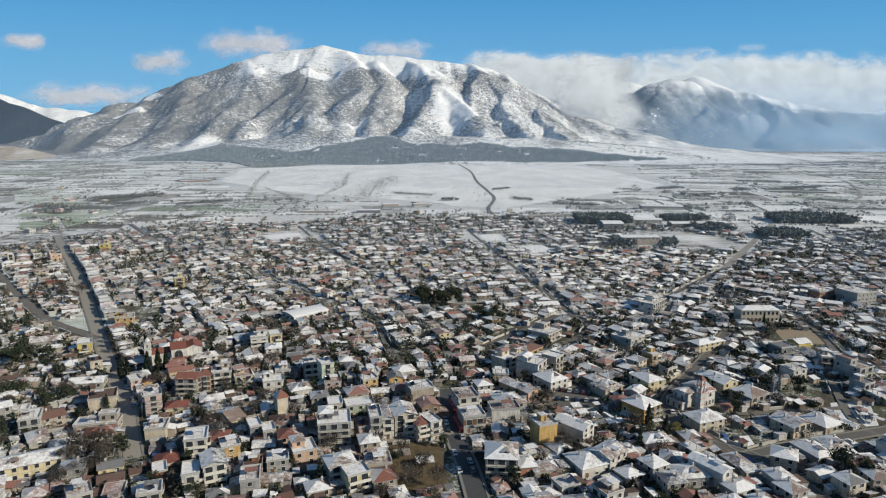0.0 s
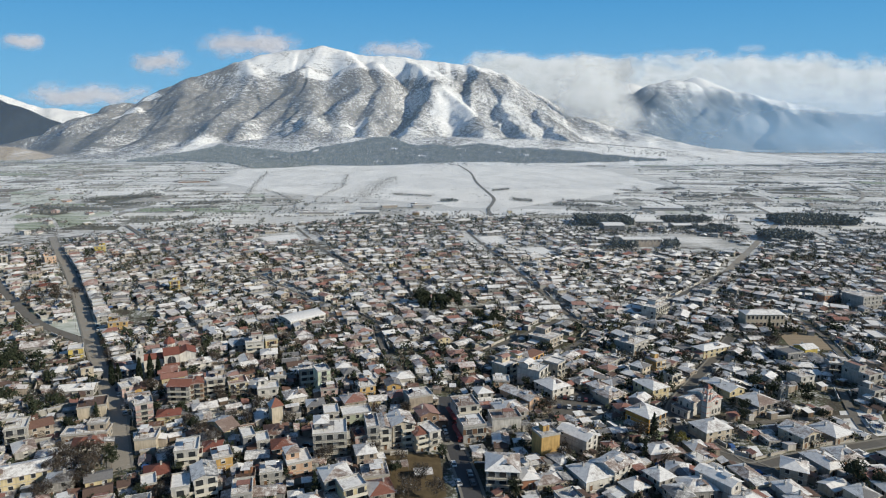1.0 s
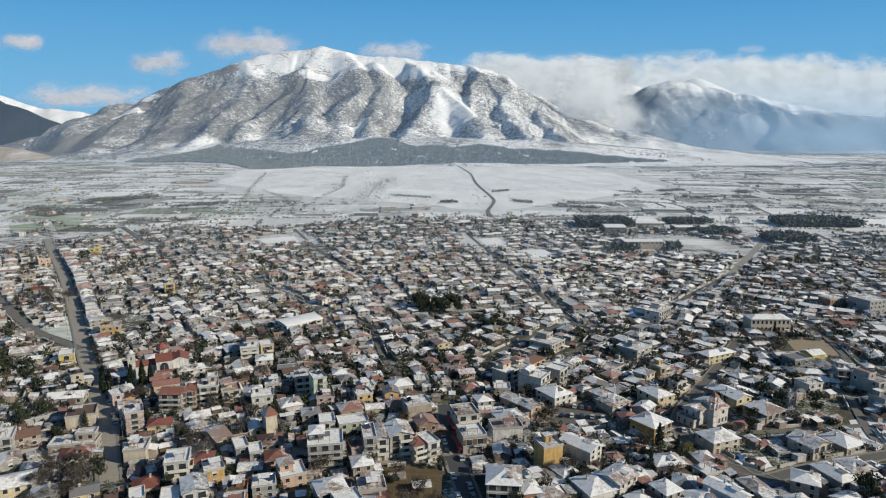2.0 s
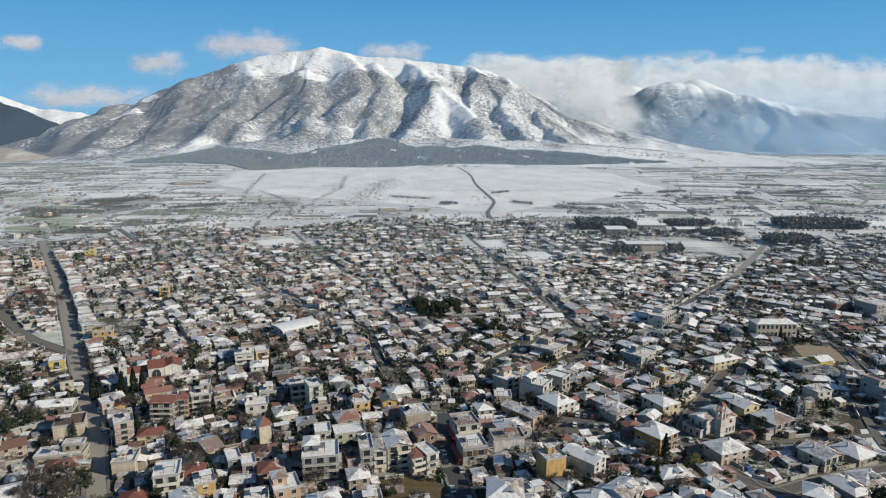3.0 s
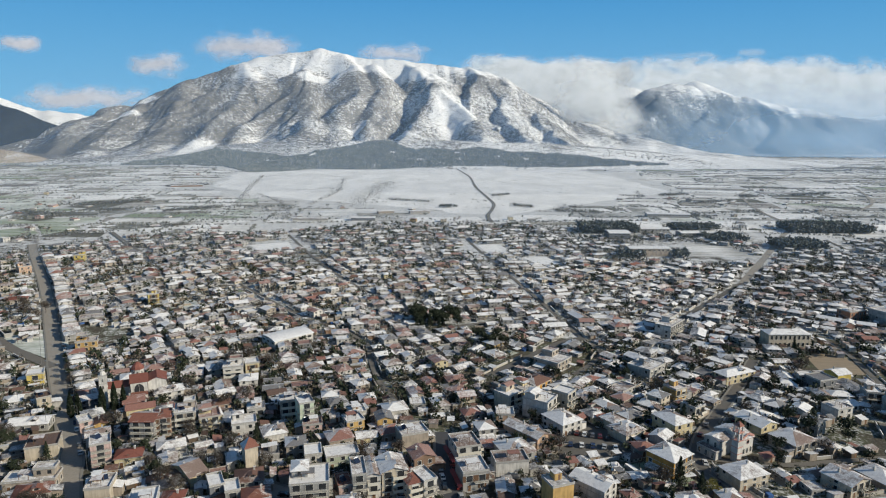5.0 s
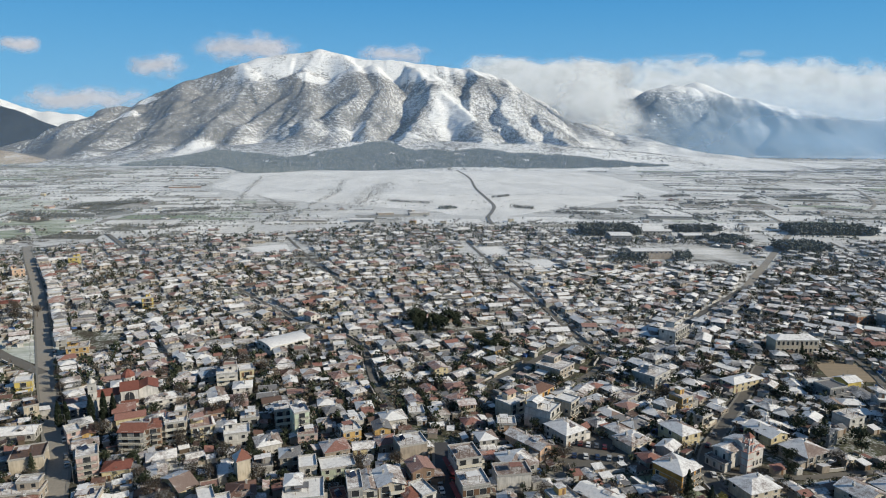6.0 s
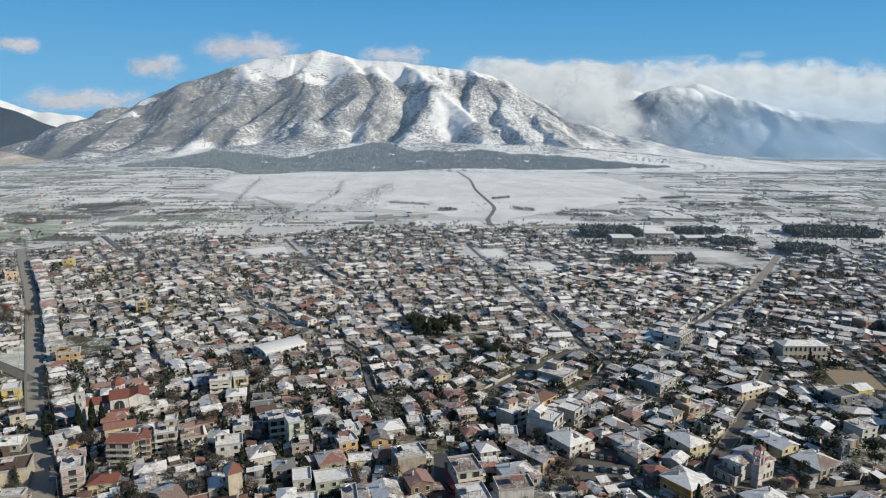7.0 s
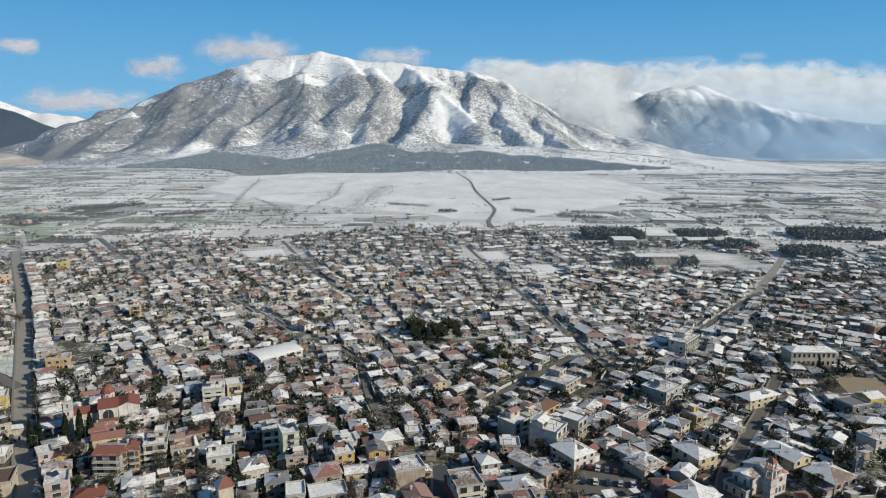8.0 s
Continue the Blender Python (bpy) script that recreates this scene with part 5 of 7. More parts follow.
def church_red():
    """White church with red tiled roofs, a corner bell tower, a drum and an arcaded porch."""
    root = new("church")
    white, red = WALLS["white"], ROOFS["tile_red_bare"]
    aw, fan, small = arched_window(1.0, 2.2), arched_window(4.6, 3.6), arched_window(0.7, 1.5)
    nave = block("nave", root, -9.5, 6.0, 0, 11.0, 9.0, 8.0, white, "gable", red)
    for s in (-3, 0, 3):
        part("window", aw, nave, pose(s, -4.5, 3.2))
    front = block("front_gable", root, 0.5, 4.5, 0, 8.0, 12.0, 10.0, white, "gableend", red)
    part("fan_window", fan, front, pose(0, -6.0, 5.6), label="large round-headed church window")
    wing = block("east_wing", root, 9.2, 6.5, 0, 9.0, 11.0, 9.0, white, "gable", red)
    for s in (-2.5, 1.5):
        part("window", aw, wing, pose(s, -5.5, 2.0))
    part("window", aw, wing, pose(4.5, 0, 3.5, 0, 0, 90))
    tower = Geo()
    tower.box(0, 0, -0.4, 3.6, 3.6, 15.2, 0)
    tw = part("bell_tower", tower.mesh("bell_tower", [white]), root, pose(-16.0, 0.5, 0))
    for z, wide, high in ((4, 3.9, 0.25), (7.6, 3.9, 0.25), (11.2, 3.9, 0.25), (14.8, 4.1, 0.3)):
        band = Geo()
        band.box(0, 0, z, wide, wide, high, 0)
        part("cornice", band.mesh("cornice", [CONCRETE]), tw)
    cap = Geo()
    ring = [(1.7 * math.cos(i * math.pi / 4), 1.7 * math.sin(i * math.pi / 4)) for i in range(8)]
    cap.hull([(*p, 0) for p in ring], [(p[0] * 0.75, p[1] * 0.75, 1.0) for p in ring], 0)
    cap.hull([(p[0] * 0.75, p[1] * 0.75, 1.0) for p in ring], [(p[0] * 0.12, p[1] * 0.12, 1.8) for p in ring], 0)
    part("cap", cap.mesh("cap", [white]), tw, pose(0, 0, 15.1))
    for z in (2.2, 5.4, 9.0, 12.3):
        for a in (0, 90, -90):
            part("belfry_opening", small, tw, pose(1.8 * math.sin(radians(a)), -1.8 * math.cos(radians(a)), z, 0, 0, a))
    drum = Geo()
    ring = [(3.1 * math.cos((i + 0.5) * math.pi / 4), 3.1 * math.sin((i + 0.5) * math.pi / 4)) for i in range(8)]
    drum.hull([(*p, 0) for p in ring], [(*p, 3.4) for p in ring], 0)
    dr = part("drum", drum.mesh("drum", [white]), root, pose(0.0, 10.5, 9.5))
    for i in range(8):
        a = i * 45
        part("drum_window", small, dr, pose(2.9 * math.sin(radians(a)), -2.9 * math.cos(radians(a)), 1.2, 0, 0, a))
    dome = Geo()
    prev = [(p[0] * 1.15, p[1] * 1.15, 0.0) for p in ring]
    for s, h in ((0.95, 1.0), (0.6, 2.2), (0.1, 3.1)):
        nxt = [(p[0] * s, p[1] * s, h) for p in ring]
        dome.hull(prev, nxt, 0)
        prev = nxt
    part("dome", dome.mesh("dome", [red]), dr, pose(0, 0, 3.4), label="eight-sided red tiled dome")
    porch = Geo()
    for x in (-3.6, -1.2, 1.2, 3.6):
        porch.box(x, 0, -0.3, 0.6, 3.0, 4.0, 0)
    for x in (-2.4, 0, 2.4):
        pts = [(x - 1.2, 5.0), (x - 1.2, 3.2)] + [(x - 0.9 * math.cos(math.pi * i / 8), 3.2 + 0.9 * math.sin(math.pi * i / 8)) for i in range(9)] + [(x + 1.2, 3.2), (x + 1.2, 5.0)]
        porch.hull([(a, -1.4, b) for a, b in pts], [(a, -1.0, b) for a, b in pts], 0)
    porch.box(0, 1.2, -0.3, 7.8, 0.3, 5.3, 0)
    part("arcade", porch.mesh("arcade", [white]), root, pose(0.5, -3.2, 0))
    canopy = Geo()
    canopy.hull([(-4.1, -1.8, 4.95), (4.1, -1.8, 4.95), (4.1, 1.6, 5.4), (-4.1, 1.6, 5.4)], [(-4.1, -1.8, 5.1), (4.1, -1.8, 5.1), (4.1, 1.6, 5.6), (-4.1, 1.6, 5.6)], 0)
    part("porch_roof", canopy.mesh("porch_roof", [ROOFS["tile_red_thin"]]), root, pose(0.5, -3.2, 0.06))
    root.matrix_basis = pose(-131.5, 251.0, 0, 0, 0, 24) @ Matrix.Diagonal((0.84, 0.86, 1.0, 1))
    TAKEN.append((-131.5, 255.0, radians(24), 15.5, 9))
    tagged(root, "white church with red tiled roofs, bell tower and dome", "church")


def church_small():
    """Cream church with a slim bell tower and stepped pink gables."""
    root = new("church")
    white = WALLS["white"]
    pinkish = plain("dusky_pink_trim", (0.45, 0.24, 0.20), 0.85)
    aw, rose = arched_window(0.9, 2.0), Geo()
    ring = [(0.9 * math.cos(i * math.pi / 6), 0.9 * math.sin(i * math.pi / 6)) for i in range(12)]
    rose.hull([(a, 0, b) for a, b in ring], [(a, -0.14, b) for a, b in ring], 1)
    rose.hull([(a * 0.75, -0.14, b * 0.75) for a, b in ring], [(a * 0.75, -0.2, b * 0.75) for a, b in ring], 0)
    nave = block("nave", root, 2.6, 6.5, 0, 7.0, 13.0, 7.0, white, "gableend", ROOFS["snow"])
    part("rose_window", rose.mesh("rose_window", [GLASS, pinkish]), nave, pose(0, -6.5, 5.6))
    for s in (-2.8, 0, 2.8):
        part("window", aw, nave, pose(s * 0.8, -6.5, 1.2))
    for s in (-4, -1):
        part("window", aw, nave, pose(3.5, s, 3.0, 0, 0, 90))
    aisle = block("aisle", root, -11.2, 7.5, 0, 3.8, 9.0, 3.2, white, "flat", ROOFS["snow"])
    for s in (-4, 0, 4):
        part("window", aw, aisle, pose(-2.0, s * 0.8, 1.0, 0, 0, -90))
    transept = block("transept", root, -1.6, 8.0, 0, 15.4, 7.0, 6.4, white, "gable", ROOFS["snow"])
    part("window", aw, transept, pose(7.7, 0, 3.5, 0, 0, 90))
    for s in (-1.8, 1.8):
        part("window", aw, transept, pose(-7.7, s, 3.6, 0, 0, -90))
    tower = Geo()
    tower.box(0, 0, -0.4, 2.9, 2.9, 9.0, 0)
    tw = part("bell_tower", tower.mesh("bell_tower", [white]), root, pose(-5.6, -0.8, 0))
    for z, wide, high in ((3.4, 3.2, 0.25), (6.0, 3.2, 0.25), (8.5, 3.2, 0.25), (11.7, 3.2, 0.5), (14.2, 2.9, 0.3)):
        band = Geo()
        band.box(0, 0, z, wide, wide, high, 0)
        part("cornice", band.mesh("cornice", [pinkish]), tw)
    for z, wide, high in ((8.7, 0.6, 3.0), (12.2, 0.5, 2.0)):
        for x in (-1.1, 1.1):
            for y in (-1.1, 1.1):
                post = Geo()
                post.box(x, y, z, wide, wide, high, 0)
                part("belfry_post", post.mesh("belfry_post", [white]), tw)
    cap = Geo()
    cap.hull([(-1.5, -1.5, 0), (1.5, -1.5, 0), (1.5, 1.5, 0), (-1.5, 1.5, 0)], [(-0.1, -0.1, 1.5), (0.1, -0.1, 1.5), (0.1, 0.1, 1.5), (-0.1, 0.1, 1.5)], 0)
    part("cap", cap.mesh("cap", [ROOFS["tile_red_thin"]]), tw, pose(0, 0, 14.5))
    bell = Geo()
    bell.tube((0, 0, 9.6), (0, 0, 10.6), 0.6, 0.25, 8)
    part("bell", bell.mesh("bell", [plain("bronze", (0.25, 0.16, 0.06), 0.4, 0.5, 0.8)]), tw)
    for sx in (-1, 1):
        step_geo = Geo()
        for i in range(4):
            step_geo.box(sx * (3.4 - i * 0.9), -6.42, 7.0 + i * 0.42, 1.0, 0.4, 0.75, 0)
        part("gable_step", step_geo.mesh("gable_step", [pinkish]), nave)
    root.matrix_basis = pose(115.4, 205.5, 0, 0, 0, 30) @ Matrix.Diagonal((0.92, 0.92, 1.0, 1))
    TAKEN.append((117.0, 213.0, radians(28), 10, 9))
    tagged(root, "white church with slim open bell tower and pink trim", "church")


def school():
    root = dress("school", 24, 10, 8.3, 2, "hip", "cream", "snow", blind=True)
    for s in range(9):
        for k, z in ((0, 1.0), (1, 5.2)):
            window_at(root, "plain", 1.3, 2.2, facade_frame("front", 24, 10, -10.4 + s * 2.6, z + 0.1))
    root.matrix_basis = pose(199.5, 334.5, 0, 0, 0, 1)
    TAKEN.append((199.5, 334.5, 0.02, 13.5, 5.5))
    tagged(root, "two-storey cream school with rows of tall windows", "school")


def hall(x, y, turn, w, d, z, wall, cover, label, windows=True):
    """A low wide hall with a shallow roof and a band of windows."""
    g = Geo()
    g.box(0, 0, -0.4, w, d, z + 0.4, 0)
    g.box(0, 0, -0.4, w + 0.12, d + 0.12, 0.8, 1)
    root = new("hall", g.mesh("hall", [wall, CONCRETE]))
    r = Geo()
    W, D = w / 2 + 0.5, d / 2 + 0.5
    h = min(1.6, d * 0.07)
    prof = [(-1.0, 0.0), (-0.75, 0.55), (-0.4, 0.9), (0, 1.05), (0.4, 0.9), (0.75, 0.55), (1.0, 0.0)]
    ring = [(a * D, b * h) for a, b in prof] + [(a * D, b * h + 0.2) for a, b in prof[::-1]]
    r.hull([(-W, a, b) for a, b in ring], [(W, a, b) for a, b in ring], 0)
    part("roof", r.mesh("roof", [cover]), root, pose(0, 0, z + 0.002))
    for face, length in (("front", w), ("right", d), ("left", d)) if windows else ():
        for s in bays(length, 4.0):
            window_at(root, "plain", 2.4, 1.2, facade_frame(face, w, d, s, z - 2.0))
    root.matrix_basis = pose(x, y, 0, 0, 0, turn)
    TAKEN.append((x, y, radians(turn), w / 2 + 1, d / 2 + 1))
    tagged(root, label, "hall")


church_red()
church_small()
school()
hall(-85.0, 334.0, 42, 24, 15, 5, WALLS["white"], ROOFS["deep"], "low white hall with a shallow snowy roof")
hall(206, 712, 0, 24, 24, 7, WALLS["dark_grey"], ROOFS["deep"], "dark sports hall with a white snowy roof")
hall(207, 606, 3, 40, 14, 8, WALLS["beige"], ROOFS["deep"], "long beige school block with a snowy roof")
hall(262, 756, 0, 36, 14, 5, WALLS["light_grey"], ROOFS["deep"], "long low grey shed with a snowy roof")
hall(300, 730, 4, 34, 16, 4.5, WALLS["light_grey"], ROOFS["deep"], "long low grey shed with a snowy roof")
hall(330, 900, -5, 60, 16, 5, WALLS["light_grey"], ROOFS["snow"], "farm shed with a snowy roof among fields")
for x, y, turn, w, d, z, wall in ((-171, 836, 2, 46, 8, 3, "light_grey"), (-101, 841, 3, 32, 12, 4, "dark_grey"), (-77, 918, 20, 24, 9, 3.5, "beige"), (-28, 921, 18, 30, 9, 3.5, "light_grey"), (-523, 1322, 20, 62, 9, 3.5, "brown"), (-540, 1352, 20, 50, 9, 3.5, "light_grey")):
    hall(x, y, turn, w, d, z, WALLS[wall], ROOFS["snow"], "long low farm shed with a snowy roof among fields", windows=False)


# ---- trees ----
def spray(g, p, size, k, r):
    """A small tuft: three crossed, uneven leaf blades."""
    for _ in range(2):
        a = Vector((r.gauss(0, 1), r.gauss(0, 1), r.gauss(0, 0.7))).normalized() * size
        b = Vector((r.gauss(0, 1), r.gauss(0, 1), r.gauss(0, 0.7))).normalized() * size * 0.7
        g.poly([p - a, p + b, p + a * r.uniform(0.7, 1.2), p - b], k)


def tree_proto(name, seed, height, shape, mat, tufts, tuft):
    """A tapered trunk with limbs, under a crown of many tufts with gaps."""
    r = random.Random(seed)
    trunk, crown = Geo(), Geo()
    lean = Vector((r.uniform(-0.05, 0.05), r.uniform(-0.05, 0.05), 1))
    top = lean * height * (0.95 if shape in ("column", "cone") else 0.6)
    trunk.tube((0, 0, -0.3), top * 0.5, height * 0.02, height * 0.014, 6)
    trunk.tube(top * 0.5, top, height * 0.014, height * 0.006, 5)
    lobes = []
    if shape in ("round", "bare"):
        for i in range(8):
            a = i * 2.4 + r.uniform(-0.4, 0.4)
            base = lean * height * r.uniform(0.28, 0.55)
            tip = base + Vector((math.cos(a) * r.uniform(0.16, 0.34), math.sin(a) * r.uniform(0.16, 0.34), r.uniform(0.15, 0.42))) * height
            trunk.tube(base, tip, height * 0.012, height * 0.004, 4)
            lobes.append((tip, height * r.uniform(0.13, 0.22)))
            if shape == "bare":
                for _ in range(4):
                    q = tip + Vector((r.uniform(-0.16, 0.16), r.uniform(-0.16, 0.16), r.uniform(0.0, 0.2))) * height
                    trunk.tube(base.lerp(tip, r.uniform(0.4, 1.0)), q, height * 0.005, height * 0.002, 3)
        lobes.append((lean * height * 0.8, height * 0.2))
    for i in range(tufts):
        if shape == "column":
            z = r.uniform(0.04, 1.0)
            rad = height * 0.115 * min(1.0, z * 6) * (1 - z ** 3) * r.uniform(0.6, 1.1)
            a = r.uniform(0, 6.28)
            p = lean * height * z + Vector((math.cos(a) * rad, math.sin(a) * rad, 0))
        elif shape == "cone":
            z = r.uniform(0.12, 1.0)
            rad = height * 0.26 * (1 - z) ** 0.8 * (0.75 + 0.35 * math.sin(z * 40)) * r.uniform(0.5, 1.1)
            a = r.uniform(0, 6.28)
            p = lean * height * z + Vector((math.cos(a) * rad, math.sin(a) * rad, -rad * 0.2))
        else:
            c, rad = r.choice(lobes)
            v = Vector((r.gauss(0, 1), r.gauss(0, 1), r.gauss(0, 0.8))).normalized() * rad * r.uniform(0.45, 1.15)
            p = c + v
        if shape == "bare":
            a = Vector((r.gauss(0, 1), r.gauss(0, 1), r.uniform(0.2, 1.5))).normalized() * tuft * 1.6
            side = Vector((r.gauss(0, 1), r.gauss(0, 1), r.gauss(0, 1))).normalized() * tuft * 0.13
            crown.poly([p - a * 0.5, p + side, p + a, p - side])
        else:
            spray(crown, p, tuft * r.uniform(0.7, 1.3), 0, r)
    return trunk.mesh("trunk", [BARK]), crown.mesh("crown", [mat])


TREES = {
    "bare": ([tree_proto("bare", s, 8.0, "bare", DARK_TWIGS, 900, 0.5) for s in (1, 2, 3)], "bare_tree", "leafless grey-brown tree with fine twigs"),
    "green": ([tree_proto("green", s, 6.5, "round", EVERGREEN, 520, 0.3) for s in (4, 5, 6)], "evergreen_tree", "dark evergreen garden tree dusted with snow"),
    "pine": ([tree_proto("pine", s, 12.0, "cone", EVERGREEN, 650, 0.42) for s in (7, 8)], "pine_tree", "tall dark green conifer dusted with snow"),
    "cypress": ([tree_proto("cypress", s, 13.0, "column", CYPRESS, 1000, 0.4) for s in (9, 10)], "cypress_tree", "slim black-green cypress tree"),
    "yellow": ([tree_proto("yellow", 12, 7.0, "round", YELLOWING, 500, 0.28)], "willow_tree", "small tree with yellow-green leaves"),
    "shrub": ([tree_proto("shrub", s, 2.8, "round", EVERGREEN, 160, 0.24) for s in (14, 15)], "shrub", "low dark evergreen shrub in a yard"),
    "brush": ([tree_proto("brush", s, 4.5, "bare", TWIGS, 300, 0.42) for s in (16, 17)], "bare_shrub", "leafless brown bush in a yard"),
}


def tree(kind, x, y, scale=1.0):
    meshes, name, label = TREES[kind]
    a, b = pick.choice(meshes)
    trunk = new(name, a)
    part("crown", b, trunk)
    trunk.matrix_basis = pose(x, y, 0, 0, 0, pick.uniform(0, 360)) @ Matrix.Diagonal((scale, scale, scale * pick.uniform(0.9, 1.1), 1))
    return tagged(trunk, label, "shrub" if "shrub" in name else "tree")


def clear_of_houses(x, y, gap=1.0):
    for cx, cy, a, hw, hd in TAKEN.cells.get((int(x // 20), int(y // 20)), ()):
        dx, dy = x - cx, y - cy
        u, v = dx * math.cos(a) + dy * math.sin(a), -dx * math.sin(a) + dy * math.cos(a)
        if abs(u) < hw + gap and abs(v) < hd + gap:
            return False
    return True


ROAD_CELLS = {}
for line, half in ROADS:
    for (x0, y0), (x1, y1) in zip(line, line[1:]):
        for i in range(int((min(x0, x1) - 16) // 20), int((max(x0, x1) + 16) // 20) + 1):
            for j in range(int((min(y0, y1) - 16) // 20), int((max(y0, y1) + 16) // 20) + 1):
                ROAD_CELLS.setdefault((i, j), []).append((x0, y0, x1 - x0, y1 - y0, half))


def road_gap(x, y):
    """Metres to the nearest road's edge; 99 where none is near."""
    best = 99.0
    for x0, y0, dx, dy, half in ROAD_CELLS.get((int(x // 20), int(y // 20)), ()):
        s = min(1, max(0, ((x - x0) * dx + (y - y0) * dy) / (dx * dx + dy * dy + 1e-9)))
        best = min(best, math.hypot(x - x0 - s * dx, y - y0 - s * dy) - half)
    return best


# ---- the rest of the town: rows of houses on lots ----
DISTRICTS = [(-330, 420, 33), (-230, 560, 33), (-200, 330, 33), (-130, 440, 36), (-110, 610, 26), (-25, 300, 22), (-60, 230, 22), (10, 200, 8), (0, 440, 16), (55, 600, 9), (50, 720, 6), (75, 420, 9), (50, 290, 44), (150, 480, 40),
             (300, 570, 54), (110, 260, 38), (190, 400, 54), (220, 290, 82), (340, 480, 76), (450, 600, 75), (190, 200, 22), (120, 160, 14), (60, 160, 18), (-50, 160, 18), (-110, 170, 26), (-170, 200, 30)]
HOUSE_KINDS = []
for wall in ("white", "cream", "pale_yellow", "beige", "light_grey", "peach", "pink", "ochre"):
    for shape, n, w, d, often in (("hip", 1, 7.8, 6.8, 3), ("hip", 2, 7.4, 7.0, 1.5), ("gable", 1, 7.8, 5.8, 1.8), ("gable", 2, 7.2, 6.2, 1.2), ("flat", 2, 7.0, 7.2, 1.0), ("hip", 1, 9.6, 6.6, 2), ("flat", 1, 7.2, 6.4, 1.2), ("flat", 3, 7.2, 8.0, 0.3)):
        weight = {"white": 5, "cream": 4, "pale_yellow": 1.6, "beige": 5, "light_grey": 6, "peach": 0.9, "pink": 0.8, "ochre": 0.5}[wall] * often
        HOUSE_KINDS.append((wall, shape, n, w, d, weight))
FAR_KINDS = []
for wall, share in (("white", 6), ("cream", 3), ("pale_yellow", 0.5), ("beige", 5), ("light_grey", 9), ("peach", 0.3), ("pink", 0.3), ("ochre", 0.1), ("dark_grey", 1.4)):
    for shape, n, w, d, often in (("hip", 1, 10.0, 8.4, 4), ("gable", 1, 10.0, 7.4, 2.5), ("hip", 1, 8.4, 8.0, 2), ("hip", 2, 9.2, 8.4, 1.4), ("gable", 2, 8.8, 7.4, 0.8), ("flat", 1, 9.0, 7.8, 1.2), ("flat", 2, 8.4, 8.2, 0.5), ("gable", 1, 15.0, 8.4, 0.9), ("flat", 1, 14.0, 8.6, 0.8)):
        FAR_KINDS.append((wall, shape, n, w, d, share * often))
SMALL_KINDS = [k for k in FAR_KINDS if k[2] == 1 and k[3] < 12]
COVERS = [("snow", 9), ("grey", 4), ("pinksnow", 5.0), ("tile_pink", 2.6), ("tile_red_thin", 0.8), ("tile_brown", 1.3), ("rust", 0.8)]
PROTOS = {}
fill = random.Random(21)


def draw_kind(x, kinds):
    wall, shape, n, w, d, _ = fill.choices(kinds, [k[5] for k in kinds])[0]
    red = (0.16 if x > 30 else 0.3) if kinds is FAR_KINDS else 0.55 if x < 40 else 0.25
    cover = fill.choices([c for c, _ in COVERS], [k * (1.0 if c in ("snow", "grey") else (1.0 if x < 30 else 0.25) if c == "pinksnow" else red) for c, k in COVERS])[0]
    if shape == "flat" and cover.startswith("tile"):
        cover = "snow"
    return wall, shape, n, w, d, cover


def lot_house(x, y, turn):
    """A house of its own on a lot."""
    wall, shape, n, w, d, cover = draw_kind(x, HOUSE_KINDS)
    z = n * 2.75 + (0.2 if n == 1 else 0)
    key = (wall, shape, n, w, d, cover)
    m = pose(x, y, 0, 0, 0, turn)
    if key not in PROTOS:
        root = dress("apartment_house" if n > 2 else "house", w, d, z, n, shape, wall, cover, balconies=shape == "flat" and n > 1)
        root.matrix_basis = m
        tagged(root, title(n, wall, shape, cover), "apartment house" if n > 2 else "house", group="houses of the town")
        PROTOS[key] = root
    else:
        copy_thing(PROTOS[key], m)
    TAKEN.append((x, y, radians(turn), w / 2, d / 2))


# houses further off, too many to count, joined into one
FAR_WALLS = list(WALLS)
FAR_ROOFS = list(ROOFS)
FAR_SLOTS = [WALLS[k] for k in FAR_WALLS] + [ROOFS[k] for k in FAR_ROOFS] + [CONCRETE, GLASS, FRAME]
FAR = Geo()
MODELS = {}


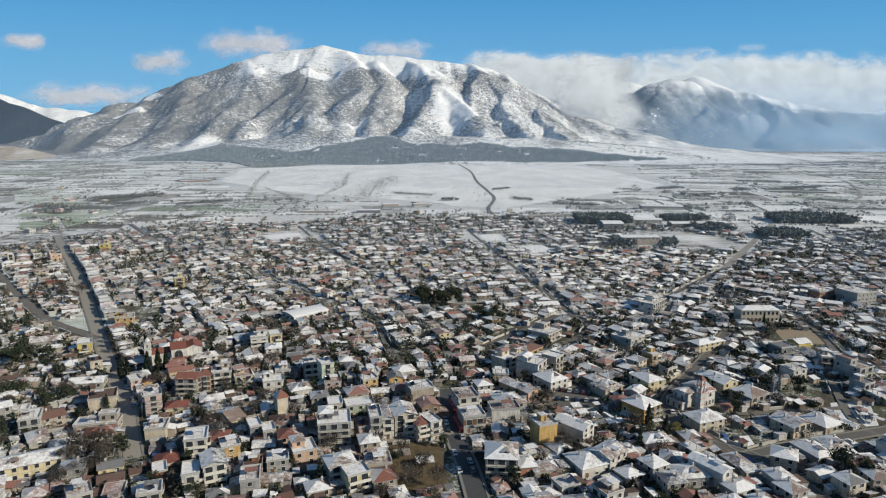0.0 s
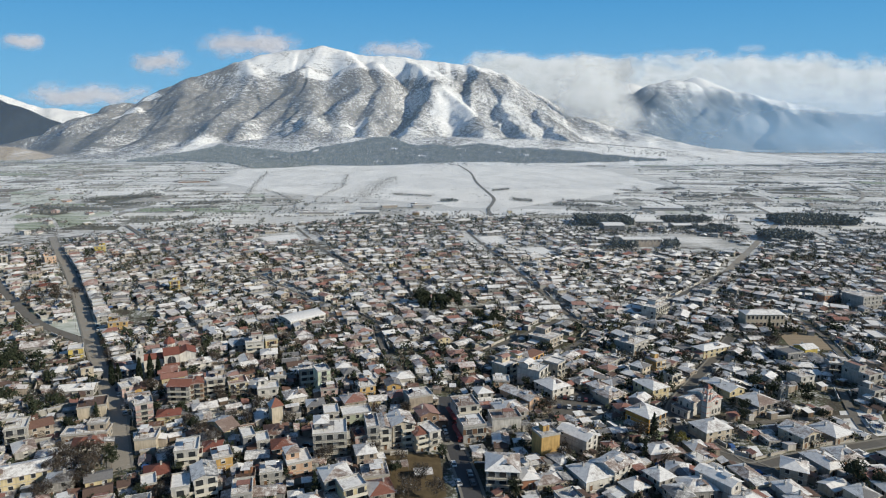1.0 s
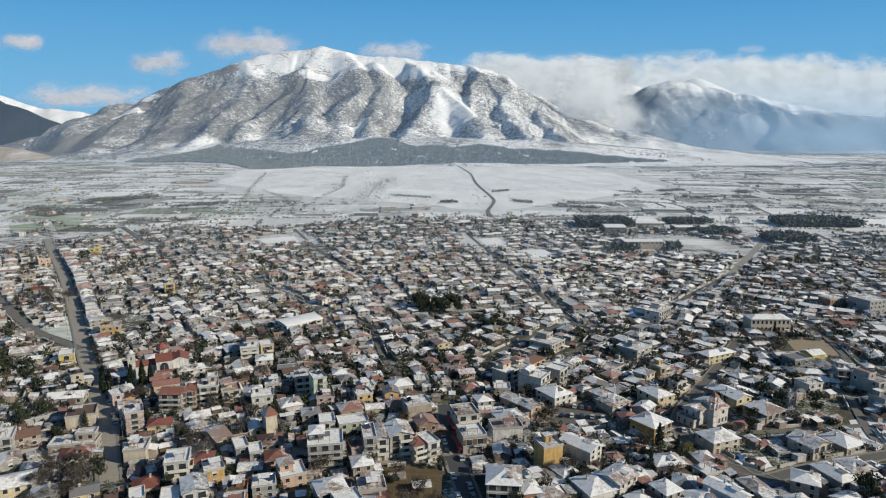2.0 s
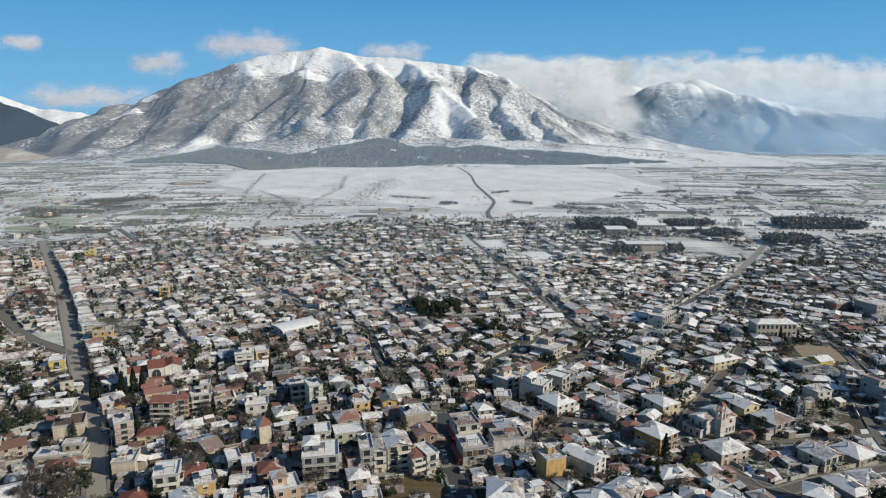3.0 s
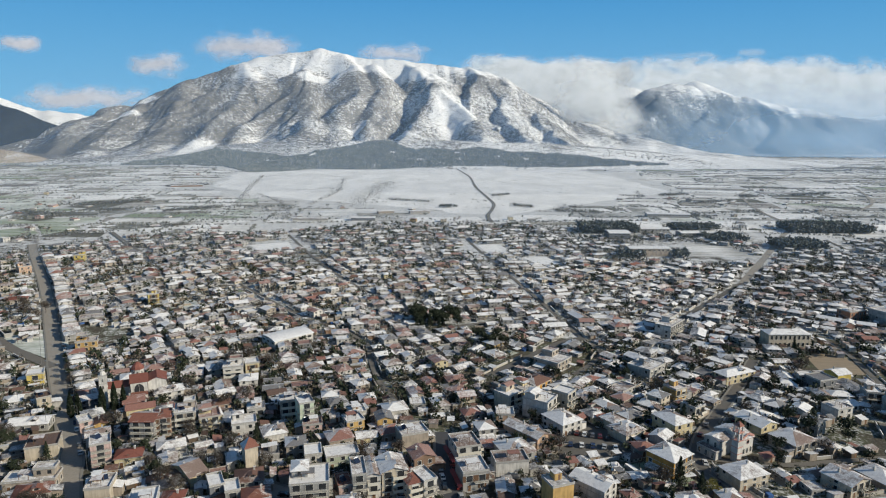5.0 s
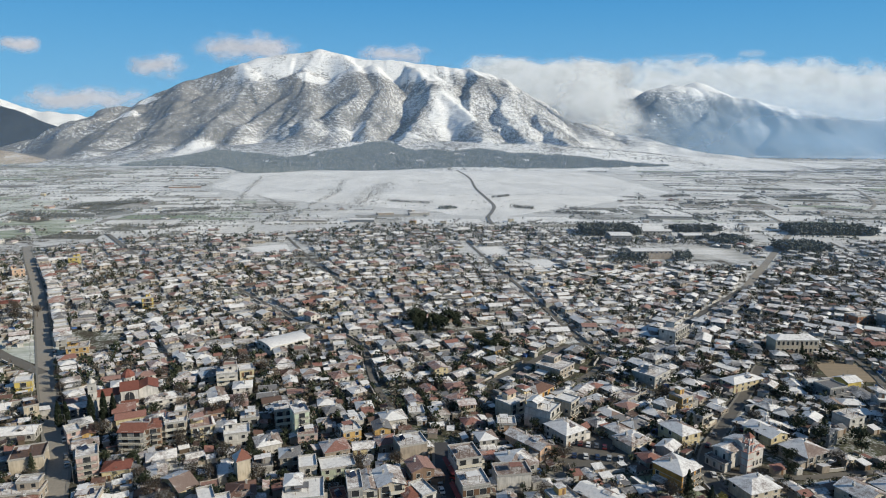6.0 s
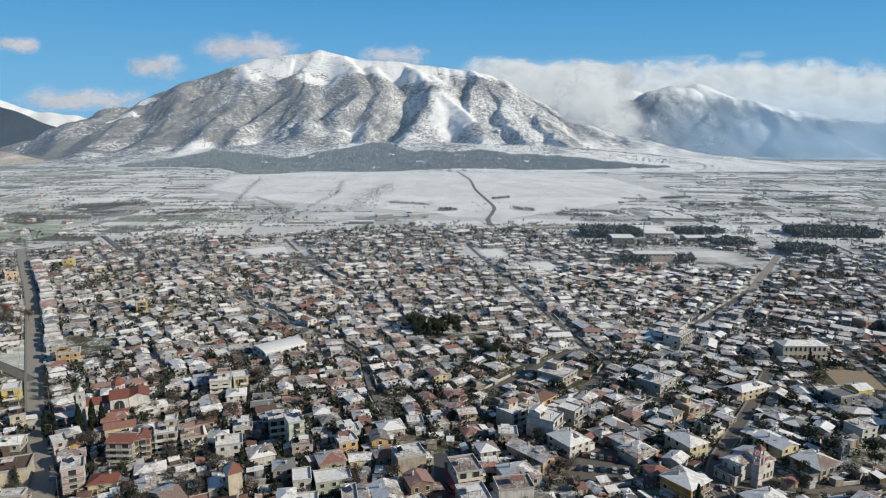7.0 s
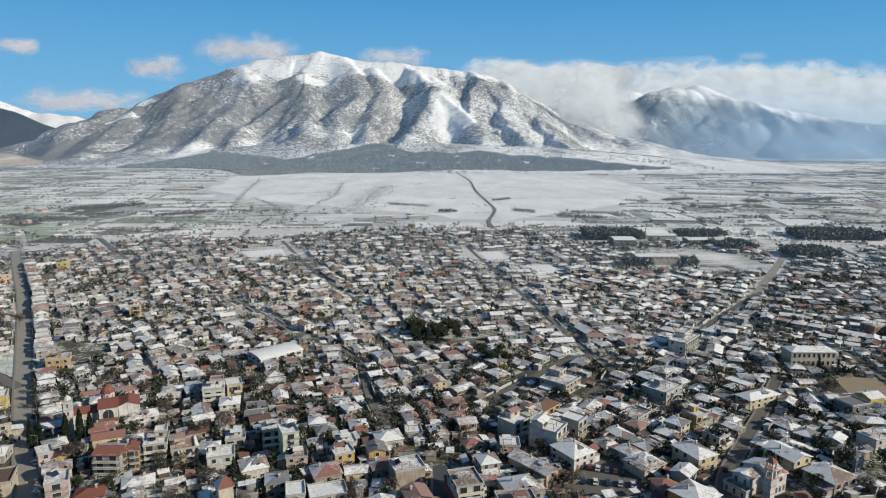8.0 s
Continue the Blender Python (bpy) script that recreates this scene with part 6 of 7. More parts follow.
def far_model(wall, shape, n, w, d, cover):
    key = (wall, shape, n, w, d, cover)
    if key not in MODELS:
        z = n * 2.6 + (0.1 if n == 1 else 0)
        g = Geo()
        conc, glass, pale = len(FAR_SLOTS) - 3, len(FAR_SLOTS) - 2, len(FAR_SLOTS) - 1
        walls_into(g, w, d, z, shape, n)
        g.k = [FAR_WALLS.index(wall) if k == 0 else conc for k in g.k]
        roof = roof_mesh(shape, w, d, ROOFS[cover])
        o = len(g.v)
        g.v += [(v.co.x, v.co.y, v.co.z + z) for v in roof.vertices]
        for p in roof.polygons:
            g.f.append(tuple(a + o for a in p.vertices))
            g.k.append(len(FAR_WALLS) + FAR_ROOFS.index(cover) if p.material_index == 0 else conc)
        bpy.data.meshes.remove(roof)
        for face, length in (("front", w), ("right", d), ("left", d)):
            for k in range(n):
                for s in bays(length, 3.0):
                    m = facade_frame(face, w, d, s, k * 2.6 + 0.9)
                    for bw, bz, bh, deep, slot in ((1.15, 0, 1.3, 0.06, glass), (1.45, -0.12, 0.12, 0.2, pale), (1.45, 1.3, 0.1, 0.12, pale)):
                        q = Geo()
                        q.box(0, 0, bz, bw, deep, bh, slot)
                        o = len(g.v)
                        g.v += [tuple(m @ Vector(p)) for p in q.v]
                        g.f += [tuple(a + o for a in f) for f in q.f]
                        g.k += q.k
        if shape != "flat":
            g.box(w * 0.2, d * 0.12, z, 0.6, 0.6, 0.42 * min(w, d) / 2 + 1.2, conc)
        MODELS[key] = (np.array(g.v), g.f, g.k)
    return MODELS[key]


def far_house(x, y, turn, small=1.0, kinds=None):
    wall, shape, n, w, d, cover = draw_kind(x, kinds or (FAR_KINDS if small == 1.0 else SMALL_KINDS))
    v, f, k = far_model(wall, shape, n, w, d, cover)
    a = radians(turn)
    c, s, size = math.cos(a), math.sin(a), fill.uniform(0.74, 1.0) * small
    o = len(FAR.v)
    FAR.v += list(zip((x + size * (v[:, 0] * c - v[:, 1] * s)).tolist(), (y + size * (v[:, 0] * s + v[:, 1] * c)).tolist(), (v[:, 2] * size * (0.86 if small == 1.0 else 1.0)).tolist()))
    FAR.f += [tuple(q + o for q in face) for face in f]
    FAR.k += k
    TAKEN.append((x, y, a, w / 2 * size, d / 2 * size))


# garden greenery further off, joined into one
LUSH = Geo()


def far_tree(x, y, h, kind, r, blades=0):
    """A small ragged tree: a stem and some thirty leaf blades round several boughs."""
    LUSH.tube((x, y, -0.2), (x, y, h * 0.6), h * 0.03, h * 0.015, 4, 2)
    boughs = [(x + r.gauss(0, 0.16) * h, y + r.gauss(0, 0.16) * h, h * r.uniform(0.4, 0.8)) for _ in range(4)]
    for _ in range(blades or (34 if kind == 0 else 26)):
        bx, by, bz = r.choice(boughs)
        p = Vector((bx + r.gauss(0, 0.13) * h, by + r.gauss(0, 0.13) * h, max(0.3, bz + r.gauss(0, 0.13) * h)))
        a = Vector((r.gauss(0, 1), r.gauss(0, 1), r.gauss(0, 1))).normalized() * h * (0.13 if kind == 0 else 0.15)
        b = Vector((r.gauss(0, 1), r.gauss(0, 1), r.gauss(0, 1))).normalized() * h * (0.10 if kind == 0 else 0.06)
        LUSH.poly([p - a, p + b, p + a, p - b], kind)


OPEN = [(-5, 157, 18), (60, 216, 17), (255, 625, 62), (-20, 156, 8), (2, 372, 17), (-205, 335, 30), (50, 630, 30), (98, 572, 22), (-170, 640, 30), (205, 300, 20), (172, 222, 16), (193, 200, 14), (120, 178, 11), (-150, 268, 6), (-148, 160, 10),
        (400, 690, 60), (480, 750, 50), (206, 748, 40), (-185, 226, 10), (-88, 250, 7), (90, 178, 5), (-118, 172, 8), (66, 310, 12), (-141, 236, 12)]
lots = []
for number, (sx, sy, deg) in enumerate(DISTRICTS):
    a = radians(deg)
    ux, uy, vx, vy = -math.sin(a), math.cos(a), math.cos(a), math.sin(a)
    for k in range(-46, 47):
        v = (k // 2) * 23.6 + (k % 2) * 10.6
        for i in range(-58, 59):
            u = i * 9.7 + (i // 9) * 5.0
            x = sx + ux * u + vx * v + fill.uniform(-2.1, 2.1)
            y = sy + uy * u + vy * v + fill.uniform(-2.1, 2.1)
            if y < 122 or abs(x) > 0.70 * (y + 62) + 14 or not inside(TOWN, x, y):
                continue
            if min(range(len(DISTRICTS)), key=lambda q: (DISTRICTS[q][0] - x) ** 2 + (DISTRICTS[q][1] - y) ** 2) != number:
                continue
            if any(math.hypot(x - ox, y - oy) < r for ox, oy, r in OPEN) or road_gap(x, y) < 4.3:
                continue
            lots.append((y, x, deg))
lots.sort()
# a close row of two-storey houses along one side of the long street
TALL_KINDS = [k for k in FAR_KINDS if k[2] == 2]
line, half = ROADS[0]
for (x0, y0), (x1, y1) in zip(line, line[1:]):
    n = math.hypot(x1 - x0, y1 - y0)
    for i in range(max(1, round(n / 9.2))):
        k = (i + 0.5) / max(1, round(n / 9.2))
        x, y = x0 + (x1 - x0) * k - (y1 - y0) / n * (half + 5.2), y0 + (y1 - y0) * k + (x1 - x0) / n * (half + 5.2)
        side = 1 if x > x0 + (x1 - x0) * k else -1
        if side < 0:
            x, y = x0 + (x1 - x0) * k + (y1 - y0) / n * (half + 5.2), y0 + (y1 - y0) * k - (x1 - x0) / n * (half + 5.2)
        if 205 < y < 570 and clear_of_houses(x, y, 4.0) and road_gap(x, y) > 3.6 and fill.random() < 0.86:
            far_house(x, y, 33 + fill.uniform(-4, 4), 1.0, TALL_KINDS)
# open plots among the houses: snowed lawns, winter grass and dug beds
PLOTS = Geo()
PLOT_SLOTS = [FIELDS["snow"], FIELDS["thin"], FIELDS["green"], FIELDS["tan"], FIELDS["dark"]]


def open_plot(x, y):
    return noise.noise(Vector((x / 36, y / 36, 4.4))) > 0.24 and y < 600 and not (y < 315 and -80 < x < 45)


def plot(x, y, deg):
    a, w, d = radians(deg + fill.uniform(-6, 6)), fill.uniform(4, 7.5), fill.uniform(3.5, 6)
    c, s, z = math.cos(a), math.sin(a), fill.uniform(0.05, 0.16)
    PLOTS.poly([(x + c * u * fill.uniform(0.8, 1.1) - s * v, y + s * u + c * v * fill.uniform(0.8, 1.1), z) for u, v in ((-w, -d), (w, -d), (w, d), (-w, d))], fill.choices(range(5), [3, 3, 2.2, 1.2, 2])[0])


singles = 0
tree_count = 0
for y, x, deg in lots:
    west_side = x < -0.6 * (y - 202) - 140 and y > 180
    if open_plot(x, y) or (west_side and fill.random() < 0.7):
        plot(x, y, deg)
    if (open_plot(x, y) and fill.random() < 0.8) or fill.random() < (0.5 if west_side else 0.13) or fill.random() < 0.75 * max(0.0, y - 560 + 0.12 * abs(x)) / 255 or not clear_of_houses(x, y, 3.4):
        if clear_of_houses(x, y, 1.8) and fill.random() < 0.7:
            if y < 300 and tree_count < 260:
                tree(fill.choice(["bare", "brush", "green", "shrub", "bare"]), x, y, fill.uniform(0.6, 1.0))
                tree_count += 1
            else:
                far_tree(x, y, fill.uniform(3, 7), fill.choice([0, 0, 1]), fill)
        continue
    turn = deg + fill.choice([-90, 0, 0]) + fill.uniform(-11, 11)
    if singles < 120:
        lot_house(x, y, turn)
        singles += 1
    else:
        far_house(x, y, turn)
# outbuildings and small houses squeezed into the gaps
for _ in range(4200):
    y = 125 + 480 * fill.random() ** 1.5
    x = fill.uniform(-1, 1) * (0.70 * (y + 62) + 10)
    if not inside(TOWN, x, y) or road_gap(x, y) < 2.6 or not clear_of_houses(x, y, 2.9):
        continue
    if any(math.hypot(x - ox, y - oy) < q - 2 for ox, oy, q in OPEN) or (open_plot(x, y) and fill.random() < 0.85) or (x < -0.6 * (y - 202) - 140 and fill.random() < 0.6):
        continue
    near = min(DISTRICTS, key=lambda q: (q[0] - x) ** 2 + (q[1] - y) ** 2)
    far_house(x, y, near[2] + fill.choice([-90, 0]) + fill.uniform(-8, 8), fill.uniform(0.56, 0.74))
# sheds, lean-tos, canopies, yard walls and tarpaulins packed between the houses
YARD = Geo()
YARD_SLOTS = [CONCRETE, WALLS["beige"], WALLS["white"], BARK, ROOFS["snow"], ROOFS["grey"], ROOFS["rust"], ROOFS["tile_pink"], ROOFS["tile_brown"], BLUE_CLOTH, TANK]


def yard_box(x, y, a, w, d, z0, z1, z2, side, top):
    """A box whose top slopes from z1 at its front to z2 at its back."""
    c, s = math.cos(a), math.sin(a)
    ring = [(x + c * u - s * v, y + s * u + c * v) for u, v in ((-w / 2, -d / 2), (w / 2, -d / 2), (w / 2, d / 2), (-w / 2, d / 2))]
    YARD.hull([(*p, z0) for p in ring], [(*p, h) for p, h in zip(ring, (z1, z1, z2, z2))], side, top)


def lean_to(x, y, a, w, d, h, side, top):
    """A yard shed with a single sloping roof and a plank door."""
    body, lid, gate = Geo(), Geo(), Geo()
    low = [(-w / 2, -d / 2), (w / 2, -d / 2), (w / 2, d / 2), (-w / 2, d / 2)]
    body.hull([(*p, -0.2) for p in low], [(*p, k) for p, k in zip(low, (h, h, h + 0.6, h + 0.6))], 0)
    wide = [(u * (1 + 0.5 / w), v * (1 + 0.5 / d)) for u, v in low]
    lid.hull([(*p, k) for p, k in zip(wide, (h - 0.05, h - 0.05, h + 0.65, h + 0.65))], [(*p, k) for p, k in zip(wide, (h + 0.09, h + 0.09, h + 0.79, h + 0.79))], 0)
    gate.box(w * 0.18, -d / 2 - 0.02, 0, 0.85, 0.06, min(1.9, h - 0.1), 0)
    root = new("shed", body.mesh("shed", [YARD_SLOTS[side]]))
    part("roof", lid.mesh("roof", [YARD_SLOTS[top]]), root)
    part("door", gate.mesh("door", [DOOR]), root)
    root.matrix_basis = pose(x, y, 0, 0, 0, math.degrees(a))
    word = ("grey concrete", "beige plastered", "white plastered", "dark plank")[side]
    cover = {4: "snow-covered", 5: "snowy grey", 6: "rusty sheet", 7: "half-snowed tile", 8: "snow-streaked brown tile"}[top]
    tagged(root, f"small {word} yard shed with {cover} lean-to roof", "shed")


sheds = 0
for _ in range(10500):
    y = 124 + 400 * fill.random() ** 1.6
    x = fill.uniform(-1, 1) * (0.70 * (y + 62) + 10)
    if not inside(TOWN, x, y) or road_gap(x, y) < 1.8 or not clear_of_houses(x, y, 1.5):
        continue
    if any(math.hypot(x - ox, y - oy) < q - 4 for ox, oy, q in OPEN[1:]) or math.hypot(x + 5, y - 157) < 18 or fill.random() < 0.2:
        continue
    near = min(DISTRICTS, key=lambda q: (q[0] - x) ** 2 + (q[1] - y) ** 2)
    a = radians(near[2] + fill.choice([0, 90, 180, -90]) + fill.uniform(-10, 10))
    sort = fill.random()
    top = fill.choices([4, 5, 6, 7, 8], [5, 3, 1.4, 1.2, 1.2])[0]
    if sort < 0.5:
        w, d, h = fill.uniform(2.0, 5.2), fill.uniform(1.8, 3.4), fill.uniform(1.7, 2.6)
        side = fill.choice([0, 1, 1, 2, 3])
        if sheds < 150 and y < 240:
            sheds += 1
            lean_to(x, y, a, w, d, h, side, top)
        else:
            yard_box(x, y, a, w, d, -0.2, h, h + 0.6, side, side)
            yard_box(x, y, a, w + 0.5, d + 0.5, h - 0.02, h + 0.12, h + 0.74, 0, top)
    elif sort < 0.64:
        w, d, h = fill.uniform(2.6, 5.0), fill.uniform(2.2, 3.4), fill.uniform(2.2, 2.9)
        for u in (-1, 1):
            for v in (-1, 1):
                px, py = u * (w / 2 - 0.15), v * (d / 2 - 0.15)
                yard_box(x + math.cos(a) * px - math.sin(a) * py, y + math.sin(a) * px + math.cos(a) * py, a, 0.12, 0.12, -0.1, h, h, 3, 3)
        yard_box(x, y, a, w, d, h, h + 0.1, h + 0.1, 0, top)
    elif sort < 0.86:
        w = fill.uniform(4.0, 9.0)
        h = fill.uniform(0.9, 1.8)
        if all(clear_of_houses(x + math.cos(a) * w * k, y + math.sin(a) * w * k, 0.3) and road_gap(x + math.cos(a) * w * k, y + math.sin(a) * w * k) > 0.5 for k in (-0.5, 0.5)):
            yard_box(x, y, a, w, 0.22, -0.2, h, h, fill.choice([0, 1, 1, 2]), 4)
    elif sort < 0.95:
        yard_box(x, y, a, fill.uniform(0.8, 2.4), fill.uniform(0.7, 1.6), -0.1, fill.uniform(0.6, 1.3), fill.uniform(0.6, 1.3), fill.choice([3, 0, 10]), fill.choice([3, 5, 4]))
    else:
        yard_box(x, y, a, fill.uniform(1.5, 3.6), fill.uniform(1.4, 2.6), -0.1, fill.uniform(0.5, 1.6), fill.uniform(0.8, 1.9), 9, 9)
    if sort < 0.64:
        TAKEN.append((x, y, a, w / 2, d / 2))
for y, x, deg in lots:
    for _ in range(4):
        if fill.random() < 0.62:
            tx, ty = x + fill.uniform(-8, 8), y + fill.uniform(-8, 8)
            if clear_of_houses(tx, ty, 0.7) and road_gap(tx, ty) > 0.8:
                if y < 300 and tree_count < 260:
                    tree(fill.choice(["bare", "brush", "green", "green", "shrub", "shrub", "pine"]), tx, ty, fill.uniform(0.5, 0.9))
                    tree_count += 1
                else:
                    far_tree(tx, ty, fill.uniform(2.2, 7.5 if y < 330 else 5.5), fill.choice([0, 0, 1] if y < 330 else [0, 1, 3]), fill)
for y, x, deg in lots:
    # extra trees on the right, added to darken it like cloud shadow
    for _ in range(14 if y < 330 else 9 if x > 0.3 * y else 5):
        tx, ty = x + fill.uniform(-9, 9), y + fill.uniform(-9, 9)
        if clear_of_houses(tx, ty, 0.4) and road_gap(tx, ty) > 0.6 and not any(math.hypot(tx - ox, ty - oy) < q - 3 for ox, oy, q in OPEN[:2]):
            far_tree(tx, ty, fill.uniform(1.2, 4.6 if y < 330 else 4.2), fill.choice([0, 0, 1, 4] if y < 330 else [0, 1, 1, 3, 4]), fill)

# scattered farmsteads, hedges and thickets where the town thins out into fields
for _ in range(190):
    y = fill.uniform(570, 1150)
    x = fill.uniform(-1, 1) * (0.70 * (y + 62))
    if inside(TOWN, x, y) or inside(SNOWFIELD, x, y) or road_gap(x, y) < 6 or not clear_of_houses(x, y, 7) or fill.random() < (y - 570) / 700:
        continue
    far_house(x, y, fill.uniform(-20, 20) + fill.choice([0, -90]))
    for _ in range(5):
        far_tree(x + fill.gauss(0, 13), y + fill.gauss(0, 13) + 6, fill.uniform(2.5, 6), fill.choice([0, 1, 1]), fill)
# hedgerows, most of them lying across the view along the field edges
for _ in range(230):
    y = 600 + 1100 * fill.random() ** 1.5
    x = fill.uniform(-1, 1) * (0.70 * (y + 62))
    a = radians(fill.choice([fill.gauss(3, 6), fill.gauss(3, 6), fill.gauss(3, 6), fill.gauss(80, 14)]) + (8 if x < 0 else -6))
    kind, high = fill.choice([0, 3, 3, 1]), fill.uniform(1.4, 3.4)
    for i in range(fill.randint(12, 55)):
        tx, ty = x + math.cos(a) * i * 2.0 + fill.gauss(0, 0.8), y + math.sin(a) * i * 2.0 + fill.gauss(0, 0.8)
        if inside(TOWN, tx, ty) or inside(SNOWFIELD, tx, ty) or road_gap(tx, ty) < 3 or not clear_of_houses(tx, ty, 2) or fill.random() < 0.12:
            continue
        far_tree(tx, ty, high * fill.uniform(0.7, 1.4), kind, fill, 9)
# orchards, thickets and tree belts: from one end to the other, and how deep
BELTS = [(-438, 683, -376, 710, 12), (-569, 961, -480, 1031, 43), (-596, 877, -514, 834, 33), (-398, 902, -336, 961, 27), (-340, 756, -314, 777, 21), (-520, 1072, -503, 1073, 20), (-566, 1312, -495, 1361, 23), (-492, 910, -448, 940, 11),
         (178, 944, 243, 927, 30), (352, 901, 392, 879, 28), (574, 1182, 609, 1196, 40), (99, 1167, 135, 1202, 18), (122, 1014, 151, 993, 28), (295, 773, 321, 775, 24), (326, 784, 353, 786, 24)]
BELTS += [(-111, 850, -84, 862, 10), (-85, 1094, -16, 1063, 14), (427, 1203, 486, 1230, 28), (446, 1087, 516, 1110, 18), (349, 1197, 386, 1179, 14), (622, 1031, 684, 1011, 16), (688, 1223, 798, 1278, 20), (462, 968, 500, 956, 14), (-528, 742, -499, 762, 12), (-470, 656, -437, 672, 13)]
for x0, y0, x1, y1, deep in BELTS:
    n = math.hypot(x1 - x0, y1 - y0)
    for _ in range(int(n * deep / 7.0)):
        k, q = fill.random(), fill.random()
        far_tree(x0 + (x1 - x0) * k + fill.gauss(0, 2), y0 + (y1 - y0) * k + deep * q, fill.uniform(2.6, 5.2), fill.choice([4, 4, 3]), fill, 14)
# bare thickets on the meadow's slope
for _ in range(1100):
    k = fill.random()
    far_tree(-140 + 22 * k + fill.gauss(0, 16), 1010 + 480 * k + fill.gauss(0, 24), fill.uniform(1.6, 3.8), fill.choice([3, 4]), fill, 10)
# sparse shrubs along the tracks of the snow meadow
for line in MEADOW_TRACKS:
    for (x0, y0), (x1, y1) in zip(line, line[1:]):
        for _ in range(int(math.hypot(x1 - x0, y1 - y0) / 1.8)):
            k = fill.random()
            far_tree(x0 + (x1 - x0) * k + fill.gauss(0, 4), y0 + (y1 - y0) * k + fill.gauss(0, 6), fill.uniform(1.4, 4.0), fill.choice([3, 4, 4]), fill, 10)


# ---- trees that stand out ----
for x, y in ((-141.5, 239.0), (-137.0, 240.5), (-133.5, 241.5), (-152.5, 235.0), (-150.0, 236.5)):
    tree("cypress", x, y, pick.uniform(0.85, 1.0))
for i in range(30):
    tree("green" if i % 3 else "pine", -15 + 30 * pick.random(), 358 + 24 * pick.random(), pick.uniform(1.0, 1.7) if i % 3 else pick.uniform(0.6, 0.95))
for i in range(12):
    tree("green", 18 + 22 * pick.random(), 326 + 16 * pick.random(), pick.uniform(0.8, 1.2))
for x, y, s in ((-215, 257, 1.6), (-208, 253, 1.5), (-201, 258, 1.4), (-211, 248, 1.4), (-219, 250, 1.5), (-183, 238, 1.0), (-187, 214, 1.3), (-192, 210, 1.2), (-164, 208, 1.1), (-168, 204, 1.0), (-160, 180, 0.9), (-145, 188, 0.9), (-97, 188, 1.0), (-109, 206, 0.9)):
    tree("green", x, y, s)
for x, y, s in ((-134, 163, 1.1), (-128, 158, 1.2), (-131, 152, 1.1), (-124, 166, 1.1), (-118, 150, 1.2), (-127, 140, 1.0), (-101, 224, 1.0), (-97, 219, 1.0), (-125, 252, 0.8), (-120, 158, 1.2), (-122, 146, 1.0), (-85, 176, 1.0), (-92, 182, 1.0), (-78, 195, 0.9), (-72, 205, 0.9), (-84, 250, 1.0), (-92, 246, 1.0),
                (-6, 148, 1.1), (-10, 142, 1.2), (-1, 142, 1.0), (-14, 165, 0.8), (-24, 168, 0.8), (-33, 172, 0.7), (-272, 392, 1.3), (-262, 378, 1.3), (-256, 390, 1.2), (-280, 375, 1.2), (-250, 370, 1.1), (-98, 300, 1.2), (-104, 296, 1.1), (45, 165, 0.9), (50, 160, 0.7)):
    tree("bare", x, y, s)
for x, y, s in ((135, 295, 1.0), (131, 303, 1.0), (141, 299, 0.9), (125, 300, 0.9), (180, 297, 1.1), (178, 287, 1.0), (186, 292, 1.0), (156, 239, 0.9), (133, 241, 0.9)):
    if clear_of_houses(x, y, 0.3):
        tree("bare", x, y, s)
for x, y, s in ((160, 269, 1.0), (115, 249, 1.2), (97, 248, 1.0), (125, 209, 0.9), (130, 209, 1.0), (164, 221, 1.3), (169, 248, 1.1), (169, 239, 1.0)):
    if clear_of_houses(x, y, 0.3):
        tree("green", x, y, s)
for k in range(11):
    x, y = -141.5 - 5.1 * k, 222 + 8.0 * k
    if road_gap(x, y) > 0.2 and clear_of_houses(x, y, 0.4):
        tree(pick.choice(["bare", "green", "green"]), x, y, pick.uniform(0.55, 0.8))
for x, y, s in ((-119, 166, 1.0), (-116, 161, 1.0), (-122, 160, 1.0)):
    tree("green", x, y, s)
tree("yellow", 92.5, 178.5, 0.95)
tree("pine", 101, 229, 0.9)
tree("pine", 199, 323, 0.7)
tree("pine", 209, 323, 0.6)
for x, y, s in ((-15, 157, 0.9), (1, 170, 0.8), (145, 231, 1.3), (150, 224, 1.2), (110, 240, 1.2), (-72, 182, 1.0), (162, 216, 1.0), (-64, 206, 0.9), (140, 150, 1.5), (147, 146, 1.4), (126, 200, 0.9)):
    tree("green", x, y, s)


# ---- cars ----
def car_proto(colour):
    paint, t, b = fresh("car_paint", 0.3, 0.5)
    feed(t, b.inputs["Base Color"], blend(t, step(t, noise_of(t, position(t), 1.2), 0.5, 0.7), colour, darker(colour, 0.8)))
    b.inputs["Coat Weight"].default_value = 0.5
    body = Geo()
    prof = [(-2.1, 0.35), (2.1, 0.35), (2.15, 0.75), (1.1, 0.95), (-1.9, 1.0), (-2.15, 0.8)]
    body.hull([(x, -0.85, z) for x, z in prof], [(x, 0.85, z) for x, z in prof], 0)
    cabin = Geo()
    cabin.hull([(-1.75, -0.78, 0.96), (0.95, -0.78, 0.96), (0.95, 0.78, 0.96), (-1.75, 0.78, 0.96)], [(-1.3, -0.65, 1.45), (0.25, -0.65, 1.45), (0.25, 0.65, 1.45), (-1.3, 0.65, 1.45)], 0, 1)
    wheel = Geo()
    wheel.tube((0, -0.11, 0), (0, 0.11, 0), 0.32, 0.32, 10)
    return body.mesh("body", [paint]), cabin.mesh("cabin", [GLASS, paint]), wheel.mesh("wheel", [TYRE])


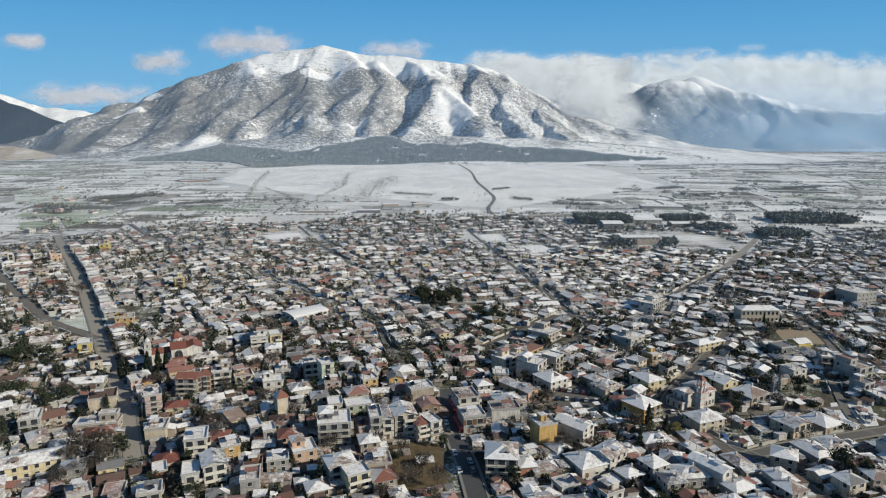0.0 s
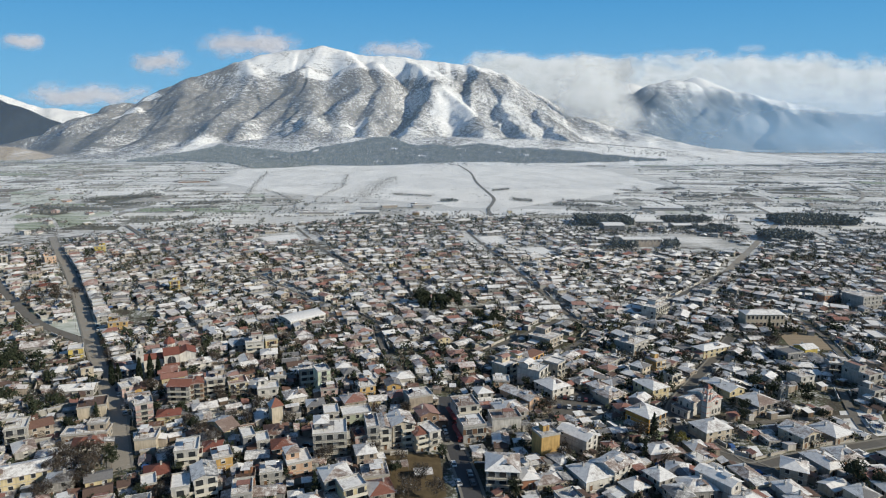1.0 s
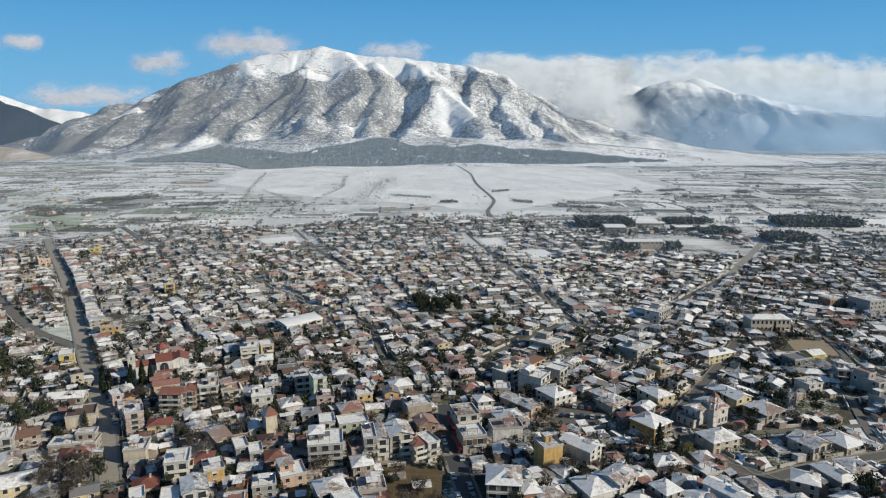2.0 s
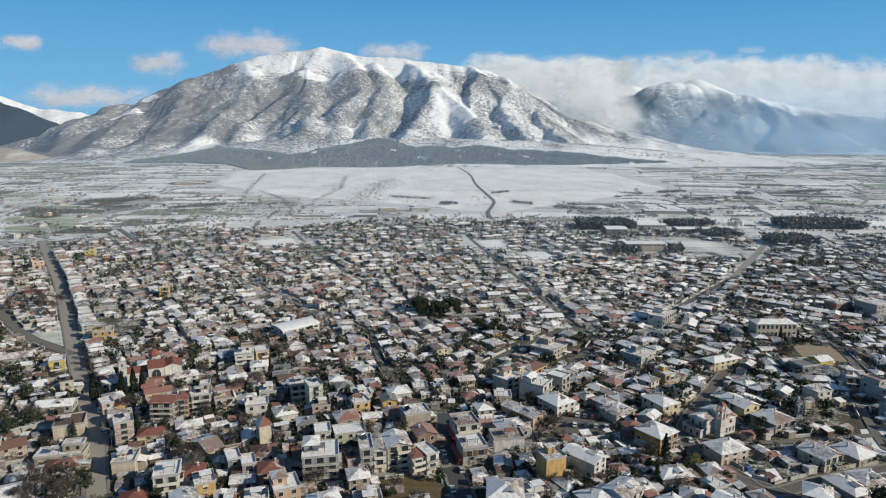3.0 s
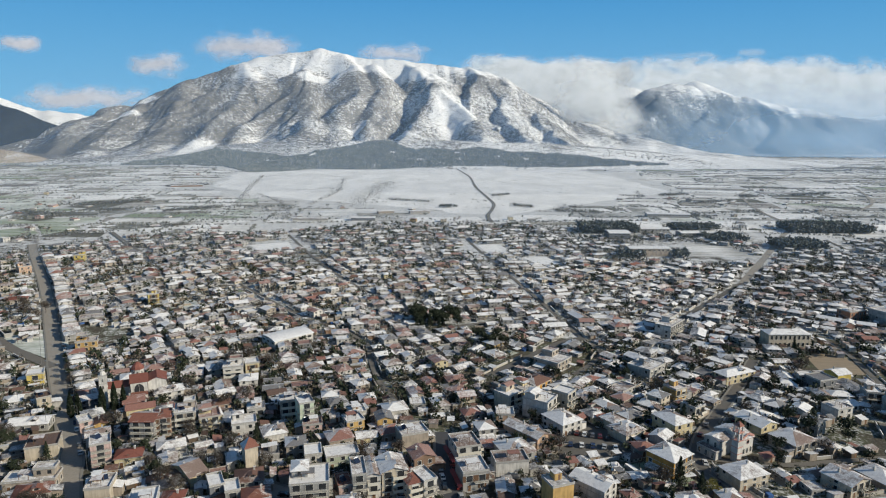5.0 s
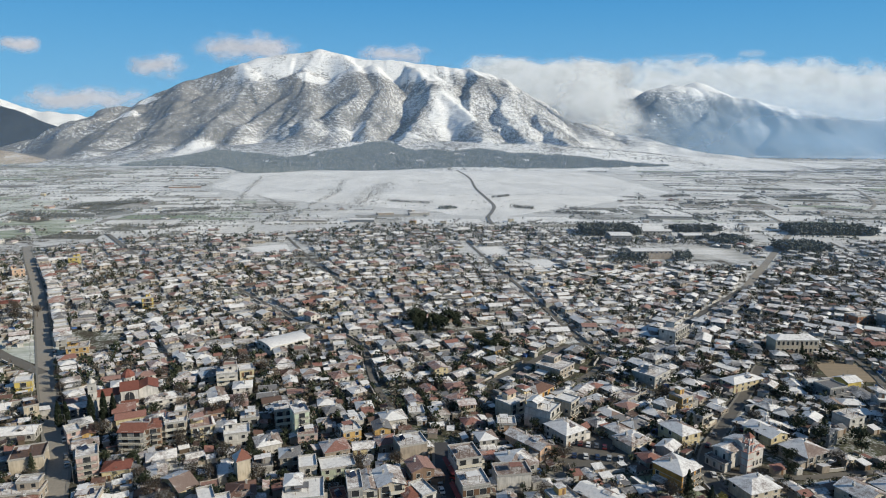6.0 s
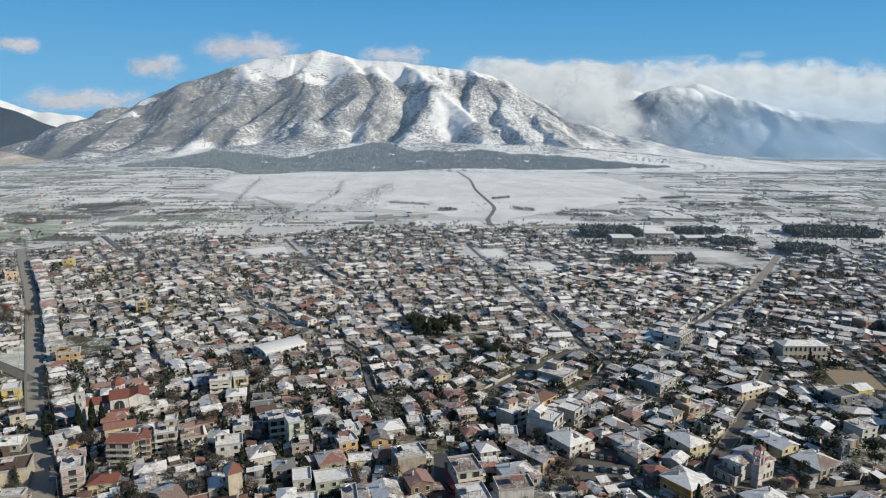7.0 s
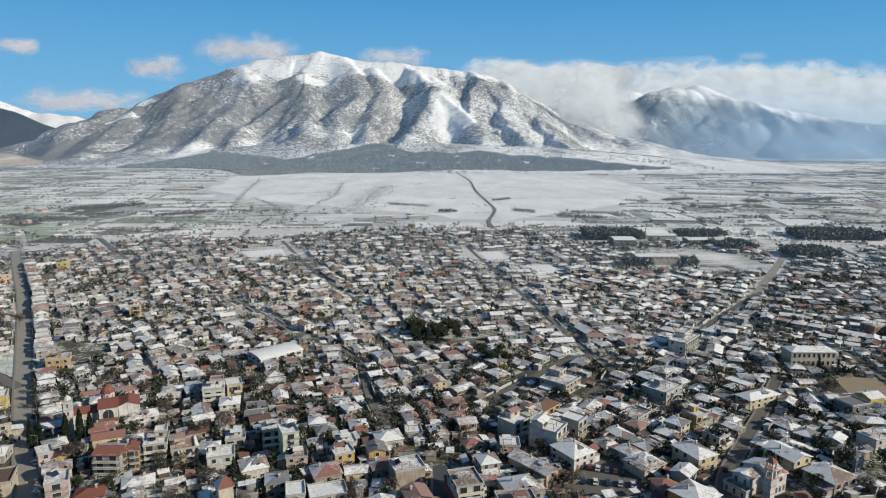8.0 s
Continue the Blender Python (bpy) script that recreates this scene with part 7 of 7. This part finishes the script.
CARS = [(n, car_proto(c)) for n, c in (("white", (0.7, 0.7, 0.7)), ("silver", (0.4, 0.41, 0.42)), ("black", (0.02, 0.02, 0.022)), ("dark red", (0.12, 0.02, 0.02)), ("dark blue", (0.02, 0.035, 0.09)), ("grey", (0.12, 0.12, 0.13)))]


def car(x, y, turn):
    word, (body, cabin, wheel) = pick.choice(CARS)
    root = new("car")
    part("body", body, root)
    part("cabin", cabin, root, label="dark car windows under the roof")
    for wx in (-1.3, 1.3):
        for wy in (-0.8, 0.8):
            part("wheel", wheel, root, pose(wx, wy, 0.32))
    root.matrix_basis = pose(x, y, 0.23, 0, 0, turn)
    return tagged(root, word + " car parked on the asphalt", "car", group="parked cars")


for i in range(9):
    car(45 + i * 2.9, 226.5 - i * 0.9, 75 + pick.uniform(-3, 3))
for i in range(6):
    car(48 + i * 4.2, 214 - i * 0.6, 78 + pick.uniform(-4, 4))
for s in (-1, 1):
    for i in range(9):
        if pick.random() < 0.75:
            car(6.2 + s * 2.4 - (i - 4) * 0.72, 152 + i * 6.2, 99 + pick.uniform(-2, 2))
for i in range(22):
    f = i / 21
    if pick.random() < 0.7:
        car(-128 - 82 * f + 3.6, 190 + 132 * f + 2.2, 122 + pick.uniform(-2, 2))
for i in range(8):
    car(-50 + i * 5.6, 177.5 - i * 0.1, 6 + pick.uniform(-4, 4))
for x, y, a in ((104, 212, 60), (106, 222, 58), (112, 231, 58), (99, 200, 80), (101, 190, 100), (94, 184, 35), (97, 186, 35), (115, 176, 12), (140, 172, 10), (126, 236, 55), (152, 282, 55), (90, 216, 30)):
    car(x, y, a)


# ---- kiosks and awnings of the square ----
def kiosk(x, y, turn, w, d, label):
    root = new("market_stall")
    for px in (-w / 2 + 0.1, w / 2 - 0.1):
        for py in (-d / 2 + 0.1, d / 2 - 0.1):
            post = Geo()
            post.box(px, py, -0.1, 0.1, 0.1, 2.5, 0)
            part("post", post.mesh("post", [RAIL]), root)
    top = Geo()
    top.hull([(-w / 2, -d / 2, 2.4), (w / 2, -d / 2, 2.4), (w / 2, d / 2, 2.4), (-w / 2, d / 2, 2.4)], [(-w / 2, -0.1, 3.0), (w / 2, -0.1, 3.0), (w / 2, 0.1, 3.0), (-w / 2, 0.1, 3.0)], 0)
    part("canopy", top.mesh("canopy", [ROOFS["snow"]]), root)
    side = Geo()
    side.box(0, d / 2 - 0.15, 0, w - 0.3, 0.08, 2.3, 0)
    part("back_panel", side.mesh("back_panel", [BLUE_CLOTH]), root)
    root.matrix_basis = pose(x, y, 0.2, 0, 0, turn)
    tagged(root, label, "market stall")


kiosk(-14, 161, 8, 6, 5, "snow-topped market stall with a blue back panel")
kiosk(-5.5, 156, 8, 6.5, 5, "snow-topped market stall with a blue back panel")
kiosk(-44, 150.5, 15, 5, 4, "snow-topped market stall with a blue back panel")
AWNING = Geo()
AWNING.hull([(-3.0, 0.02, 3.1), (3.0, 0.02, 3.1), (3.0, 0.02, 3.0), (-3.0, 0.02, 3.0)], [(-3.0, -1.4, 2.5), (3.0, -1.4, 2.5), (3.0, -1.4, 2.4), (-3.0, -1.4, 2.4)], 0)
AWNING = AWNING.mesh("awning", [RED_CLOTH])
for shop, w, d in SHOPS:
    for s in (-d / 4 - 0.3, d / 4 + 0.3):
        part("awning", AWNING, shop, pose(-w / 2, s, 0, 0, 0, -90) @ pose(0, 0, 0, 0, 0, 0), "dark red shop awning")


# ---- garden walls, sheds, lamps, poles ----
WALLING = plain("rendered_garden_wall", (0.42, 0.40, 0.36), 0.9, 0.2)


def garden_wall(x, y, turn, length, h=1.1):
    g = Geo()
    g.box(0, 0, -0.3, length, 0.22, h + 0.3, 0)
    g.box(0, 0, h, length + 0.08, 0.34, 0.1, 1)
    for i in range(int(length / 4) + 1):
        g.box(-length / 2 + i * length / int(length / 4), 0, -0.3, 0.4, 0.4, h + 0.6, 0)
    ob = tagged(new("garden_wall", g.mesh("garden_wall", [WALLING, ROOFS["snow"]])), "low rendered garden wall capped with snow", "wall")
    ob.matrix_basis = pose(x, y, 0, 0, 0, turn)


for line, half in ROADS[:17]:
    for (x0, y0), (x1, y1) in zip(line[::2], line[2::2]):
        dx, dy = x1 - x0, y1 - y0
        n = math.hypot(dx, dy)
        if n < 6 or y0 > 480:
            continue
        for side in (-1, 1):
            pieces = max(1, int(n / 16))
            for q in range(pieces):
                if pick.random() < 0.5:
                    continue
                f = (q + 0.5) / pieces
                x, y = x0 + dx * f + side * dy / n * (half + 1.3), y0 + dy * f - side * dx / n * (half + 1.3)
                if clear_of_houses(x, y, 1.5) and road_gap(x, y) > 0.9:
                    garden_wall(x, y, math.degrees(math.atan2(dy, dx)), min(n / pieces - 2, 13), pick.uniform(0.9, 1.5))


def shed(x, y, turn, w, d):
    g = Geo()
    g.box(0, 0, -0.2, w, d, 2.4, 0)
    g.box(0.2 * w, -d / 2, 0, 0.9, 0.08, 1.9, 1)
    root = new("shed", g.mesh("shed", [WALLS[pick.choice(["light_grey", "beige", "white", "brown"])], DOOR]))
    r = Geo()
    W, D = w / 2 + 0.25, d / 2 + 0.25
    r.hull([(-W, -D, 0), (W, -D, 0), (W, D, 0.5), (-W, D, 0.5)], [(-W, -D, 0.14), (W, -D, 0.14), (W, D, 0.64), (-W, D, 0.64)], 0)
    part("roof", r.mesh("roof", [ROOFS[pick.choice(["snow", "snow", "rust", "tile_pink", "grey"])]]), root, pose(0, 0, 2.15))
    root.matrix_basis = pose(x, y, 0, 0, 0, turn)
    TAKEN.append((x, y, radians(turn), w / 2, d / 2))
    tagged(root, "small yard shed with a lean-to roof", "shed")


sheds = 0
for y, x, deg in lots:
    if y > 430 or sheds >= 130:
        continue
    for _ in range(2):
        tx, ty = x + fill.uniform(-9, 9), y + fill.uniform(-9, 9)
        if clear_of_houses(tx, ty, 2.3) and road_gap(tx, ty) > 2.5 and not any(math.hypot(tx - ox, ty - oy) < r - 2 for ox, oy, r in OPEN):
            shed(tx, ty, deg + fill.uniform(-5, 5), fill.uniform(2.8, 4.4), fill.uniform(2.4, 3.6))
            sheds += 1
            break

LAMP = Geo()
LAMP.tube((0, 0, -0.2), (0, 0, 7.5), 0.09, 0.06, 6, 0)
LAMP.tube((0, 0, 7.4), (0, -1.6, 7.8), 0.05, 0.04, 5, 0)
LAMP.box(0, -1.8, 7.7, 0.25, 0.6, 0.14, 0)
LAMP = LAMP.mesh("street_lamp", [RAIL])
for i in range(12):
    f = i / 11
    for side in (-1, 1):
        ob = tagged(new("street_lamp", LAMP), "grey metal street lamp on the pavement", "street lamp", group="street lamps")
        ob.matrix_basis = pose(-128 - 130 * f + side * 4.6, 190 + 205 * f + side * 3.1, 0.3, 0, 0, -57 if side > 0 else 123)


# ---- far woods, hedges, scrub ----
def fir(g, x, y, z, h, w, r, sides=5):
    """A ragged small conifer: two uneven skirts and a leader."""
    for lo, hi, wide in ((0.06, 0.62, 1.0), (0.36, 1.0, 0.66)):
        top = (x + r.uniform(-0.06, 0.06) * h, y, z + h * hi)
        a0 = r.uniform(0, 6.28)
        ring = []
        for i in range(sides):
            a = a0 + 6.28319 * i / sides
            q = w * wide * r.uniform(0.65, 1.15)
            ring.append((x + math.cos(a) * q, y + math.sin(a) * q, z + h * (lo + r.uniform(-0.06, 0.08))))
        n = len(g.v)
        g.v += ring + [top]
        for i in range(sides):
            g.f.append((n + i, n + (i + 1) % sides, n + sides))
            g.k.append(0)


def clump(g, x, y, z, h, w, r):
    """A low ragged bush of a few leaning blades."""
    for _ in range(4):
        a = r.uniform(0, 6.28)
        cx, cy = x + math.cos(a) * w * 0.45, y + math.sin(a) * w * 0.45
        n = len(g.v)
        b = [(cx + math.cos(a + k * 2.094 + r.uniform(-0.4, 0.4)) * w * 0.6, cy + math.sin(a + k * 2.094) * w * 0.6, z - 0.2) for k in range(3)]
        g.v += b + [(cx + r.uniform(-0.3, 0.3) * w, cy, z + h * r.uniform(0.6, 1.1))]
        for i in range(3):
            g.f.append((n + i, n + (i + 1) % 3, n + 3))
            g.k.append(0)


r = random.Random(77)


def land(x, y):
    """The height of the mountain's foot, or of the plain."""
    i, j = (x - GREAT_X[0, 0]) / 8.0, (y - GREAT_Y[0, 0]) / 9.0
    if not (0 <= i < GREAT_X.shape[1] - 1 and 0 <= j < GREAT_X.shape[0] - 1):
        return 0.0
    a, b = int(i), int(j)
    fx, fy = i - a, j - b
    q = GREAT_Z[b:b + 2, a:a + 2]
    return max(0.0, float((q[0, 0] * (1 - fx) + q[0, 1] * fx) * (1 - fy) + (q[1, 0] * (1 - fx) + q[1, 1] * fx) * fy))


def along(points, x):
    for (x0, a), (x1, b) in zip(points, points[1:]):
        if x0 <= x <= x1:
            return a + (b - a) * (x - x0) / (x1 - x0)
    return None


WOOD_NEAR = [(-1040, 2090), (-887, 2110), (-684, 2056), (-529, 1790), (-450, 1840), (-430, 1889), (-382, 1985), (-235, 1950), (-137, 2010), (42, 2054), (223, 2050), (411, 2082), (800, 2225)]
WOOD_FAR = [(-1040, 2160), (-945, 2250), (-817, 2372), (-672, 2268), (-508, 2161), (-449, 2195), (-429, 2250), (-319, 2313), (-247, 2410), (-184, 2412), (-84, 2255), (-35, 2300), (46, 2262), (148, 2306), (244, 2258), (447, 2275), (642, 2256), (800, 2236)]
g = Geo()
for _ in range(90000):
    x, y = r.uniform(-1040, 800), r.uniform(1780, 2450)
    n = 25 * noise.noise(Vector((x / 60, 3.3, 1.0)))
    if not (along(WOOD_NEAR, x) + n * 0.4 < y < along(WOOD_FAR, x) + n):
        continue
    if noise.noise(Vector((x / 45, y / 45, 8.0))) > 0.55:
        continue
    fir(g, x, y, land(x, y) - 0.5, r.uniform(6, 8.5), r.uniform(2.0, 3.2), r)
tagged(new("pine_wood", g.mesh("pine_wood", [FOREST])), "frosted dark pine plantation, haze-paled, at the mountain foot", "wood", kind="stuff")


def bushy(g, x, y, h, r):
    """A broad-crowned grove tree: leaf blades crowded round a few boughs."""
    boughs = [(x + r.gauss(0, 0.13) * h, y + r.gauss(0, 0.13) * h, h * r.uniform(0.3, 0.85)) for _ in range(5)]
    for _ in range(30):
        bx, by, bz = r.choice(boughs)
        p = Vector((bx + r.gauss(0, 0.12) * h, by + r.gauss(0, 0.12) * h, max(0.3, bz + r.gauss(0, 0.1) * h)))
        a = Vector((r.gauss(0, 1), r.gauss(0, 1), r.gauss(0, 1))).normalized() * h * 0.15
        b = Vector((r.gauss(0, 1), r.gauss(0, 1), r.gauss(0, 1))).normalized() * h * 0.12
        g.poly([p - a, p + b, p + a, p - b])


def grove(box, n, h, w, label):
    g = Geo()
    for _ in range(int(n * 0.7)):
        bushy(g, r.uniform(box[0], box[1]), r.uniform(box[2], box[3]), r.uniform(*h), r)
    tagged(new("grove", g.mesh("grove", [GROVE])), label, "grove", kind="stuff")


grove((436, 533, 756, 802), 1150, (8.5, 11), (3.0, 4.6), "dense dark conifer grove beside the fields")
grove((360, 406, 637, 674), 460, (7.5, 10), (3.0, 4.6), "dense dark conifer grove by the main road")
grove((176, 238, 739, 786), 800, (8.5, 11), (3.0, 4.6), "dense dark conifer grove behind a hall")
grove((175, 200, 590, 600), 50, (6, 9), (2, 3), "row of dark trees beside a school block")
grove((228, 246, 590, 612), 50, (6, 9), (2, 3), "row of dark trees beside a school block")
grove((292, 352, 772, 790), 210, (6, 10), (2.2, 3.2), "dark trees along a field")
grove((305, 345, 680, 720), 170, (6, 9), (2.2, 3.2), "dark trees beside the football pitch")
grove((2, 36, 988, 1002), 40, (4, 6.5), (2, 3), "small stand of conifers in the snow")

g = Geo()
for (a, b) in FIELD_EDGES:
    if r.random() < 0.5:
        continue
    n = math.hypot(b[0] - a[0], b[1] - a[1])
    dense = r.choice([0.1, 0.25, 0.45, 0.6])
    for _ in range(int(n * dense)):
        s = r.random()
        x, y = a[0] + (b[0] - a[0]) * s + r.gauss(0, 1.6), a[1] + (b[1] - a[1]) * s + r.gauss(0, 1.6)
        k = 1 + max(0.0, y - 1500) / 2500
        clump(g, x, y, land(x, y), r.uniform(0.8, 2.6), r.uniform(1.0, 2.4) * k, r)
for _ in range(80):
    cx, cy = r.uniform(-1500, 2300), r.uniform(640, 2900)
    if inside(TOWN, cx, cy) or inside(SNOWFIELD, cx, cy) or abs(cx) > 0.74 * cy + 100 or apron(cx, cy) > 1:
        continue
    ex = r.uniform(8, 45)
    for _ in range(int(ex * 1.4)):
        x, y = cx + r.gauss(0, ex), cy + r.gauss(0, ex * 0.35)
        if not inside(TOWN, x, y):
            clump(g, x, y, 0, r.uniform(1.2, 4.0), r.uniform(1.2, 2.8), r)
for _ in range(420):
    cx, cy = r.uniform(-480, 460), r.uniform(900, 2050)
    if inside(SNOWFIELD, cx, cy) and noise.noise(Vector((cx / 160, cy / 160, 2.0))) > 0.12:
        for _ in range(r.randint(1, 7)):
            clump(g, cx + r.gauss(0, 14), cy + r.gauss(0, 5), 0.2, r.uniform(0.8, 2.2), r.uniform(0.8, 1.8), r)
tagged(new("hedges", g.mesh("hedges", [HEDGE])), "grey-brown hedgerows and scrub along snowy field edges", "hedge", kind="stuff")

g = Geo()
for _ in range(9000):
    x, y = r.uniform(-1900, 1000), r.uniform(2150, 3300)
    if noise.noise(Vector((x / 210, y / 210, 5.0))) + 0.4 * noise.noise(Vector((x / 50, y / 50, 6.0))) < 0.02 + 0.25 * (y - 2150) / 1150:
        continue
    z = land(x, y)
    if z > 3:
        clump(g, x, y, z, r.uniform(2, 4.5), r.uniform(1.6, 3.6), r)
tagged(new("mountain_scrub", g.mesh("mountain_scrub", [HEDGE])), "dark scrub dotted over the snowy slopes", "scrub", kind="stuff")


# ---- farms and houses outside the town ----
for _ in range(70):
    x, y = fill.uniform(-900, 1400), fill.uniform(700, 1700)
    if inside(TOWN, x, y) or inside(SNOWFIELD, x, y) or abs(x) > 0.7 * y + 60 or road_gap(x, y) < 8 or not clear_of_houses(x, y, 6):
        continue
    far_house(x, y, fill.uniform(0, 90))


# a village strung along the foot of the far mountain
for _ in range(90):
    x = fill.uniform(1250, 2500)
    far_house(x, 3150 + fill.gauss(0, 90) + 0.05 * x, fill.uniform(0, 90), fill.uniform(0.9, 1.3))
tagged(new("far_houses", FAR.mesh("far_houses", FAR_SLOTS)), "packed low houses with snowy roofs reaching to the fields", "house", kind="stuff")
tagged(new("garden_plots", PLOTS.mesh("garden_plots", PLOT_SLOTS)), "snowed lawns, winter grass and dug beds between houses", "garden", kind="stuff")
tagged(new("yard_sheds", YARD.mesh("yard_sheds", YARD_SLOTS)), "snow-dusted sheds, lean-tos and yard walls between houses", "shed", kind="stuff")
tagged(new("garden_trees", LUSH.mesh("garden_trees", [EVERGREEN, TWIGS, BARK, HEDGE, ORCHARD])), "dark evergreens and bare trees between the houses", "tree", kind="stuff")


# ---- clouds and haze sheets ----
def cloud(x, y, z, w, h, mat, label, bulge=0.03):
    """A bank of cloud, or a sheet standing in for haze: billowing, bellied vapour."""
    nx, nz = 40, 16
    v = []
    for j in range(nz):
        for i in range(nx):
            a, b = 2 * i / (nx - 1) - 1, 2 * j / (nz - 1) - 1
            belly = max(0.0, 1 - a * a - b * b)
            v.append((x + a * w / 2, y - bulge * h * belly, z + b * h / 2))
    f = [(j * nx + i, j * nx + i + 1, (j + 1) * nx + i + 1, (j + 1) * nx + i) for j in range(nz - 1) for i in range(nx - 1)]
    me = bpy.data.meshes.new("cloud")
    me.from_pydata(v, [], f)
    me.materials.append(mat)
    me.polygons.foreach_set("use_smooth", [True] * len(f))
    me.update()
    return tagged(new("cloud", me), label, "cloud", kind="structure")


BANK = vapour("cloud_bank", 0.93, 0.0036, 0.6, 1.5, (0.56, 0.595, 0.645), 4.0)
SPILL = vapour("spilling_cloud", 0.92, 0.0042, 0.75, 1.4, (0.55, 0.585, 0.635))
PUFF = vapour("fair_weather_cloud", 0.8, 0.006, 0.8, 1.4, (0.58, 0.55, 0.58))
# blue-tinted sheet that paints haze over the far mountain
FAR_HAZE = vapour("far_haze_sheet", 0.68, 0.0012, 1.0, 0.5, (0.25, 0.43, 0.68))
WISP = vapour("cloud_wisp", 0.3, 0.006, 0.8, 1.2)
# faint blue sheet, painted haze for the whole mountain
VALLEY_HAZE = vapour("valley_haze_sheet", 0.06, 0.0004, 0.5, 0.1, (0.17, 0.34, 0.62))
cloud(2350, 4900, 400, 4900, 640, BANK, "long white cloud bank lying behind the ridge")
cloud(800, 4890, 480, 1700, 440, BANK, "long white cloud bank lying behind the ridge")
cloud(862, 3650, 300, 560, 480, SPILL, "white cloud spilling over the mountain shoulder")
cloud(1010, 3700, 190, 420, 260, SPILL, "white cloud spilling over the mountain shoulder")
cloud(-1420, 4900, 705, 900, 300, PUFF, "small fair-weather cloud above the summit")
cloud(-2070, 4900, 580, 520, 260, PUFF, "small fair-weather cloud in blue sky")
cloud(-3080, 4900, 715, 420, 150, PUFF, "small fair-weather cloud in blue sky")
cloud(-2650, 4910, 330, 1300, 260, PUFF, "small fair-weather cloud low over a ridge")
cloud(-330, 4900, 670, 650, 200, PUFF, "small fair-weather cloud behind the summit")
cloud(2300, 4900, 705, 300, 80, WISP, "faint wisp of cloud in blue sky")
# upright sheets added as painted haze, not clouds
cloud(2150, 3380, 90, 2900, 900, FAR_HAZE, "blue-tinted sheet painted as haze before the far mountain")
cloud(0, 1985, 0, 6400, 1300, VALLEY_HAZE, "blue-tinted sheet painted as haze before the mountain")
# fainter sheets added to pale the distance like haze
PLAIN_HAZE = vapour("plain_haze_sheet", 0.045, 0.0004, 0.4, 0.1, (0.30, 0.42, 0.60))
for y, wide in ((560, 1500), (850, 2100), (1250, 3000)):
    cloud(0, y, 0, wide, 0.62 * y, PLAIN_HAZE, "faint upright sheet painted as haze over the plain")
